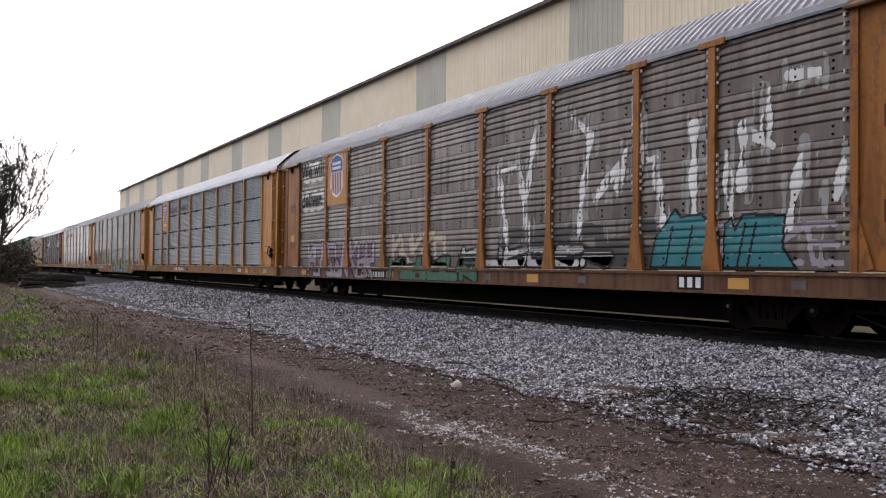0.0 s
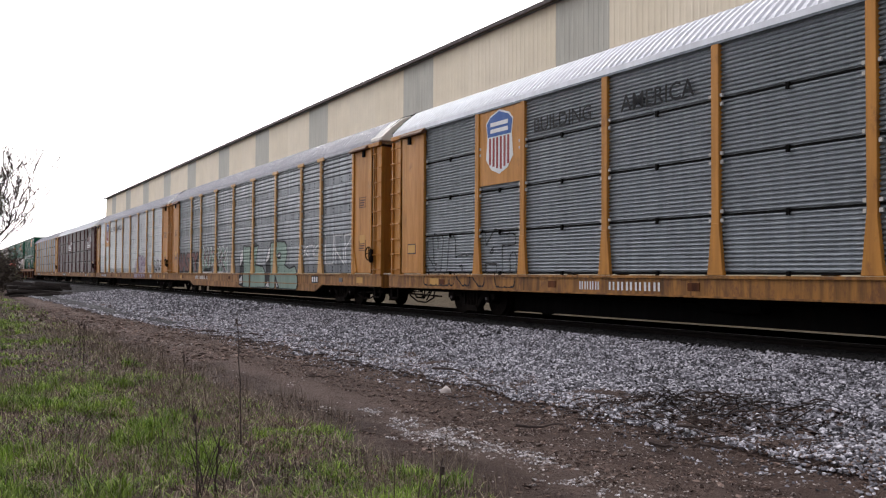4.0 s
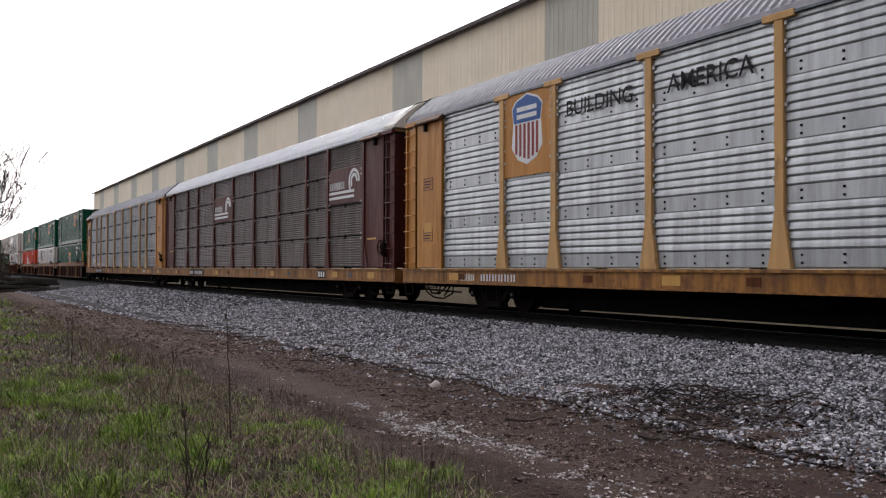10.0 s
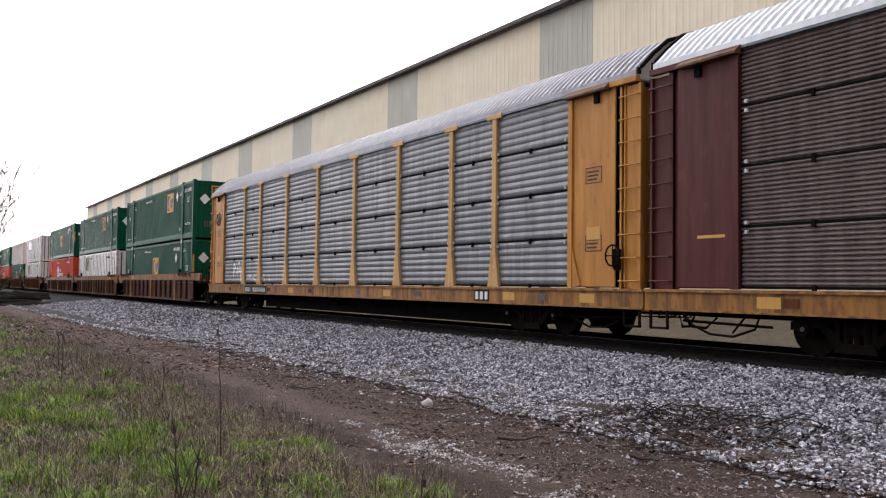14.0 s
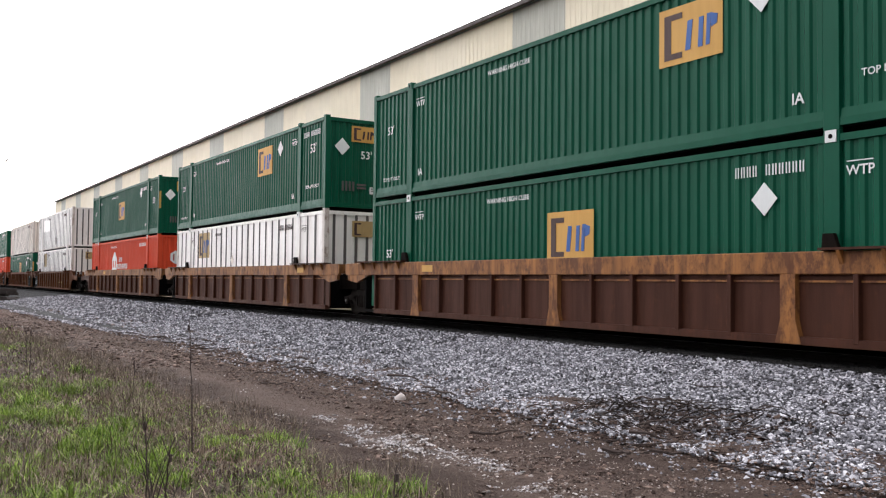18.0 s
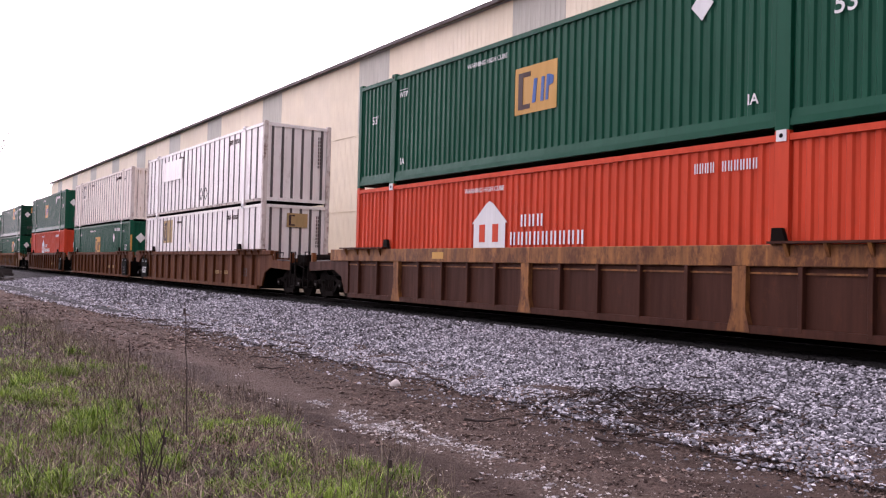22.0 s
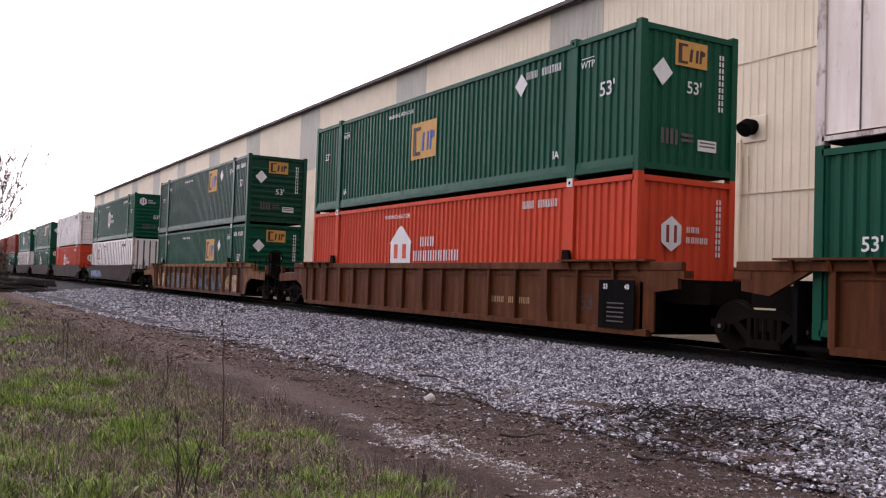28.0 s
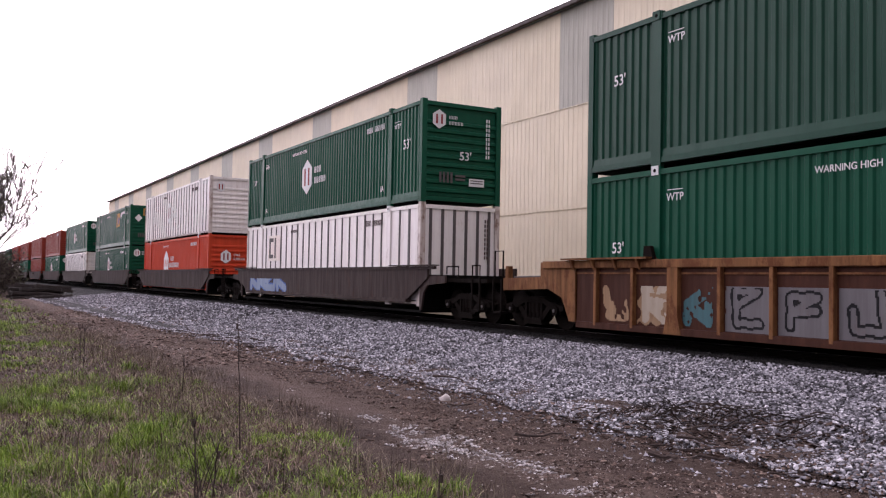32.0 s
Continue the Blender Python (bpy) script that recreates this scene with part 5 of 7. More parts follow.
def container(front, level, kind, key, mark="", end="upright", label="", seed=0, plain=False, logo=(5.2, 2.0)):
    """A 53-foot container whose front end stands at front; level 0 sits in the well, 1 on top."""
    z0 = 0.32 + level * CH
    c = thing("shipping_container", label, "shipping container", "containers on the train")
    MOVERS.append((c, front - HALF, RAIL_Z + z0))
    hw, r = CW / 2, random.Random(seed)
    wall_h = CH - 0.30
    if kind == "pressed":
        wall = corrugated(key, CL - 0.24, wall_h, 0.215, 0.034)
    else:
        wall = plated(key, CL - 0.24, wall_h)
    part("side_wall", wall, None, c, "", pose(-HALF + 0.12, -hw + 0.035, 0.16))
    part("side_wall", wall, None, c, "", pose(HALF - 0.12, hw - 0.035, 0.16, 0, 0, 180))
    if kind != "pressed":
        w = {"posts": 0.085, "thin": 0.022}[kind]
        n = 26
        for i in range(1, n):
            x = -HALF + 0.12 + (CL - 0.24) * i / n
            part("rib", rib("rib_grey", w if i % 5 else w * 1.4, wall_h), None, c, "", pose(x, -hw + 0.034, 0.16))
    bev = 0.006
    frame_mat = M[key if kind == "pressed" else "white_rust"]
    for y in (-hw, hw - 0.09):
        part("top_rail", Shape().box(-HALF + 0.12, HALF - 0.12, y, y + 0.09, CH - 0.16, CH - 0.06), M[key], c)
        part("bottom_rail", Shape().box(-HALF + 0.12, HALF - 0.12, y, y + 0.09, 0.06, 0.13 if kind != "pressed" else 0.17), frame_mat, c)
        if kind == "pressed":
            part("lower_band", Shape().prism_x([(y + 0.016, 0.171), (y + 0.074, 0.171), (y + 0.074, 0.31), (y + 0.03 if y < 0 else y + 0.074, 0.31)], -HALF + 0.12, HALF - 0.12), frame_mat, c)
        for x in (-HALF, HALF - 0.16):
            part("corner_post", Shape().box(x, x + 0.16, y - (0.0 if y < 0 else 0.07), y + (0.16 if y < 0 else 0.09), 0.0, CH), frame_mat, c, bevel=bev)
        for x in (-6.05, 6.05):
            post = part("lift_post", Shape().box(x - 0.13, x + 0.13, y - (0.012 if y < 0 else 0), y + (0.09 if y < 0 else 0.102), 0.0, CH - 0.005), M[key], c, bevel=bev)
            if y < 0:
                part("casting", Shape().box(x - 0.09, x + 0.09, y - 0.03, y + 0.1, CH - 0.17, CH + 0.004), M["decal_white" if level == 0 and not plain else key], post, "pale corner casting")
                part("casting_hole", Shape().disc((x, y - 0.032, CH - 0.085), (0, 1, 0), 0.035, 0.006, 10), M["black"], post)
    part("roof_sheet", Shape().box(-HALF + 0.05, HALF - 0.05, -hw + 0.05, hw - 0.05, CH - 0.11, CH - 0.07), M[key], c)
    part("floor_frame", Shape().box(-HALF + 0.1, HALF - 0.1, -hw + 0.1, hw - 0.1, 0.04, 0.14), M["black"], c)
    part("rear_wall", Shape().box(-HALF + 0.04, -HALF + 0.08, -hw + 0.1, hw - 0.1, 0.1, CH - 0.1), M[key], c)
    # the end that leads
    if end == "level":
        s, n = Shape(), 9
        pts = [(HALF - 0.09, 0.2)]
        for i in range(n):
            z = 0.2 + (CH - 0.75) * i / n
            p = (CH - 0.75) / n
            pts += [(HALF - 0.09, z + 0.35 * p), (HALF - 0.04, z + 0.5 * p), (HALF - 0.04, z + 0.8 * p), (HALF - 0.09, z + 0.95 * p)]
        pts += [(HALF - 0.09, CH - 0.16), (HALF - 0.13, CH - 0.16), (HALF - 0.13, 0.2)]
        part("end_wall", Shape().prism(pts, -hw + 0.14, hw - 0.14), M[key], c, "front wall with level ribs")
    elif kind == "pressed":
        part("end_wall", corrugated(key, CW - 0.28, CH - 0.28, 0.23, 0.035), None, c, "front wall with upright ribs", pose(HALF - 0.04, -hw + 0.14, 0.14, 0, 0, 90))
    else:
        part("end_wall", Shape().box(HALF - 0.09, HALF - 0.05, -hw + 0.14, hw - 0.14, 0.14, CH - 0.14), M[key], c)
        for i in range(6):
            y = -hw + 0.34 + i * (CW - 0.68) / 5
            part("rib", Shape().box(HALF - 0.052, HALF - 0.028, y - (0.045 if kind == "posts" else 0.012), y + (0.045 if kind == "posts" else 0.012), 0.16, CH - 0.16), M["rib_grey"], c, bevel=0.004)
    part("end_rail", Shape().box(HALF - 0.12, HALF - 0.01, -hw + 0.1, hw - 0.1, CH - 0.17, CH - 0.06), M[key], c)
    part("end_sill", Shape().box(HALF - 0.12, HALF - 0.01, -hw + 0.1, hw - 0.1, 0.06, 0.18), M[key], c)
    if plain:
        return c
    y, e = -hw + 0.024, HALF - 0.022
    if kind != "pressed":
        y = -hw + 0.008
    white = "decal_white" if key in ("green", "green_dull", "red", "red_hazed") else "decal_dark"
    swap = seed in (2, 4, 13, 14)
    if kind == "pressed" and key not in ("red", "red_hazed"):
        part("size_mark", letters("53'", 0.40, white, 0.004), None, c, "lettered 53'", side_at(HALF - 0.98, y, 1.42 if level == 0 else 1.95 if seed < 5 else 1.7))
        part("size_mark", letters("53'", 0.30, white, 0.004), None, c, "lettered 53'", side_at(-HALF + 0.95, y, 1.40 if level == 0 else 1.8))
        if mark != "house":
            part("size_mark", letters("53'", 0.34, white, 0.004), None, c, "lettered 53'", front_at(e, 0.12, 1.72 if end == "upright" else 1.35))
    if key not in ("red", "red_hazed") and (kind != "posts" or seed == 3):
        for x in (HALF - (2.5 if swap else 1.6), -HALF + 2.5):
            part("pocket_mark", letters("WTP", 0.2, white, 0.003), None, c, "lettered WTP", side_at(x, y, CH - 0.6))
            part("pocket_line", Shape().box(x - 0.2, x + 0.2, y - 0.003, y, CH - 0.47, CH - 0.455), M[white], c)
    if level and key == "green":
        part("arrow_mark", letters("IA", 0.24, white, 0.004), None, c, "lettered IA", side_at(HALF - 2.6, y, 0.55))
        part("arrow_mark", letters("IA", 0.24, white, 0.004), None, c, "lettered IA", side_at(-HALF + 2.5, y, 0.55))
    if seed in (2, 4):
        part("lift_mark", letters("TOP LIFT ONLY", 0.15, white, 0.002), None, c, "lettered TOP LIFT ONLY", side_at(HALF - 1.05, y, 0.75))
        part("lift_mark", letters("TOP LIFT ONLY", 0.13, white, 0.002), None, c, "lettered TOP LIFT ONLY", side_at(-HALF + 1.0, y, 0.5))
    n0 = HALF - (1.72 if swap else 3.75)
    bars("number_mark", c, n0, n0 + 0.45, y, CH - 0.45, 0.17, 4, white, "row of bars", seed)
    bars("number_mark", c, n0 + 0.58, n0 + 1.3, y, CH - 0.45, 0.17, 6, white, "row of bars", seed)
    if key in ("green", "green_dull", "red", "red_hazed"):
        part("warning_mark", letters("WARNING HIGH CUBE", 0.15, white, 0.002), None, c, "lettered WARNING HIGH CUBE", side_at(HALF - 9.9, y, CH - 0.42))
    else:
        bars("small_row", c, HALF - 10.6, HALF - 9.9, y, CH - 0.42, 0.10, 6, white, "small row of bars", seed + 1)
    num = Shape()
    for i in range(9):
        num.box(e - 0.006, e, hw - 0.50, hw - 0.46, 1.35 + 0.13 * i, 1.35 + 0.13 * i + 0.095).box(e - 0.006, e, hw - 0.42, hw - 0.38, 1.35 + 0.13 * i, 1.35 + 0.13 * i + 0.095)
    tagged(part("number_mark", num, M[white], c), "upright row of bars", kind="stuff")
    if kind == "pressed":
        pl = part("data_plate", Shape().box(e - 0.008, e, 0.25, 0.75, 0.52, 0.74), M["decal_white"], c, "white plate with bars")
        part("plate_bar", Shape().box(e, e + 0.004, 0.29, 0.71, 0.60, 0.63).box(e, e + 0.004, 0.29, 0.71, 0.67, 0.70), M["rib_grey"], pl)
        note = Shape()
        for i in range(4):
            note.box(e - 0.006, e, -0.72 + 0.12 * i, -0.65 + 0.12 * i, 0.58, 0.88)
        note.box(e - 0.006, e, -0.2, 0.12, 0.66, 0.72).box(e - 0.006, e, -0.2, 0.12, 0.76, 0.82)
        tagged(part("notice", note, M["rib_grey"], c), kind="stuff")
    if mark == "square":
        square_logo(c, pose(HALF - logo[0], y - 0.004, logo[1]), 1.4, 1.0, "decal_dark" if seed == 9 else "decal_blue")
        square_logo(c, front_at(e + 0.006, 0.02, 2.38) @ SIDE.inverted(), 0.85, 0.5, "decal_dark")
        part("placard", Shape().prism([(-0.24, 0), (0, 0.26), (0.24, 0), (0, -0.26)], 0, 0.006), M["decal_white"], c, "white diamond placard", pose(HALF - {1: 3.2, 2: 3.25, 4: 3.75, 6: 3.65}.get(seed, 3.95), y - 0.004, 2.28 if level else 2.0))
        part("placard", Shape().prism([(-0.26, 0), (0, 0.27), (0.26, 0), (0, -0.27)], 0, 0.006), M["decal_white"], c, "white diamond placard", front_at(e + 0.006, -0.72, 1.95) @ SIDE.inverted())
        for yy in (-hw + 0.03, hw - 0.12):
            part("stripe_mark", Shape().box(HALF - 0.003, HALF + 0.003, yy, yy + 0.09, 1.25, 2.1), M["decal_gold"], c, "amber reflective strip") if seed in (1, 6, 9) else None
    elif mark == "house":
        house_logo(c, pose(HALF - 9.65, y - 0.004, 1.28), 1.1)
        hex_logo(c, front_at(e + 0.006, -0.4, 1.75) @ SIDE.inverted(), 0.4)
    elif mark == "hexagon":
        hex_logo(c, pose(HALF - 9.05, y - 0.004, 1.52), 0.75)
        hex_logo(c, front_at(e + 0.006, -0.75, 2.35) @ SIDE.inverted(), 0.32)
    elif mark == "tan":
        square_logo(c, pose(-HALF + 4.0, -hw + 0.030, 2.1), 1.45, 1.05, "decal_blue" if seed == 3 else "decal_tan", "decal_tan")
        square_logo(c, front_at(e + 0.02, 0.05, 2.3) @ SIDE.inverted(), 0.8, 0.5, "decal_tan", "decal_tan")
        part("placard_frame", Shape().prism([(-0.18, 0), (0, 0.2), (0.18, 0), (0, -0.2)], 0, 0.006), M["white_worn"], c, "faded diamond placard", pose(HALF - 8.45, y - 0.022, 1.42))
    elif seed == 8:
        part("blank_panel", Shape().box(-1.5, 1.5, 0, 0.004, -0.55, 0.35), M["white"], c, "white sheet over an old marking", pose(-HALF + 4.65, y - 0.022, 2.1))
        for x in (-7.1, -6.5):
            f = Shape()
            for a, b in (((-0.22, 0), (0, 0.25)), ((0, 0.25), (0.22, 0)), ((0.22, 0), (0, -0.25)), ((0, -0.25), (-0.22, 0))):
                f.tube([(a[0], 0, a[1]), (b[0], 0, b[1])], 0.012, 0.012, 5)
            part("placard_frame", f, M["rib_grey"], c, "empty diamond placard frame", pose(HALF + x, y - 0.02, 0.66))
    elif mark == "faint":
        k = part("faded_panel", Shape().box(-0.7, 0.7, 0, 0.005, -0.5, 0.5), M["white_worn"], c, "faded patch of an old marking", pose(-HALF + 3.7, y - 0.022, 2.2 if level else 1.9))
        part("faded_shape", Shape().box(-0.6, -0.42, -0.006, 0, -0.4, 0.4).box(-0.42, -0.1, -0.006, 0, 0.25, 0.4).box(-0.42, -0.1, -0.006, 0, -0.4, -0.25).box(0.05, 0.2, -0.006, 0, -0.4, 0.4), M["rib_grey"], k)
    if seed == 10:
        square_logo(c, front_at(e + 0.02, 0.15, 2.42) @ SIDE.inverted(), 0.8, 0.46, "decal_dark")
        for yy in (-0.35, 0.12):
            part("placard", Shape().prism([(-0.2, 0), (0, 0.2), (0.2, 0), (0, -0.2)], 0, 0.006), M["white_rust"], c, "faded diamond placard", front_at(e + 0.012, yy, 2.0) @ SIDE.inverted())
        r2 = random.Random(10)
        streaks = Shape()
        for _ in range(26):
            q_, z_ = r2.uniform(-hw + 0.16, hw - 0.16), r2.choice((CH - 0.2, CH - 0.2, 1.0, 0.7))
            w_ = r2.uniform(0.006, 0.02)
            streaks.prism_x([(q_ - w_, z_), (q_ + w_, z_), (q_ + w_ * 0.3, z_ - r2.uniform(0.15, 0.55)), (q_ - w_ * 0.3, z_ - 0.14)], HALF - 0.0495, HALF - 0.0475)
        tagged(part("rust_streaks", streaks, M["stain"], c, "brown rust runs down the end wall"), kind="stuff")
    return c


# ---- well cars ----
def well_car(front, label, top_key, body_key, style="ribbed", lead=True, tail=True, rib_key=None, seed=0, lead_wheel=False):
    """One well unit under the container whose front end stands at front. lead, tail: an end with a coupler of its own."""
    car = thing("well_car", label, "railway car", "well cars of the train")
    x0 = front - HALF
    MOVERS.append((car, x0, RAIL_Z))
    rib_key = rib_key or top_key
    L = 8.3
    if style == "ribbed":
        low = 1.16 if top_key == "orange" else 1.335
        rear, fore = (-L if tail else -7.75), (L if lead and seed != 1 else 8.65)
        part("top_chord", Shape().box(-L - 1.1, L + (1.9 if seed == 1 else 1.1), -1.45, -1.33, low, 1.49), M[top_key], car, bevel=0.012)
        part("top_chord", Shape().box(-L - 1.1, L + 1.1, 1.33, 1.45, low, 1.49), M[top_key], car)
        part("side_sheet", Shape().box(rear, fore, -1.36, -1.32, 0.22, low + 0.02), M[body_key], car)
        part("side_sheet", Shape().box(-L, L, 1.36, 1.40, 0.22, low + 0.02), M[body_key], car)
        part("bottom_chord", Shape().box(rear + 0.1, fore - 0.1, -1.45, -1.30, 0.14, 0.26), M[body_key], car)
        part("bottom_chord", Shape().box(-L + 0.3, L - 0.3, 1.30, 1.45, 0.14, 0.26), M[body_key], car)
        n = 15
        for i in range(n):
            x = -7.6 + 15.2 * i / (n - 1)
            wide = 0.16 if i in (2, 7, 12) else 0.055
            if wide > 0.1:
                part("side_post", Shape().prism([(x - 0.13, low + 0.005), (x - 0.13, 0.5), (x - 0.22, 0.15), (x + 0.22, 0.15), (x + 0.13, 0.5), (x + 0.13, low + 0.005)], -1.462, -1.355), M[top_key], car, "broad rust-streaked post")
            else:
                part("side_rib", Shape().box(x - 0.04, x + 0.04, -1.455, -1.355, 0.2, low + 0.005), M[rib_key], car, bevel=0.008)
        part("chord_lip", Shape().box(rear + 0.05, fore - 0.05, -1.385, -1.361, low - 0.115, low - 0.085), M[top_key], car, "narrow rail below the top chord")
        for x in (-6.1, 6.1):
            part("guide_lug", Shape().prism([(x - 0.14, 1.48), (x - 0.12, 1.74), (x + 0.05, 1.74), (x + 0.14, 1.48)], -1.42, -1.34), M["iron"], car, "dark container guide lug")
        for w in (-1, 1):
            a, b = sorted((w * 6.0, w * 8.6))
            ledge = part("walkway", Shape().box(a, b, -1.56, -1.30, 1.50, 1.535), M[rib_key], car, "narrow steel walkway along the top chord")
            for i in range(4):
                x = a + 0.3 + (b - a - 0.6) * i / 3
                part("bracket", Shape().prism_x([(-1.55, 1.50), (-1.45, 1.50), (-1.45, 1.30)], x - 0.03, x + 0.03), M[top_key], ledge)
    else:
        out = [(-L - 0.5, 1.42), (-L - 0.5, 1.10), (-L + 0.7, 0.50), (L - 0.7, 0.50), (L + 0.5, 1.10), (L + 0.5, 1.42)]
        part("side_sheet", Shape().prism(out, -1.44, -1.38), M[body_key], car)
        part("side_sheet", Shape().prism(out, 1.38, 1.44), M[body_key], car)
        part("top_chord", Shape().box(-L - 0.9, L + 0.9, -1.47, -1.38, 1.34, 1.42), M[top_key], car)
        part("bottom_chord", Shape().box(-L + 0.7, L - 0.7, -1.47, -1.30, 0.42, 0.52), M[body_key], car)
        for w in (-1, 1):
            a, b = sorted((w * 6.6, w * 9.2))
            part("walkway", Shape().box(a, b, -1.54, -1.30, 1.43, 1.46), M[body_key], car)
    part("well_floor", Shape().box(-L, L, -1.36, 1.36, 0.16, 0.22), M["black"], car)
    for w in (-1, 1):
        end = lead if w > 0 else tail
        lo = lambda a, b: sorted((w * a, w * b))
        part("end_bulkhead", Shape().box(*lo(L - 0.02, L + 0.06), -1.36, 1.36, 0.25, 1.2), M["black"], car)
        if end:
            # platform over a truck of its own
            arch = [(L, 0.24), (L, 1.17), (L + 1.4, 1.17), (L + 1.4, 0.98), (L + 0.45, 0.92), (L + 0.22, 0.72), (L + 0.1, 0.24)]
            if style == "ribbed":
                arch = [(L, 0.24), (L, low + 0.01), (L + 1.09, low + 0.01), (L + 1.2, 1.15), (L + 2.7, 1.12), (L + 2.7, 0.84), (L + 0.95, 0.90), (L + 0.45, 0.72), (L + 0.2, 0.24)]
            if seed != 1:
                part("end_gusset", Shape().prism([(w * a, b) for a, b in arch], -1.40, -1.34), M[body_key if top_key != "tan_well" else top_key], car)
            if style == "ribbed":
                # what stands on the end deck
                part("deck_box", Shape().box(*lo(L + 1.25, L + 2.05), -0.55, 0.95, 1.101, 1.36), M["iron"], car, "dark air brake box", bevel=0.02)
                part("deck_beam", Shape().box(*lo(L + 0.1, L + 2.9), 1.02, 1.14, 1.101, 1.42), M[top_key], car, "rusty beam along the deck")
                part("deck_beam", Shape().box(*lo(L + 1.2, L + 1.32), -1.32, 1.0, 1.101, 1.24), M[top_key], car, "rusty beam across the deck")
                for q_, h_ in ((L + 1.16, 1.47), (L + 2.56, 1.40)):
                    part("stanchion", Shape().box(*lo(q_, q_ + 0.13), -1.36, -1.23, 1.08, h_), M[top_key], car, bevel=0.01)
                part("reservoir", Shape().tube([(w * (L + 2.2), -0.2, 1.24), (w * (L + 2.2), 0.9, 1.24)], 0.15, 0.15, 12), M["iron"], car)
                part("brake_pipe", Shape().tube([(w * (L + 0.3), -1.25, 1.14), (w * (L + 1.1), -1.28, 1.17), (w * (L + 2.4), -1.28, 1.15), (w * (L + 3.0), -1.0, 0.9)], 0.02, 0.02, 6), M["rib_grey"], car)
            part("end_platform", Shape().box(*lo(L, L + 3.15), -1.2, 1.2, 1.0, 1.1).box(*lo(L, L + 3.2), -0.35, 0.35, 0.62, 1.0), M["iron"], car)
            part("end_step", Shape().box(*lo(L + 2.75, L + 3.15), -1.42, -1.20, 0.30, 0.34).box(*lo(L + 2.75, L + 2.79), -1.42, -1.38, 0.30, 1.1).box(*lo(L + 3.11, L + 3.15), -1.42, -1.38, 0.30, 1.1), M["iron"], car)
            g = part("grab_rail", Shape().tube([(w * (L + 2.75), -1.38, 1.1), (w * (L + 2.75), -1.38, 1.75 if lead_wheel else 1.42), (w * (L + 3.1), -1.38, 1.75 if lead_wheel else 1.42), (w * (L + 3.1), -1.38, 1.1)], 0.02, 0.02, 6), M["iron"], car)
            if w > 0:
                part("grab_rail", Shape().tube([(w * (L + 1.5), -1.40, 1.2), (w * (L + 1.5), -1.40, 1.62 if lead_wheel else 1.4), (w * (L + 2.1), -1.40, 1.62 if lead_wheel else 1.4), (w * (L + 2.1), -1.40, 1.1)], 0.018, 0.018, 6), M["iron"], car)
            if w > 0 and lead_wheel:
                hb = part("hand_brake", Shape().box(L + 2.0, L + 2.22, -0.98, -0.62, 1.1, 1.95), M["iron"], car, "hand-brake housing")
                s = Shape().ring((L + 2.3, -0.85, 1.75), (1, -0.35, 0), 0.27, 0.022, 18)
                for i in range(4):
                    d = Vector((0.35, 1, 0)).normalized() * math.cos(0.785 * i) * 0.27 + Vector((0, 0, 0.27)) * math.sin(0.785 * i)
                    s.tube([Vector((L + 2.3, -0.85, 1.75)) - d, Vector((L + 2.3, -0.85, 1.75)) + d], 0.014, 0.014, 5)
                part("hand_wheel", s, M["black"], hb, "spoked hand-brake wheel")
            coupler(car, w * (L + 3.1), w)
            truck(car, w * (L + 1.95))
        else:
            part("end_bracket", Shape().prism([(w * a, b) for a, b in ((L - 0.3, low if style == "ribbed" else 1.165), (L + 1.0, low if style == "ribbed" else 1.165), (L + 1.0, 1.02), (L + 0.45, 0.95))], -1.43, -1.34), M[top_key], car)
            part("end_beam", Shape().box(*lo(L, L + 1.25), -0.9, 0.9, 0.75, 1.12), M["iron"], car)
            part("end_cap", Shape().box(*lo(L + 0.8, L + 1.15), -1.44, -1.2, 1.2, 1.333 if style == "ribbed" and low > 1.2 else 1.48), M[top_key], car)
            if w < 0:
                truck(car, w * (L + 0.85))
    r = random.Random(seed)
    for i in range(1 if top_key == "orange" else 0):
        x = r.uniform(-7, 7)
        part("chord_mark", Shape().box(x, x + 0.5, -1.4555, -1.4505, 1.24, 1.4), M["decal_gold"], car, "yellow reflective marking")
    return car

# ---- the train, front to back ----
a0 = autorack(-20.40, "autorack car with grimy panels, yellow posts and teal graffiti", "banded", "galv_brown", "yellow_old", "sill_rust", True, "roof_dull")
a1 = autorack(-48.90, "autorack car with clean grey louvred panels and yellow ends", "louvred", "galv_light", "yellow", "sill", False)
a2 = autorack(-77.42, "autorack car with blue-grey panels, yellow posts and pale green graffiti", "banded", "galv_blue", "yellow", "sill", True, "roof_dull", True, True, "yellow_pale")
a3 = autorack(-105.36, "autorack car with bright galvanised panels, yellow posts and a shield emblem", "banded", "galv", "yellow", "sill", True, "roof_dull", True, post_key="yellow_pale")
a4 = autorack(-133.85, "red-brown autorack car with dark stained louvred panels and white emblem", "louvred", "galv_dark", "brown", "sill", False, "roof", True)
a5 = autorack(-161.9, "autorack car with slate-grey panels and yellow flared posts", "waved", "galv_grey", "yellow", "sill", True, "roof_dull", post_key="yellow_pale")

PY = FACE - 0.05


def slab(x, z, x0, x1, z0, z1):
    return np.maximum(np.maximum(x0 - x, x - x1), np.maximum(z0 - z, z - z1))


def emblem_plate(car, x0, x1, z0, z1):
    part("emblem_plate", Shape().box(x0, x1, FACE - 0.045, FACE - 0.035, z0, z1), M["yellow"], car, "yellow plate between two posts")
    shield(car, (x0 + x1) / 2, (z0 + z1) / 2 + 0.1, (x1 - x0) * 0.62, (z1 - z0) * 0.8, PY)


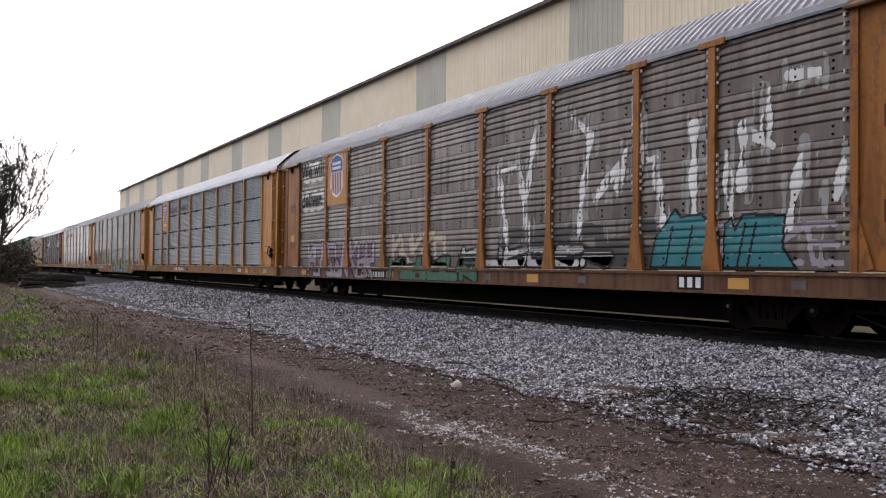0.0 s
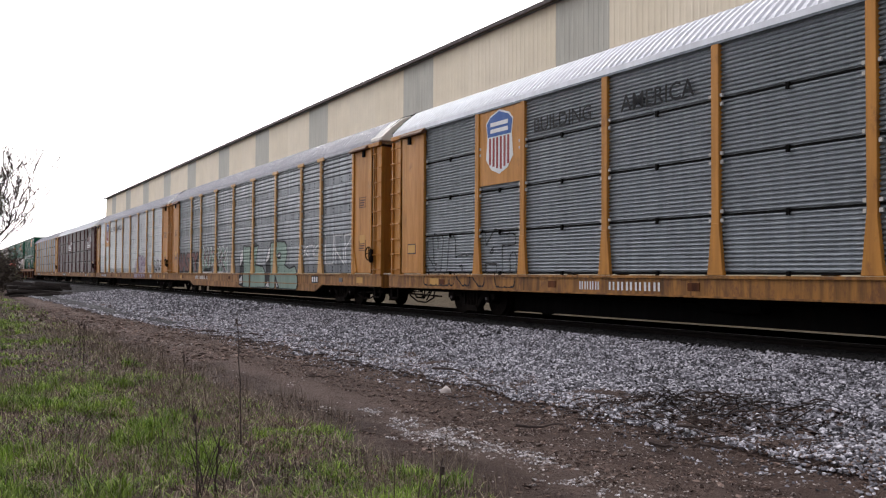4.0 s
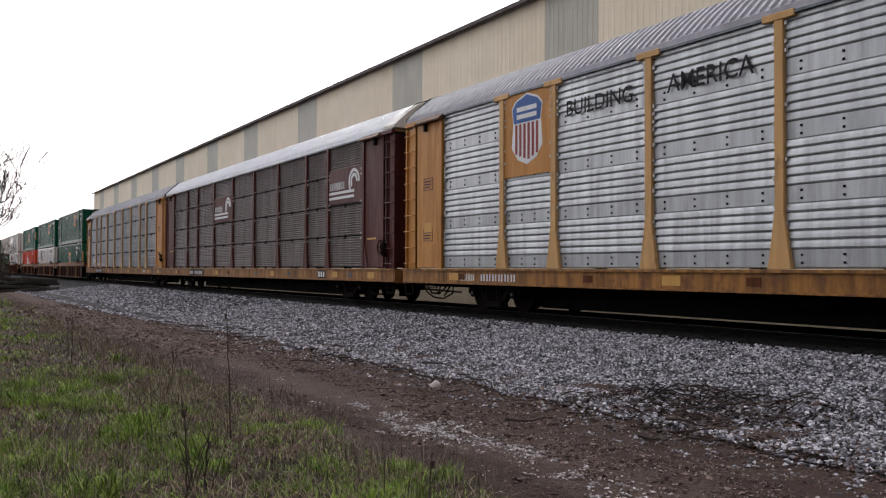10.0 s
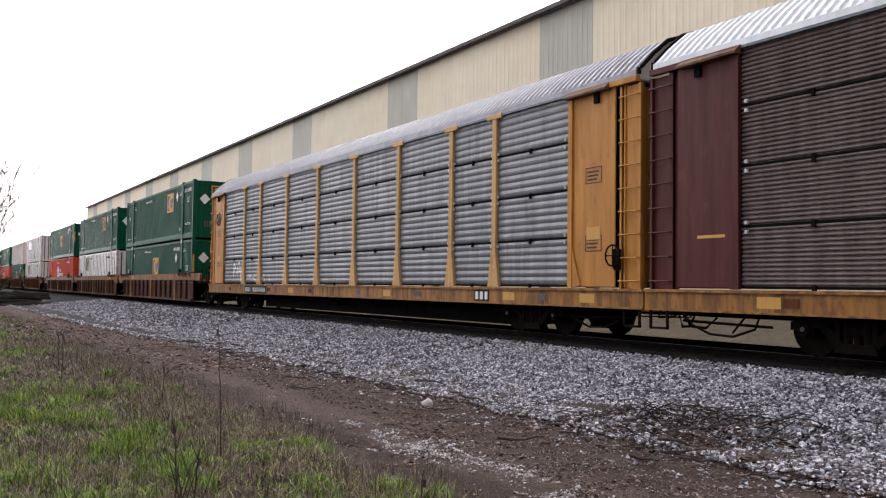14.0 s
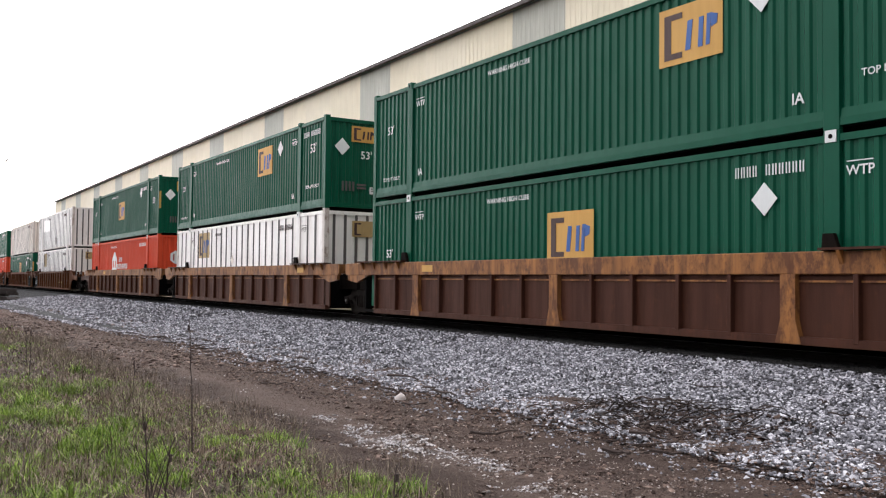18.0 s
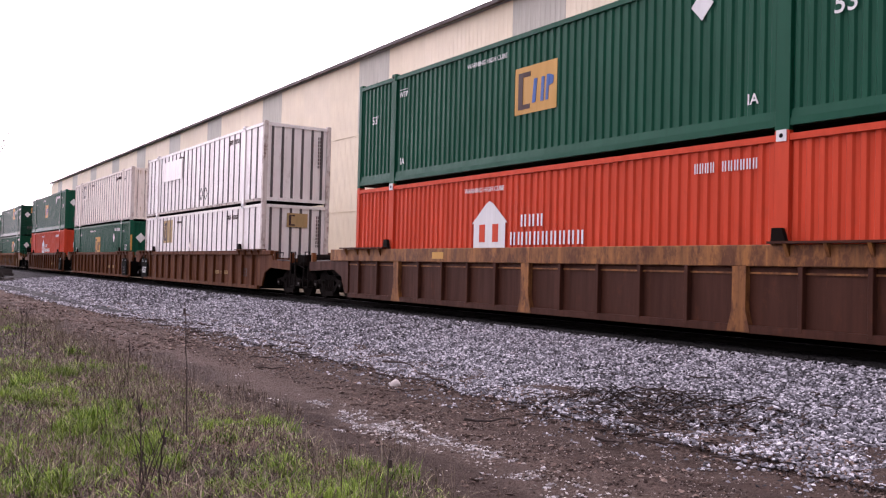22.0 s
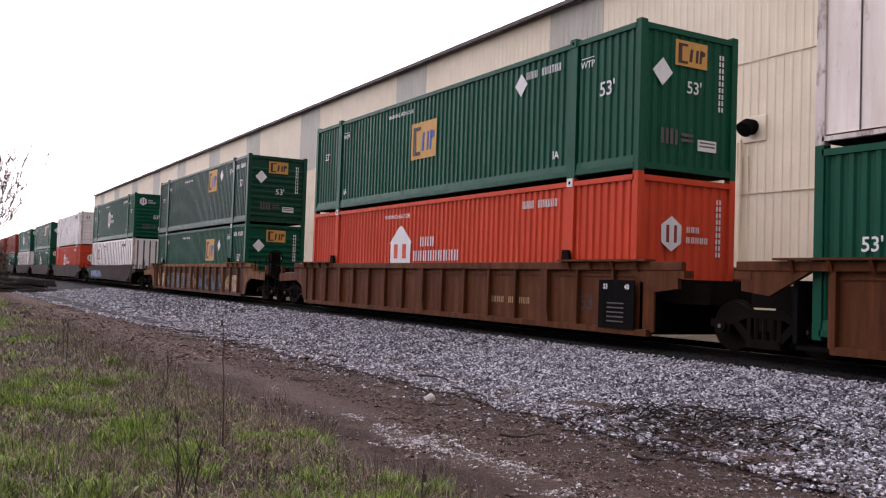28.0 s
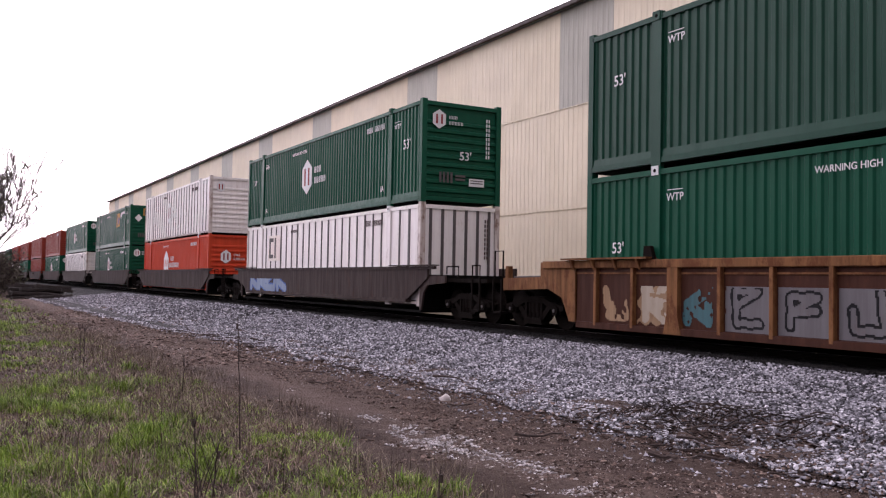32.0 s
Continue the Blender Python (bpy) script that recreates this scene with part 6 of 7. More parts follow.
emblem_plate(a0, -9.03, -7.27, 3.12, 4.90)
emblem_plate(a1, -9.03, -7.27, 3.12, 4.90)
emblem_plate(a3, -9.03, -7.27, 3.05, 4.90)
for zc in (4.46, 3.40):
    spray("clean_patch", a0, "banded", -11.7, -9.3, zc - 0.45, zc + 0.42, lambda x, z: slab(x, z, -11.6, -9.4, zc - 0.36, zc + 0.34) < 0.04 * np.sin(x * 9 + z * 5), "silver", "cleaner silver patch behind the slogan", 0.005)
part("slogan", letters("We will", 0.72, "decal_black", 0.022), None, a0, "lettered We will", side_at(-10.48, PY - 0.012, 4.48))
part("slogan", letters("deliver.", 0.72, "decal_black", 0.022), None, a0, "lettered deliver.", side_at(-10.48, PY - 0.012, 3.42))
for car in (a1, a3):
    part("slogan", letters("BUILDING", 0.45, "decal_black", 0.004), None, car, "lettered BUILDING", side_at(-5.75, PY, 4.26))
    part("slogan", letters("AMERICA", 0.46, "decal_black", 0.004), None, car, "lettered AMERICA", side_at(-2.9, PY, 4.26))
# the red-brown car's emblem: bars, a curl and two lines
for x0, x1 in ((-4.2, -1.55), (9.22, 11.75)):
    part("emblem_field", Shape().box(x0, x1, FACE - 0.045, FACE - 0.035, 3.05, 4.15), M["brown"], a4, "red-brown field")
    bars("word_mark", a4, x0 + 0.08, x0 + 1.3, PY, 3.62, 0.24, 7, "decal_white", "white word bars", 9)
    s = Shape()
    for z in (3.20, 3.36):
        s.box(x0 + 0.02, x1 - 0.55, PY - 0.006, PY, z, z + 0.085)
    for rad in (0.36, 0.21):
        for i in range(14):
            p, q = -1.9 + 3.9 * i / 14, -1.9 + 3.9 * (i + 1) / 14
            c = (x1 - 0.55, 3.68)
            r0, r1 = rad - 0.05, rad + 0.05
            s.prism([(c[0] - r0 * math.cos(p + 1.2), c[1] + r0 * math.sin(p + 1.2)), (c[0] - r1 * math.cos(p + 1.2), c[1] + r1 * math.sin(p + 1.2)), (c[0] - r1 * math.cos(q + 1.2), c[1] + r1 * math.sin(q + 1.2)), (c[0] - r0 * math.cos(q + 1.2), c[1] + r0 * math.sin(q + 1.2))], PY - 0.006, PY)
    part("emblem_mark", s, M["decal_white"], a4, "white curl and lines")
M["decal_tan"] = painted("tan_marking", (0.42, 0.28, 0.12), (0.3, 0.2, 0.1), RUST, 0.35, 0.1)
M["teal"] = painted("teal_spray_paint", (0.01, 0.16, 0.19), (0.03, 0.09, 0.1), RUST, 0.4, 0.1)
M["pale_green"] = painted("pale_green_spray_paint", (0.19, 0.27, 0.22), (0.1, 0.14, 0.12), RUST, 0.4, 0.1)
M["lilac"] = painted("lilac_spray_paint", (0.34, 0.29, 0.36), (0.2, 0.17, 0.2), RUST, 0.4, 0.1)
M["purple"] = painted("purple_spray_line", (0.10, 0.02, 0.08), (0.07, 0.03, 0.06), RUST, 0.3, 0.1)
M["faint_white"] = painted("thin_white_spray", (0.56, 0.55, 0.56), (0.33, 0.32, 0.32), RUST, 0.6, 0.15)
M["bright_white"] = painted("bright_white_spray", (0.75, 0.74, 0.75), (0.4, 0.39, 0.39), RUST, 0.5, 0.1)
M["thin_white"] = painted("thin_grey_white_spray", (0.30, 0.29, 0.29), (0.14, 0.13, 0.125), RUST, 0.7, 0.2)
M["brick_red"] = painted("dull_red_spray", (0.15, 0.055, 0.05), (0.09, 0.04, 0.035), RUST, 0.4, 0.1)
M["worn_black"] = painted("worn_black_spray", (0.02, 0.018, 0.018), (0.05, 0.042, 0.04), RUST, 0.8, 0.3)
M["green_spray"] = painted("green_spray_paint", (0.03, 0.13, 0.075), (0.03, 0.06, 0.04), RUST, 0.4, 0.2)
M["cream_spray"] = painted("cream_spray_letters", (0.42, 0.35, 0.27), (0.22, 0.17, 0.125), RUST, 0.4, 0.2)
def streaky(x, z, seed, share):
    """Wear in upright runs: true where paint still holds."""
    f = np.sin(x * 17 + seed) + 0.8 * np.sin(x * 41 + 2 * seed + 0.4 * np.sin(z * 4)) + 0.6 * np.sin(x * 6 - z * 1.3 + seed) * np.cos(z * 1.9) + 0.5 * np.sin(z * 11 + x * 3)
    return f > share


def inside(poly, x, z):
    """True within an outline of corners."""
    hit = np.zeros(x.shape, bool)
    for (ax, az), (bx_, bz) in zip(poly, poly[1:] + poly[:1]):
        if az != bz:
            hit ^= ((az > z) != (bz > z)) & (x < (bx_ - ax) * (z - az) / (bz - az) + ax)
    return hit


def along(lines, x, z):
    """How far a place is from a set of strokes."""
    best = np.full(x.shape, 9.0)
    for ax, az, bx_, bz in lines:
        dx, dz = bx_ - ax, bz - az
        u = np.clip(((x - ax) * dx + (z - az) * dz) / (dx * dx + dz * dz + 1e-9), 0, 1)
        best = np.minimum(best, np.hypot(x - ax - u * dx, z - az - u * dz))
    return best


def ring_of(poly):
    return [(*p, *q) for p, q in zip(poly, poly[1:] + poly[:1])]


# first car: tall worn white letters, a teal piece, smaller pieces towards the rear
WHITE_STROKES = (
    ((2.2, 3.4, 2.63, 1.45), (3.06, 3.5, 3.54, 1.5), (2.2, 3.3, 3.06, 3.4), (3.76, 4.1, 3.35, 2.5)),
    ((5.74, 3.76, 5.32, 1.8), (5.9, 2.4, 6.84, 3.28), (6.84, 3.3, 6.6, 2.6), (5.1, 4.2, 5.6, 3.9)),
    ((7.34, 3.06, 7.7, 3.1), (7.64, 3.1, 7.95, 1.7), (7.2, 4.1, 7.3, 3.1), (8.66, 3.6, 8.67, 2.0)),
    ((9.43, 3.0, 9.53, 1.85), (9.8, 3.4, 9.75, 2.4), (10.0, 3.2, 10.4, 3.0), (10.98, 2.8, 10.69, 1.75), (10.7, 4.05, 11.25, 4.0), (11.56, 2.1, 11.75, 2.6), (10.3, 3.9, 10.26, 3.2)),
)
for seed, lines in enumerate(WHITE_STROKES):
    xa, xb = min(min(q[0], q[2]) for q in lines) - 0.4, min(11.8, max(max(q[0], q[2]) for q in lines) + 0.4)
    spray("graffiti_fill", a0, "banded", xa, xb, 1.2, 4.6, lambda x, z: (along(lines, x, z) < 0.24 + 0.1 * np.sin(x * 9 + z * 3)) & streaky(x, z, seed, 0.1), "thin_white", "thin worn white paint", 0.006, 0.017)
    spray("graffiti_fill", a0, "banded", xa, xb, 1.2, 4.6, lambda x, z: (along(lines, x, z) < 0.09 + 0.04 * np.sin(z * 7 + seed)) & streaky(x, z, seed + 3, -0.75), "bright_white", "worn white dripping letters", 0.009, 0.017)
rg = random.Random(12)
for i in range(12):
    xx, za = 0.6 + 10.8 * i / 11 + rg.uniform(-0.25, 0.25), rg.uniform(1.06, 1.6)
    zb, ww = za + rg.uniform(0.4, 1.2), rg.uniform(0.02, 0.06)
    spray("graffiti_fill", a0, "banded", xx - 0.3, xx + 0.3, za, zb, lambda x, z: (np.abs(x - xx - 0.04 * np.sin(z * 5 + xx)) < ww * (0.4 + 0.6 * np.sin(z * 3.1 + xx * 4) ** 2)) & streaky(x, z, i, 0.0), "thin_white", "white paint run", 0.008, 0.017)
TEAL = ([(7.55, 1.06), (7.7, 1.6), (8.05, 1.95), (8.2, 2.12), (8.35, 1.97), (8.85, 2.0), (9.25, 1.7), (9.3, 1.06)], [(9.36, 1.06), (9.4, 1.8), (9.55, 1.9), (9.62, 1.7), (9.8, 1.95), (10.65, 1.9), (10.6, 1.4), (10.85, 1.06)])
for shape in TEAL:
    spray("graffiti_fill", a0, "banded", 7.4, 11.0, 1.05, 2.2, lambda x, z: inside(shape, x, z), "teal", "teal graffiti letter", 0.010)
    spray("graffiti_outline", a0, "banded", 7.4, 11.0, 1.05, 2.2, lambda x, z: along(ring_of(shape) + [(q[0] + 0.25, 1.06, q[0] + 0.45, 1.8) for q in shape[1:5:2]], x, z) < 0.022, "decal_black", "dark outline of the teal letters", 0.013)
tag_letters(a0, "banded", 5, 2.1, 8.0, 1.08, 1.95, 6, 0.15, "worn_black", None, "worn black graffiti letters")
tag_letters(a0, "banded", 8, 8.6, 11.7, 1.1, 1.75, 5, 0.05, "lilac", None, "thin pink scrawl")
tag_letters(a0, "banded", 6, 0.3, 6.6, 1.05, 1.55, 6, 0.10, "faint_white", "decal_black", "white graffiti scrawl", 0.03)
tag_letters(a0, "banded", 16, -4.0, 1.4, 0.66, 1.35, 6, 0.13, "green_spray", "decal_black", "green graffiti letters", 0.025)
tag_letters(a0, "banded", 17, -3.8, -0.3, 1.0, 1.95, 5, 0.085, "cream_spray", None, "cream graffiti letters over green")
tag_letters(a0, "banded", 18, -11.0, -4.9, 0.66, 1.85, 9, 0.11, "lilac", "decal_black", "lilac graffiti letters", 0.02)
tag_letters(a0, "banded", 19, -10.6, -5.2, 0.8, 1.75, 12, 0.03, "purple", None, "dark strokes over the lilac letters")
# third car: a large pale green piece over panels and sill
SLABS = (
    [(0.04, 2.18), (1.0, 2.14), (1.05, 0.42), (0.2, 0.42)],
    [(1.28, 2.1), (2.13, 2.16), (1.75, 1.38), (2.72, 1.28), (3.28, 0.88), (3.34, 0.45), (1.2, 0.42), (1.25, 1.3)],
    [(3.7, 2.2), (4.25, 2.25), (5.3, 2.22), (5.58, 2.08), (5.66, 1.8), (5.55, 1.5), (5.4, 1.32), (5.9, 1.2), (6.5, 1.28), (6.88, 0.9), (6.92, 0.6), (6.75, 0.42), (4.9, 0.42), (4.4, 0.95), (4.35, 0.42), (3.72, 0.42)],
)
EYE_HOLE = [(4.52, 1.74), (4.7, 1.84), (4.98, 1.80), (4.92, 1.55), (4.58, 1.55)]
SIDES = ([(0.04, 2.18), (-0.5, 1.65), (-0.45, 0.5), (0.2, 0.42)], [(3.7, 2.2), (3.1, 1.6), (3.15, 0.45), (3.72, 0.42)], [(1.0, 2.14), (1.28, 2.1), (1.25, 1.5), (1.04, 1.6)], [(4.4, 0.95), (4.9, 0.42), (4.6, 0.42), (4.42, 0.6)], EYE_HOLE)
GLINTS = ([(-0.4, 1.7), (0.0, 2.08), (0.02, 1.62), (-0.38, 1.32)], [(-0.36, 0.75), (0.02, 0.9), (0.08, 0.62), (-0.3, 0.55)], [(3.2, 1.62), (3.65, 2.1), (3.6, 1.62), (3.2, 1.42)], [(3.25, 0.5), (3.6, 0.72), (3.68, 0.47)], [(4.5, 0.75), (4.75, 0.5), (4.62, 0.47)], [(4.58, 1.74), (4.9, 1.77), (4.86, 1.66), (4.6, 1.66)])
BOX = (a2, "banded", -0.7, 7.05, 0.41, 2.4)
for shape in SLABS:
    spray("graffiti_fill", *BOX, lambda x, z: inside(shape, x, z) & ~inside(EYE_HOLE, x, z), "pale_green", "pale green slab letter", 0.008)
    spray("graffiti_outline", *BOX, lambda x, z: along(ring_of(shape), x, z) < 0.03, "decal_black", "black outline of a slab letter", 0.012)
for shape in SIDES:
    spray("graffiti_fill", *BOX, lambda x, z: inside(shape, x, z), "decal_black", "black side of a slab letter", 0.010)
for shape in GLINTS:
    spray("graffiti_fill", *BOX, lambda x, z: inside(shape, x, z), "faint_white", "white highlight of a slab letter", 0.014)
tag_letters(a2, "banded", 33, -6.9, -2.3, 1.05, 2.25, 6, 0.13, "pale_green", "faint_white", "green graffiti letters with white outlines", 0.028)
tag_letters(a2, "banded", 38, -6.6, -2.6, 1.1, 2.1, 6, 0.07, "brick_red", "decal_black", "dull red strokes over the green letters", 0.018)
tag_letters(a2, "banded", 35, 9.4, 12.0, 1.3, 2.3, 3, 0.03, "faint_white", None, "thin white scrawl")
tag_letters(a2, "banded", 36, 6.9, 8.9, 1.6, 2.0, 4, 0.025, "faint_white", None, "thin white scrawl")
part("graffiti_word", letters("NASTY", 1.22, "decal_black", 0.10), None, a2, "graffiti word NASTY, dark outline", side_at(-9.97, PY, 1.52) @ Matrix.Diagonal((1.2, 1, 1, 1)))
part("graffiti_word", letters("NASTY", 1.22, "brick_red", 0.045), None, a2, "graffiti word NASTY, dull red", side_at(-9.97, PY - 0.006, 1.52) @ Matrix.Diagonal((1.2, 1, 1, 1)))
# fourth car: a lilac piece with purple lines
tag_letters(a3, "banded", 41, 3.1, 6.9, 0.66, 2.05, 4, 0.17, "lilac", "purple", "lilac graffiti letters with purple outlines", 0.035)
tag_letters(a3, "banded", 43, 9.4, 11.6, 1.15, 1.75, 5, 0.035, "decal_black", None, "thin black scrawl")
doodle = [(-11.05 + 0.36 * math.cos(k * 0.7), 1.55 + 0.36 * math.sin(k * 0.7), -11.05 + 0.36 * math.cos(k * 0.7 + 0.7), 1.55 + 0.36 * math.sin(k * 0.7 + 0.7)) for k in range(9)] + [(-11.25, 1.6, -10.85, 1.45), (-11.1, 1.8, -11.0, 1.3)]
spray("graffiti_outline", a5, "waved", -11.5, -10.6, 1.1, 2.0, lambda x, z: along(doodle, x, z) < 0.025, "thin_white", "round grey-white doodle", 0.008)
TAG = [(-10.55, 1.35, -10.5, 1.85), (-10.5, 1.85, -10.25, 1.7), (-10.25, 1.7, -10.55, 1.4), (-10.15, 1.45, -10.0, 1.7), (-10.0, 1.7, -9.9, 1.5), (-9.9, 1.5, -10.15, 1.45), (-9.8, 1.8, -9.78, 1.45), (-9.78, 1.45, -9.6, 1.7), (-9.6, 1.7, -9.55, 1.15), (-9.55, 1.15, -9.3, 1.1), (-9.5, 1.5, -9.32, 1.75), (-9.9, 1.85, -9.7, 1.9)]
spray("graffiti_fill", a5, "waved", -10.7, -9.2, 1.05, 2.05, lambda x, z: along(TAG, x, z) < 0.045, "bright_white", "white graffiti letters", 0.008)
tag_letters(a5, "waved", 52, -8.9, -6.0, 1.1, 1.4, 4, 0.03, "faint_white", None, "thin white scrawl")
tag_letters(a1, "louvred", 57, -12.0, -7.4, 0.72, 2.05, 6, 0.13, None, "decal_black", "thin black outlined scrawl", 0.016)
for car, x in ((a0, -6.6), (a1, -5.2), (a2, -8.2), (a3, -11.0), (a4, -8.6), (a5, -8.9)):
    number_board(car, x, x + 2.6, car in (a0, a4, a5))

x = -12.72
em = part("herald", Shape().ring((x, -1.446, 3.82), (0, 1, 0), 0.27, 0.035, 18), M["decal_dark"], a5, "faded round herald with a slanting bar")
part("herald_bar", Shape().prism([(x - 0.42, 3.62), (x - 0.42, 3.78), (x + 0.42, 4.02), (x + 0.42, 3.86)], -1.49, -1.483), M["decal_dark"], em)
part("herald_field", Shape().disc((x, -1.443, 3.82), (0, 1, 0), 0.25, 0.004, 18), M["decal_red"], em)
EMP = "dark green corrugated container with gold square emblem"
GREEN2 = "dark green corrugated container with white hexagon mark"
WHITE = "white container with dark upright ribs"
RED = "orange-red corrugated container with white house-shaped mark"
well_car(-179.57, "well car with faded orange top chord and dark brown ribbed sides", "orange", "dark_well", tail=False, rib_key="dark_well", lead_wheel=True, seed=1)
container(-179.57, 0, "pressed", "green", "square", label=EMP, seed=1, logo=(7.8, 1.6))
container(-179.57, 1, "pressed", "green", "square", label=EMP, seed=2, logo=(4.7, 2.05))
well_car(-198.9, "well car with faded orange top chord and dark brown ribbed sides", "orange", "dark_well", lead=False, tail=False, rib_key="dark_well", seed=2)
container(-198.9, 0, "posts", "white", "tan", label=WHITE, seed=3)
container(-198.9, 1, "pressed", "green", "square", label=EMP, seed=4, logo=(5.2, 2.0))
well_car(-218.45, "well car with faded orange top chord and dark brown ribbed sides", "orange", "dark_well", lead=False, rib_key="dark_well", seed=3)
container(-218.45, 0, "pressed", "red", "house", label=RED, seed=5)
container(-218.45, 1, "pressed", "green", "square", label=EMP, seed=6, logo=(8.1, 1.6))
w4 = well_car(-242.0, "rusty brown well car with ribbed sides", "brown_well", "brown_well", tail=False, seed=4)
container(-242.0, 0, "posts", "white", "tan", label=WHITE, seed=7)
container(-242.0, 1, "posts", "white", "faint", label=WHITE, seed=8)
w5 = well_car(-261.5, "rusty brown well car with ribbed sides", "brown_well", "brown_well", lead=False, tail=False, seed=5)
container(-261.5, 0, "pressed", "green", "square", label=EMP, seed=9, logo=(8.3, 1.6))
container(-261.5, 1, "thin", "white_worn", "faint", label="stained cream container with thin upright seams", seed=10)
w6 = well_car(-281.5, "rusty brown well car with ribbed sides", "brown_well", "brown_well", lead=False, seed=6)
container(-281.5, 0, "pressed", "red", "house", label=RED, seed=11)
container(-281.5, 1, "pressed", "green", "square", label=EMP, seed=12, logo=(8.5, 1.6))
w7 = well_car(-305.17, "orange well car with graffiti between its ribs", "tan_well", "dark_well", rib_key="tan_well", seed=7, lead_wheel=True)
container(-305.17, 0, "pressed", "green", "square", "level", label=EMP, seed=13, logo=(5.4, 1.82))
container(-305.17, 1, "pressed", "green_dull", "square", "level", label=EMP, seed=14, logo=(5.4, 2.15))
w8 = well_car(-328.65, "low smooth-sided dark grey-brown well car", "grey_well", "grey_well", "smooth", seed=8)
container(-328.65, 0, "posts", "white", "faint", label=WHITE, seed=15)
container(-328.65, 1, "pressed", "green", "hexagon", "level", label=GREEN2, seed=16)
rows = [("red", "pressed", "house", "white", "posts", "hexagon"), ("green", "pressed", "hexagon", "green", "pressed", "square"), ("white", "posts", "", "green", "pressed", "hexagon"), ("green", "pressed", "hexagon", "red", "pressed", ""), ("red", "pressed", "", "red", "pressed", ""), ("green", "pressed", "", "red", "pressed", ""), ("white", "posts", "", "red", "pressed", ""), ("red", "pressed", "", "green", "pressed", ""), ("green", "pressed", "", "white", "posts", ""), ("green", "pressed", "", "green", "pressed", ""), ("red", "pressed", "", "green", "pressed", "")]
NAMES = {"red": "orange-red corrugated container with level end ribs", "green": "dark green corrugated container with level end ribs", "white": WHITE}
for i, (k0, s0, m0, k1, s1, m1) in enumerate(rows):
    f = -351.3 - 21.7 * i
    well_car(f, "low smooth-sided dark grey-brown well car", "grey_well", "grey_well", "smooth", seed=20 + i)
    # distance haze as colour: reds far back take the duller copy
    dull = {"red": "red_hazed"} if i > 2 else {}
    container(f, 0, s0, dull.get(k0, k0), m0, "level", "red corrugated container dulled for haze, with level end ribs" if k0 in dull else NAMES[k0], 40 + i, i > 3)
    container(f, 1, s1, dull.get(k1, k1), m1, "level", "red corrugated container dulled for haze, with level end ribs" if k1 in dull else NAMES[k1], 60 + i, i > 3)

hb = part("hand_brake", Shape().box(-9.02, -8.86, -0.5, -0.2, 1.1, 1.8), M["iron"], w6, "hand-brake housing")
wheel = Shape().ring((-9.06, -0.42, 1.68), (1, 0.35, 0), 0.27, 0.022, 18)
for i in range(4):
    d = Vector((-0.35, 1, 0)).normalized() * math.cos(0.785 * i) * 0.27 + Vector((0, 0, 0.27)) * math.sin(0.785 * i)
    wheel.tube([Vector((-9.06, -0.42, 1.68)) - d, Vector((-9.06, -0.42, 1.68)) + d], 0.014, 0.014, 5)
part("hand_wheel", wheel, M["iron"], hb, "spoked hand-brake wheel")

# black capacity panels on the brown well cars
for car_, xs_, word in ((w4, -7.4, "125T"), (w5, 7.75, ""), (w6, 7.75, "")):
    plate = part("capacity_panel", Shape().box(xs_ - 0.5, xs_ + 0.5, -1.475, -1.46, 0.24, 1.15), M["black"], car_, "black panel with white marks")
    if word:
        part("capacity_mark", letters(word, 0.38, "decal_white", 0.012), None, plate, "lettered 125T", side_at(xs_, -1.482, 0.58))
    for dx in (-0.3, 0.3):
        part("length_mark", letters("53" if dx < 0 else "48", 0.13, "decal_white", 0.004), None, plate, "", side_at(xs_ + dx, -1.482, 1.02))
    if not word:
        for k in range(5):
            part("mark_bar", Shape().box(xs_ - 0.25, xs_ + 0.22, -1.482, -1.477, 0.36 + 0.085 * k, 0.385 + 0.085 * k), M["rib_grey"], plate)
for car_ in (w4, w5, w6):
    bars("road_mark", car_, 3.25, 3.85, -1.36, 0.66, 0.14, 4, "decal_tan", "faded road marks", 3)
    bars("road_mark", car_, 4.0, 4.85, -1.36, 0.66, 0.14, 6, "decal_tan", "faded road marks", 4)
    part("length_number", letters("53", 0.42, "decal_dark", 0.012), None, car_, "dark painted 53", side_at(6.75, -1.366, 0.68))

# graffiti between the ribs of the orange well car
GROUND = ("tan_spray", "", "", "", "", "", "", "ash", "ash", "ash", "ash", "", "tan_spray", "")
LETTERS = ("cream_spray", "tan_spray", "dull_blue", "dull_blue", "dull_teal", "dull_blue", "tan_spray", "decal_black", "decal_black", "decal_black", "decal_black", "dull_teal", "cream_spray", "tan_spray")
M["dull_blue"] = painted("dull_blue_spray_paint", (0.04, 0.10, 0.17), (0.05, 0.05, 0.055), RUST, 0.5, 0.4)
M["dull_teal"] = painted("dull_teal_spray_paint", (0.03, 0.12, 0.14), (0.05, 0.05, 0.045), RUST, 0.5, 0.4)
M["ash"] = painted("grey_spray_paint", (0.145, 0.135, 0.145), (0.07, 0.06, 0.06), RUST, 0.5, 0.2)
M["tan_spray"] = painted("cream_spray_paint", (0.34, 0.21, 0.11), (0.14, 0.08, 0.045), RUST, 0.6, 0.6)
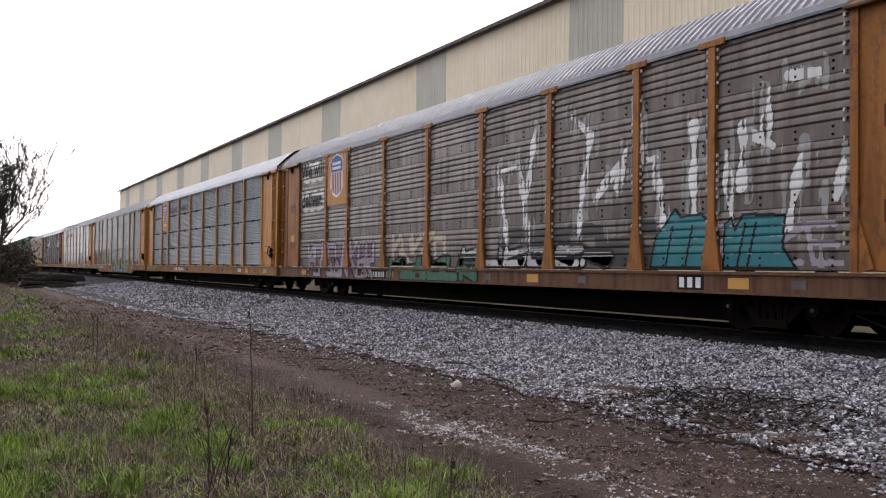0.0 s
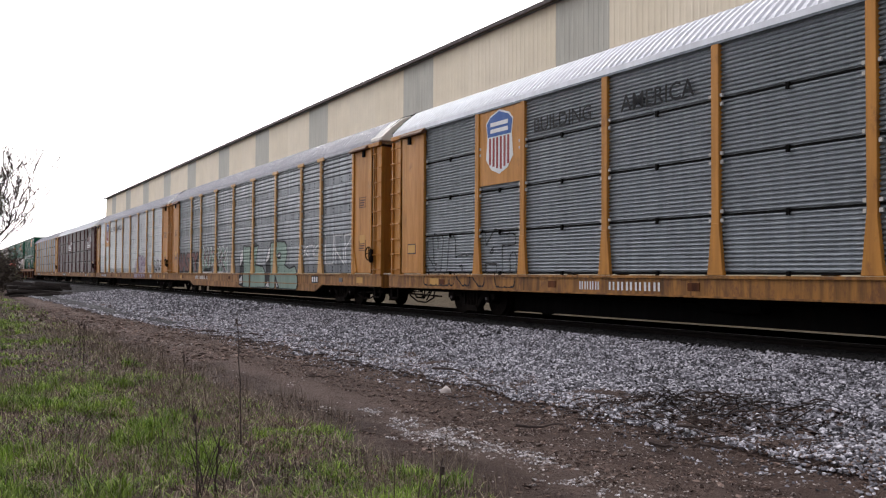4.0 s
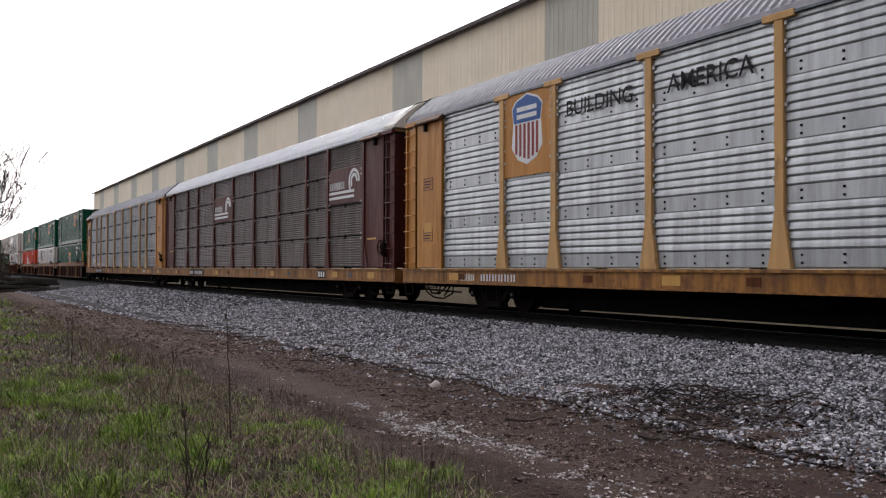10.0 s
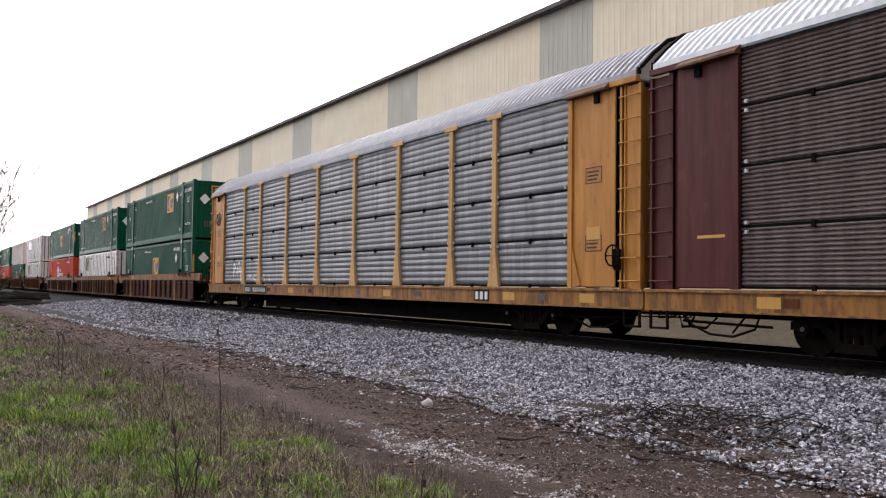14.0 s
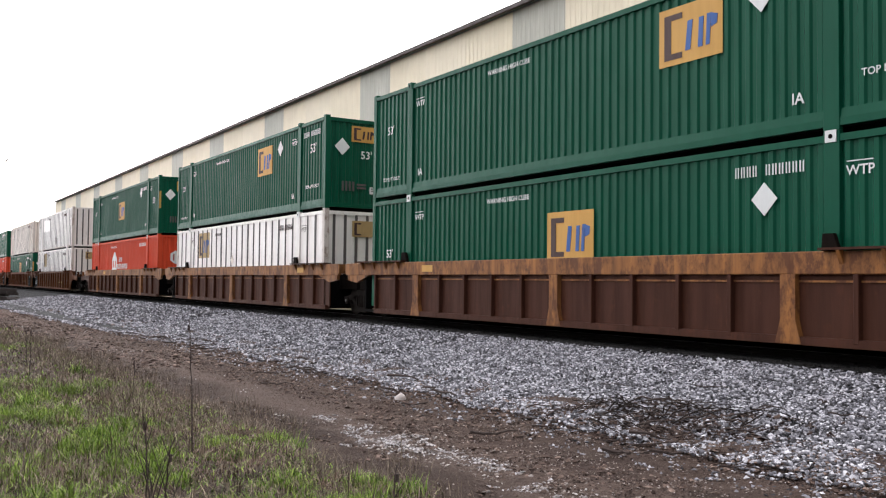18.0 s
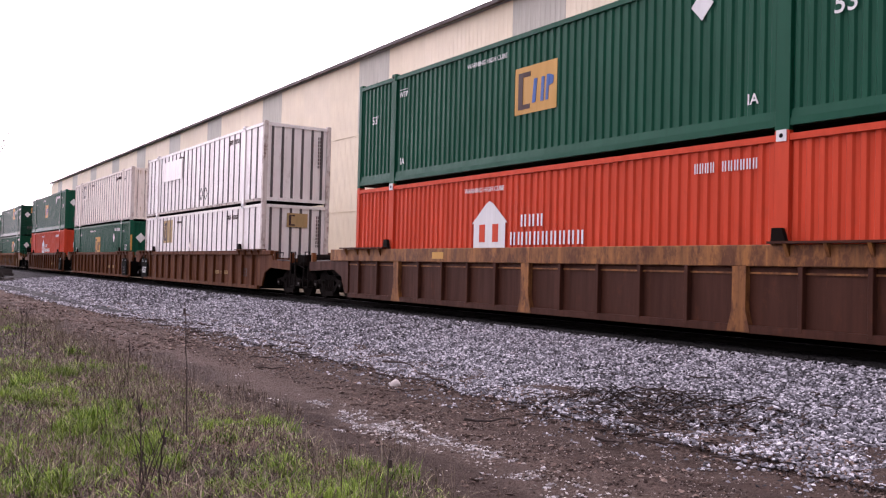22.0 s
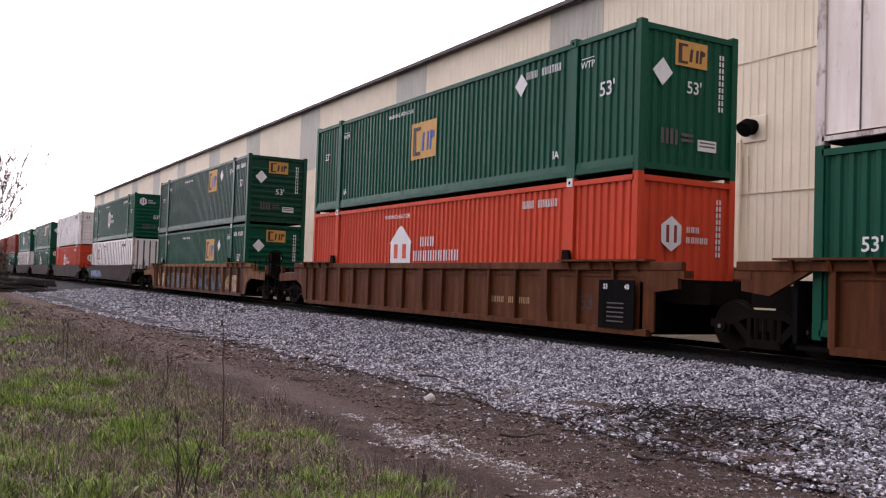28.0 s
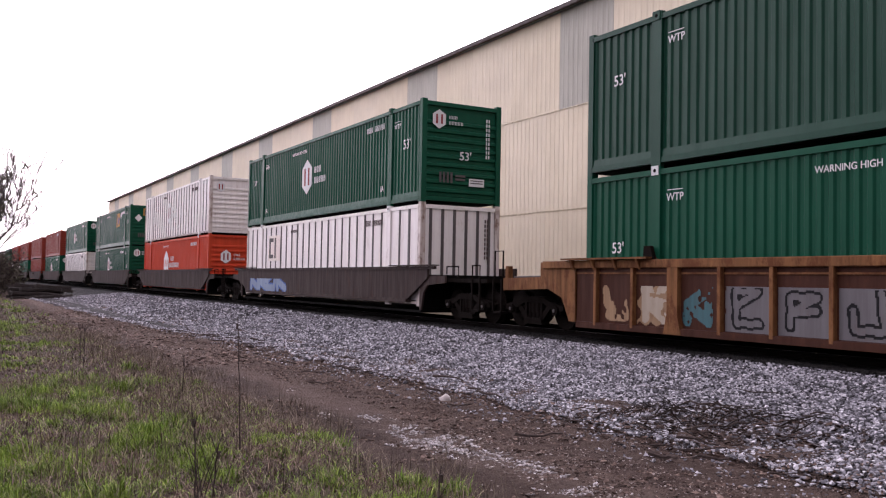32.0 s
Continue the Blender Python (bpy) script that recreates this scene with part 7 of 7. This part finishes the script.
for i in range(14):
    x = 7.6 - 15.2 * (i + 0.5) / 14
    d = strokes(200 + i, x - 0.30, x + 0.30, 0.42, 0.92, 1, 0.075)
    grey = GROUND[i] == "ash"
    if GROUND[i]:
        spray("graffiti_fill", w7, "banded", x - 0.47, x + 0.47, 0.27, 1.08 if grey else 1.0, lambda q, z: slab(q, z, x - 0.43 + 0.05 * np.sin(z * 17 + i), x + 0.43 + 0.05 * np.sin(z * 13 + i), 0.3, 0.98) < 0.03 * np.sin(q * 21) + (0.1 if grey else 0), GROUND[i], "patch of sprayed colour on the side sheet", -0.089)
    spray("graffiti_fill", w7, "banded", x - 0.47, x + 0.47, 0.27, 1.0, lambda q, z: (np.abs(d(q, z)) < 0.022) if grey else (d(q, z) < 0.03) & worn(q, z, i + 5, -0.7), LETTERS[i], "sprayed letter on the side sheet", -0.084)
M["pale_blue"] = painted("pale_blue_spray_paint", (0.22, 0.30, 0.44), (0.10, 0.12, 0.16), RUST, 0.4, 0.2)
d = strokes(300, -6.9, -2.6, 0.66, 1.28, 4, 0.16)
spray("graffiti_fill", w8, "banded", -7.3, -2.2, 0.52, 1.33, lambda q, z: d(q, z) < 0, "pale_blue", "pale blue graffiti letters", -0.010)
spray("graffiti_outline", w8, "banded", -7.3, -2.2, 0.52, 1.33, lambda q, z: np.abs(d(q, z)) < 0.03, "decal_blue", "blue outlines of the letters", -0.006)


# ---- plants and litter ----
def blades(name, spots, heights, width, material, label, category, seed, bend=0.5):
    """Many thin bent blades in one mesh."""
    rng = np.random.default_rng(seed)
    n = len(spots)
    a, lean = rng.uniform(0, 6.28, n), rng.uniform(0.05, bend, n) * heights
    u = np.stack([np.cos(a), np.sin(a), 0 * a], -1)
    w = np.stack([-np.sin(a), np.cos(a), 0 * a], -1) * (width * rng.uniform(0.6, 1.4, n))[:, None]
    up = np.array([0, 0, 1.0])
    base = spots - up * 0.02
    mid = base + up * (heights * 0.6)[:, None] + u * (lean * 0.35)[:, None]
    tip = base + up * heights[:, None] + u * lean[:, None]
    v = np.stack([base - w, base + w, mid - w * 0.7, mid + w * 0.7, tip], 1)
    f = np.array([0, 1, 3, 0, 3, 2, 2, 3, 4])[None] + 5 * np.arange(n)[:, None]
    me = bpy.data.meshes.new(name)
    me.vertices.add(n * 5)
    me.vertices.foreach_set("co", v.reshape(-1).astype(np.float32))
    f = f.reshape(-1)
    me.loops.add(len(f))
    me.loops.foreach_set("vertex_index", f.astype(np.int32))
    me.polygons.add(len(f) // 3)
    me.polygons.foreach_set("loop_start", np.arange(0, len(f), 3, dtype=np.int32))
    me.update(calc_edges=True)
    me.materials.append(material)
    return tagged(new(name, me), label, category, kind="stuff")


def grassy(x, y):
    edge = 3.45 + 0.4 * noise.noise((x * 0.4, 0, 17)) + 0.3 * noise.noise((x * 1.5, y, 21))
    return y < edge


def lush(x, y):
    return grassy(x, y) and noise.noise((x * 0.5, y * 0.9, 31)) + 0.5 * noise.noise((x * 2.6, y * 2.9, 33)) + 0.35 * noise.noise((x * 1.2, y * 1.8, 35)) + (0.22 * math.exp(-((y - 2.9) / 0.6) ** 2) if x > -8.5 else -0.4 * math.exp(-((y - 3.0) / 0.8) ** 2)) > 0.06


def tufts(centres, each, radius, seed):
    """Spots gathered in tufts round the centres."""
    rng = np.random.default_rng(seed)
    sp = np.repeat(centres, each, 0)
    r = np.repeat(rng.uniform(0.4, 1.3, len(centres)), each) * radius
    off = rng.normal(0, 1, (len(sp), 2)) * r[:, None]
    sp[:, :2] += off
    fall = np.exp(-(off ** 2).sum(1) / (2 * (1.2 * r) ** 2))
    clump = np.array([max(0.3, 0.85 + 1.1 * noise.noise((x * 1.5, y * 2.0, 51)) + 0.6 * noise.noise((x * 4.0, y * 4.0, 52))) for x, y, _ in centres])
    return sp, fall * np.repeat(rng.uniform(0.5, 1.25, len(centres)) * clump, each)


for k, (n, each, x0, x1, y0, y1, h, rad) in enumerate(((8600, 38, -14, -2.8, -1.2, 3.5, 0.125, 0.075), (2200, 30, -30, -14, -0.8, 4.0, 0.12, 0.10), (2600, 18, -3.7, 12, -6, 3.4, 0.09, 0.09), (2800, 18, -30, -2.8, -8, -0.7, 0.10, 0.10), (700, 26, -75, -30, -1.5, 4.6, 0.2, 0.25))):
    ragged = (lambda x, y: x < -3.6 + 1.2 * noise.noise((x * 0.9, y * 0.9, 55)) and y > -0.75 + 0.9 * noise.noise((x * 0.9, y * 0.9, 56))) if k == 0 else (lambda x, y: True)
    sp, tall = tufts(spread(n, x0, x1, y0, y1, 60 + k, lambda x, y: ragged(x, y) and lush(x, y)), each, rad, 61 + k)
    blades("grass", sp, np.maximum(0.02, tall * h * np.random.default_rng(k).uniform(0.6, 1.2, len(sp))), 0.0042 + 0.005 * min(k, 2), M["grass"], "tufts of bright green spring grass", "grass", 70 + k, 1.1)
    sp = spread(n * 3, x0, x1, y0, y1, 64 + k, lambda x, y: ragged(x, y) and grassy(x, y))
    blades("grass", sp, np.random.default_rng(k + 5).uniform(0.2, 0.55, len(sp)) * h, 0.007 + 0.004 * min(k, 2), M["grass"], "short sparse green grass", "grass", 74 + k, 2.2)
    sp = spread(n * 8, x0, x1, y0, y1, 80 + k, lambda x, y: ragged(x, y) and grassy(x, y))
    blades("dry_grass", sp, np.random.default_rng(k + 9).uniform(0.15, 0.95, len(sp)) * h, 0.0032 + 0.004 * min(k, 2), M["dry"], "matted dry straw-coloured grass", "dry grass", 90 + k, 3.2)


def weedy(x, y):
    return noise.noise((x * 0.35, y * 0.8, 41)) + 0.5 * noise.noise((x * 2.0, y * 2.0, 43)) + (0.9 if x < -8.5 else 0.45) * math.exp(-((y - 2.9) / 0.75) ** 2) > 0.30


sp = spread(34000, -26, -4, -0.3, 4.0, 95, weedy)
blades("dead_weeds", sp, np.random.default_rng(3).uniform(0.03, 0.17, len(sp)), 0.003, M["weed"], "thin brown dead weed stems", "weeds", 96, 1.6)
sp = spread(2600, -24, -4, 0.4, 3.9, 94, weedy)
blades("dead_weeds", sp, np.random.default_rng(6).uniform(0.15, 0.42, len(sp)), 0.0026, M["weed"], "thin brown dead weed stems", "weeds", 99, 0.6)
sp = spread(500, -14, -4, -0.5, 3.2, 97)
blades("dead_weeds", sp, np.random.default_rng(4).uniform(0.1, 0.35, len(sp)), 0.0025, M["weed"], "thin brown dead weed stems", "weeds", 98, 0.7)


def stalk(x, y, h, lean, seed, twigs=3):
    r = random.Random(seed)
    z = bed_height(y) - 0.03
    pts = [(x + lean * (i / 6) ** 1.5 + r.uniform(-0.006, 0.006), y + r.uniform(-0.006, 0.006), z + h * i / 6) for i in range(7)]
    ob = thing("dead_weed_stalk", "tall thin brown dead weed stalk in the grass", "weed stalk", "dead weed stalks")
    part("stem", Shape().tube(pts, 0.008, 0.0035, 6), M["bark"], ob)
    for i in range(twigs):
        p = pts[r.randrange(3, 6)]
        part("twig", Shape().tube([p, (p[0] + r.uniform(-0.1, 0.1), p[1] + r.uniform(-0.05, 0.05), p[2] + r.uniform(0.04, 0.16))], 0.004, 0.002, 5), M["bark"], ob)
    part("seed_head", Shape().disc((pts[-1][0], pts[-1][1], pts[-1][2] - 0.08), (0, 0, 1), 0.012, 0.05, 6), M["bark"], ob)


stalk(-7.73, 2.31, 1.20, -0.16, 1, 2)
stalk(-6.1, 1.53, 0.62, -0.1, 2, 6)
stalk(-6.0, 1.62, 0.45, 0.1, 3, 4)
stalk(-14.5, 1.9, 0.8, 0.05, 4, 3)
stalk(-16.5, 2.1, 0.7, -0.06, 5, 4)
stalk(-12.0, 2.8, 0.5, 0.05, 6, 4)
stalk(-4.95, 2.75, 0.42, 0.03, 7, 1)

bush = thing("dead_weed_bush", "low fan of dark brown dead weed stems in the grass", "weed")
fan = random.Random(14)
for i in range(9):
    bx0, by0, a, h = -6.05 + fan.gauss(0, 0.07), 1.57 + fan.gauss(0, 0.07), fan.uniform(0, 6.28), fan.uniform(0.16, 0.46)
    pts = [(bx0 + math.cos(a) * 0.3 * h * (k / 4) ** 1.4, by0 + math.sin(a) * 0.3 * h * (k / 4) ** 1.4, 0.02 + h * k / 4) for k in range(5)]
    part("stem", Shape().tube(pts, 0.005, 0.002, 5), M["bark"], bush)
    for _ in range(2):
        p = pts[fan.randrange(2, 5)]
        part("twig", Shape().tube([p, (p[0] + fan.uniform(-0.09, 0.09), p[1] + fan.uniform(-0.09, 0.09), p[2] + fan.uniform(0.02, 0.1))], 0.003, 0.0015, 4), M["bark"], bush)

M["dark_twig"] = mottled("dark_dead_twig_bark", ((0.022, 0.016, 0.014), (0.012, 0.009, 0.008), (0.05, 0.036, 0.03)), 6, 0.95, 0.5, 40, 0.005)
M["litter"] = islands("dead_leaves_and_bark", (0.018, 0.012, 0.011), (0.045, 0.03, 0.026), (0.10, 0.07, 0.058), 0.9, 0.08)
rg = random.Random(21)


def stick(x, y, length, r, turn, seed):
    q = random.Random(seed)
    z = bed_height(y) + 0.05
    d = Vector((math.cos(turn), math.sin(turn), 0))
    pts = [Vector((x, y, z)) + d * length * (i / 4 - 0.5) + Vector((q.uniform(-0.02, 0.02), q.uniform(-0.02, 0.02), q.uniform(0, 0.04))) for i in range(5)]
    lone("stick", Shape().tube(pts, r, r * 0.5, 6), M["bark"], "short dark broken stick lying on the ground", "stick", "sticks on the ground")


stick(-6.17, 5.75, 0.26, 0.03, 0.5, 1)
stick(-5.9, 6.05, 0.35, 0.018, 0.8, 2)
for i in range(60):
    stick(-7.0 + rg.gauss(0, 0.85), 7.25 + rg.gauss(0, 0.65), rg.uniform(0.12, 0.55), rg.uniform(0.004, 0.013), rg.uniform(0, 3.14), 30 + i)
pile = thing("twig_pile", "tangle of thin dark dead branches on the ballast", "branches")
knot = random.Random(77)
for i in range(30):
    p, a, length = Vector((-7.1 + knot.gauss(0, 0.4), 7.2 + knot.gauss(0, 0.35), bed_height(7.2) + 0.04)), knot.uniform(0, 6.28), knot.uniform(0.3, 0.85)
    top = knot.uniform(0.04, 0.20)
    pts = [p + Vector((math.cos(a + 0.25 * k) * length * k / 4, math.sin(a + 0.25 * k) * length * k / 4, top * math.sin(0.7 * k))) for k in range(5)]
    part("twig", Shape().tube(pts, knot.uniform(0.005, 0.010), 0.003, 5), M["dark_twig"], pile)
stick(-6.4, 6.4, 0.45, 0.02, 0.2, 82)
for i in range(22):
    stick(rg.uniform(-22, -7), rg.uniform(4.6, 6.4), rg.uniform(0.12, 0.5), rg.uniform(0.006, 0.016), rg.uniform(0.2, 1.3), 100 + i)
for i in range(34):
    x = rg.uniform(-26, -8)
    stick(x, bed_edge(x) + rg.gauss(0.0, 0.28), rg.uniform(0.18, 0.75), rg.uniform(0.010, 0.024), rg.gauss(0.1, 0.35), 140 + i)
sp = spread(5200, -9.2, -4.6, 5.9, 9.0, 120, lambda x, y: (x + 6.9) ** 2 / 2.4 + (y - 7.2) ** 2 / 1.1 < 0.55 + 1.6 * noise.noise((x * 1.9, y * 1.9, 1)) + 1.5 * noise.noise((x * 7, y * 7, 2)))
scatter("leaf_litter", sp, np.random.default_rng(8).uniform(0.02, 0.06, len(sp)), M["litter"], "dark brown dead leaves and bark on the ballast", "leaf litter", 0.3, 121, 0.75)
lone("limestone_lump", Shape().tube([(-10.47, 5.9, -0.03), (-10.45, 5.9, 0.01), (-10.43, 5.92, 0.045)], 0.095, 0.05, 7), M["pebble"], "pale lump of limestone at the edge of the lane", "stone", bevel=0.02)

# a heap of old ties beside the track
heap = random.Random(8)
M["old_wood"] = mottled("old_grey_tie_wood", ((0.055, 0.045, 0.042), (0.028, 0.023, 0.021), (0.10, 0.088, 0.082)), 3, 0.9, 0.7, 30, 0.01, 20)
for i in range(34):
    lay = 0 if i < 12 else 1 if i < 21 else 2 if i < 28 else 3
    row = i - (0, 12, 21, 28)[lay]
    count = (12, 9, 7, 6)[lay]
    lone("old_tie", Shape().box(-1.25, 1.25, -0.115, 0.115, -0.09, 0.09), M["old_wood"], "old grey-brown tie in a loose heap", "railway tie", "heap of old ties", at=pose(-64.6 + 0.33 * (row - count / 2) + heap.uniform(-0.15, 0.15), 5.7 + heap.uniform(-0.9, 0.9), 0.10 + 0.22 * lay, heap.uniform(-7, 7), heap.uniform(-6, 6), 90 + heap.uniform(-28, 28)), bevel=0.015)


def bare_tree(x, y, h, seed, leaf=0):
    """A leafless tree: trunk, limbs and many thin twigs."""
    r = random.Random(seed)
    ob = thing("bare_tree", "leafless tree with many thin upright twigs", "tree", "bare trees by the track")
    trunk, limbs, twigs, leaves = Shape(), Shape(), Shape(), Shape()
    z = bed_height(y) - 0.1

    def grow(p, d, length, rad, depth):
        pts = [p]
        for i in range(3):
            d = (d + Vector((r.uniform(-0.2, 0.2), r.uniform(-0.2, 0.2), r.uniform(-0.05, 0.15)))).normalized()
            pts.append(pts[-1] + d * length / 3)
        (trunk if depth == 0 else limbs if depth < 3 else twigs).tube(pts, max(0.026, rad), max(0.018, rad * 0.6), 6 if depth < 3 else 3)
        if depth < 5:
            for _ in range(r.choice((3, 3, 4)) if depth else 6):
                q = pts[r.choice((1, 2, 3, 3))]
                e = (d + Vector((r.uniform(-0.8, 0.8), r.uniform(-0.8, 0.8), r.uniform(-0.1, 0.6)))).normalized()
                grow(q, e, length * r.uniform(0.55, 0.8), rad * 0.5, depth + 1)
        elif leaf:
            for _ in range(leaf):
                c = pts[-1] + Vector((r.uniform(-0.25, 0.25), r.uniform(-0.25, 0.25), r.uniform(-0.25, 0.25)))
                k = r.uniform(0.04, 0.09)
                a = Vector((r.uniform(-1, 1), r.uniform(-1, 1), r.uniform(-1, 1))).normalized() * k
                b = a.orthogonal().normalized() * k * 0.6
                leaves.add([c - a, c + b, c + a, c - b], [(0, 1, 2, 3)])

    grow(Vector((x, y, z)), Vector((0, 0, 1)), h * 0.36, h * 0.010 + 0.03, 0)
    part("trunk", trunk, M["bark"], ob)
    tagged(part("branchwork", limbs, M["bark"], ob), kind="stuff")
    tagged(part("twig_crown", twigs, M["bark"], ob), kind="stuff")
    if leaves.f:
        part("crown", leaves, M["leaf"], ob, "thin reddish spring leaves")


bare_tree(-80, 2.9, 13.5, 3, 3)
bare_tree(-90, 1.9, 13.0, 5, 3)
bare_tree(-76, 1.8, 11.0, 7, 3)
bare_tree(-84, 2.2, 11.5, 9, 4)


def thicket(name, x0, x1, y0, y1, h, n, seed, key, label):
    """Dense brush: many thin stems and small leaves in one mesh."""
    r = random.Random(seed)
    s = Shape()
    for _ in range(n):
        x, y = r.uniform(x0, x1), r.uniform(y0, y1)
        hh = h * r.uniform(0.35, 1.0) * (0.6 + 0.4 * noise.noise((x * 0.2, y * 0.5, seed)))
        p = Vector((x, y, bed_height(y)))
        for _ in range(22):
            c = p + Vector((r.gauss(0, 0.5), r.gauss(0, 0.5), hh * r.uniform(0.05, 1) ** 0.8))
            k = r.uniform(0.06, 0.2) * h / 4
            a = Vector((r.uniform(-1, 1), r.uniform(-1, 1), r.uniform(-1, 1))).normalized() * k
            b = a.orthogonal().normalized() * k * 0.22
            s.add([c - a, c + b, c + a, c - b], [(0, 1, 2, 3)])
    ob = new(name, s.mesh(name, M[key]))
    return tagged(ob, label, "brush", kind="stuff")


thicket("brush_thicket", -125, -70, -3, 4.9, 5.2, 1900, 5, "brush", "dense brown leafless brush beside the track")
thicket("brush_thicket", -330, -125, -4, 8.8, 8.0, 1700, 6, "leaf", "distant trees in thin spring leaf beside the track")
# never in view: added behind the camera to darken the train's lower reflections
thicket("brush_thicket", -110, 45, -42, -27, 12.5, 4200, 8, "brush", "unseen brush added behind the viewer to darken reflections on the train")
thicket("distant_trees", -900, -420, -60, 200, 22.0, 1500, 7, "leaf", "distant line of trees on the horizon")


# ---- movement ----
RUN = ((0, 0.0), (2, 19.86), (4, 39.47), (6, 58.87), (8, 78.17), (10, 97.47), (12, 116.67), (16, 154.684), (20, 192.746), (24, 230.801), (28, 268.796), (32, 306.729))


def motions():
    for ob, x, z in MOVERS:
        walk(ob, [(t, pose(x + s, TRACK_Y, z)) for t, s in RUN])
    # all wheels turn alike: the first is keyed, the others share its action
    ts = [i / 30 for i in range(0, 961)]
    run = np.interp(ts, [t for t, _ in RUN], [s for _, s in RUN])
    first = WHEELSETS[0]
    walk(first, [(t, pose(0, 0, 0, 0, math.degrees(s / 0.42) % 360, 0)) for t, s in zip(ts, run)])
    keys = first.animation_data
    for w in WHEELSETS[1:]:
        w.rotation_mode = "QUATERNION"
        data = w.animation_data_create()
        data.action = keys.action
        data.action_slot = keys.action_slot


motions()
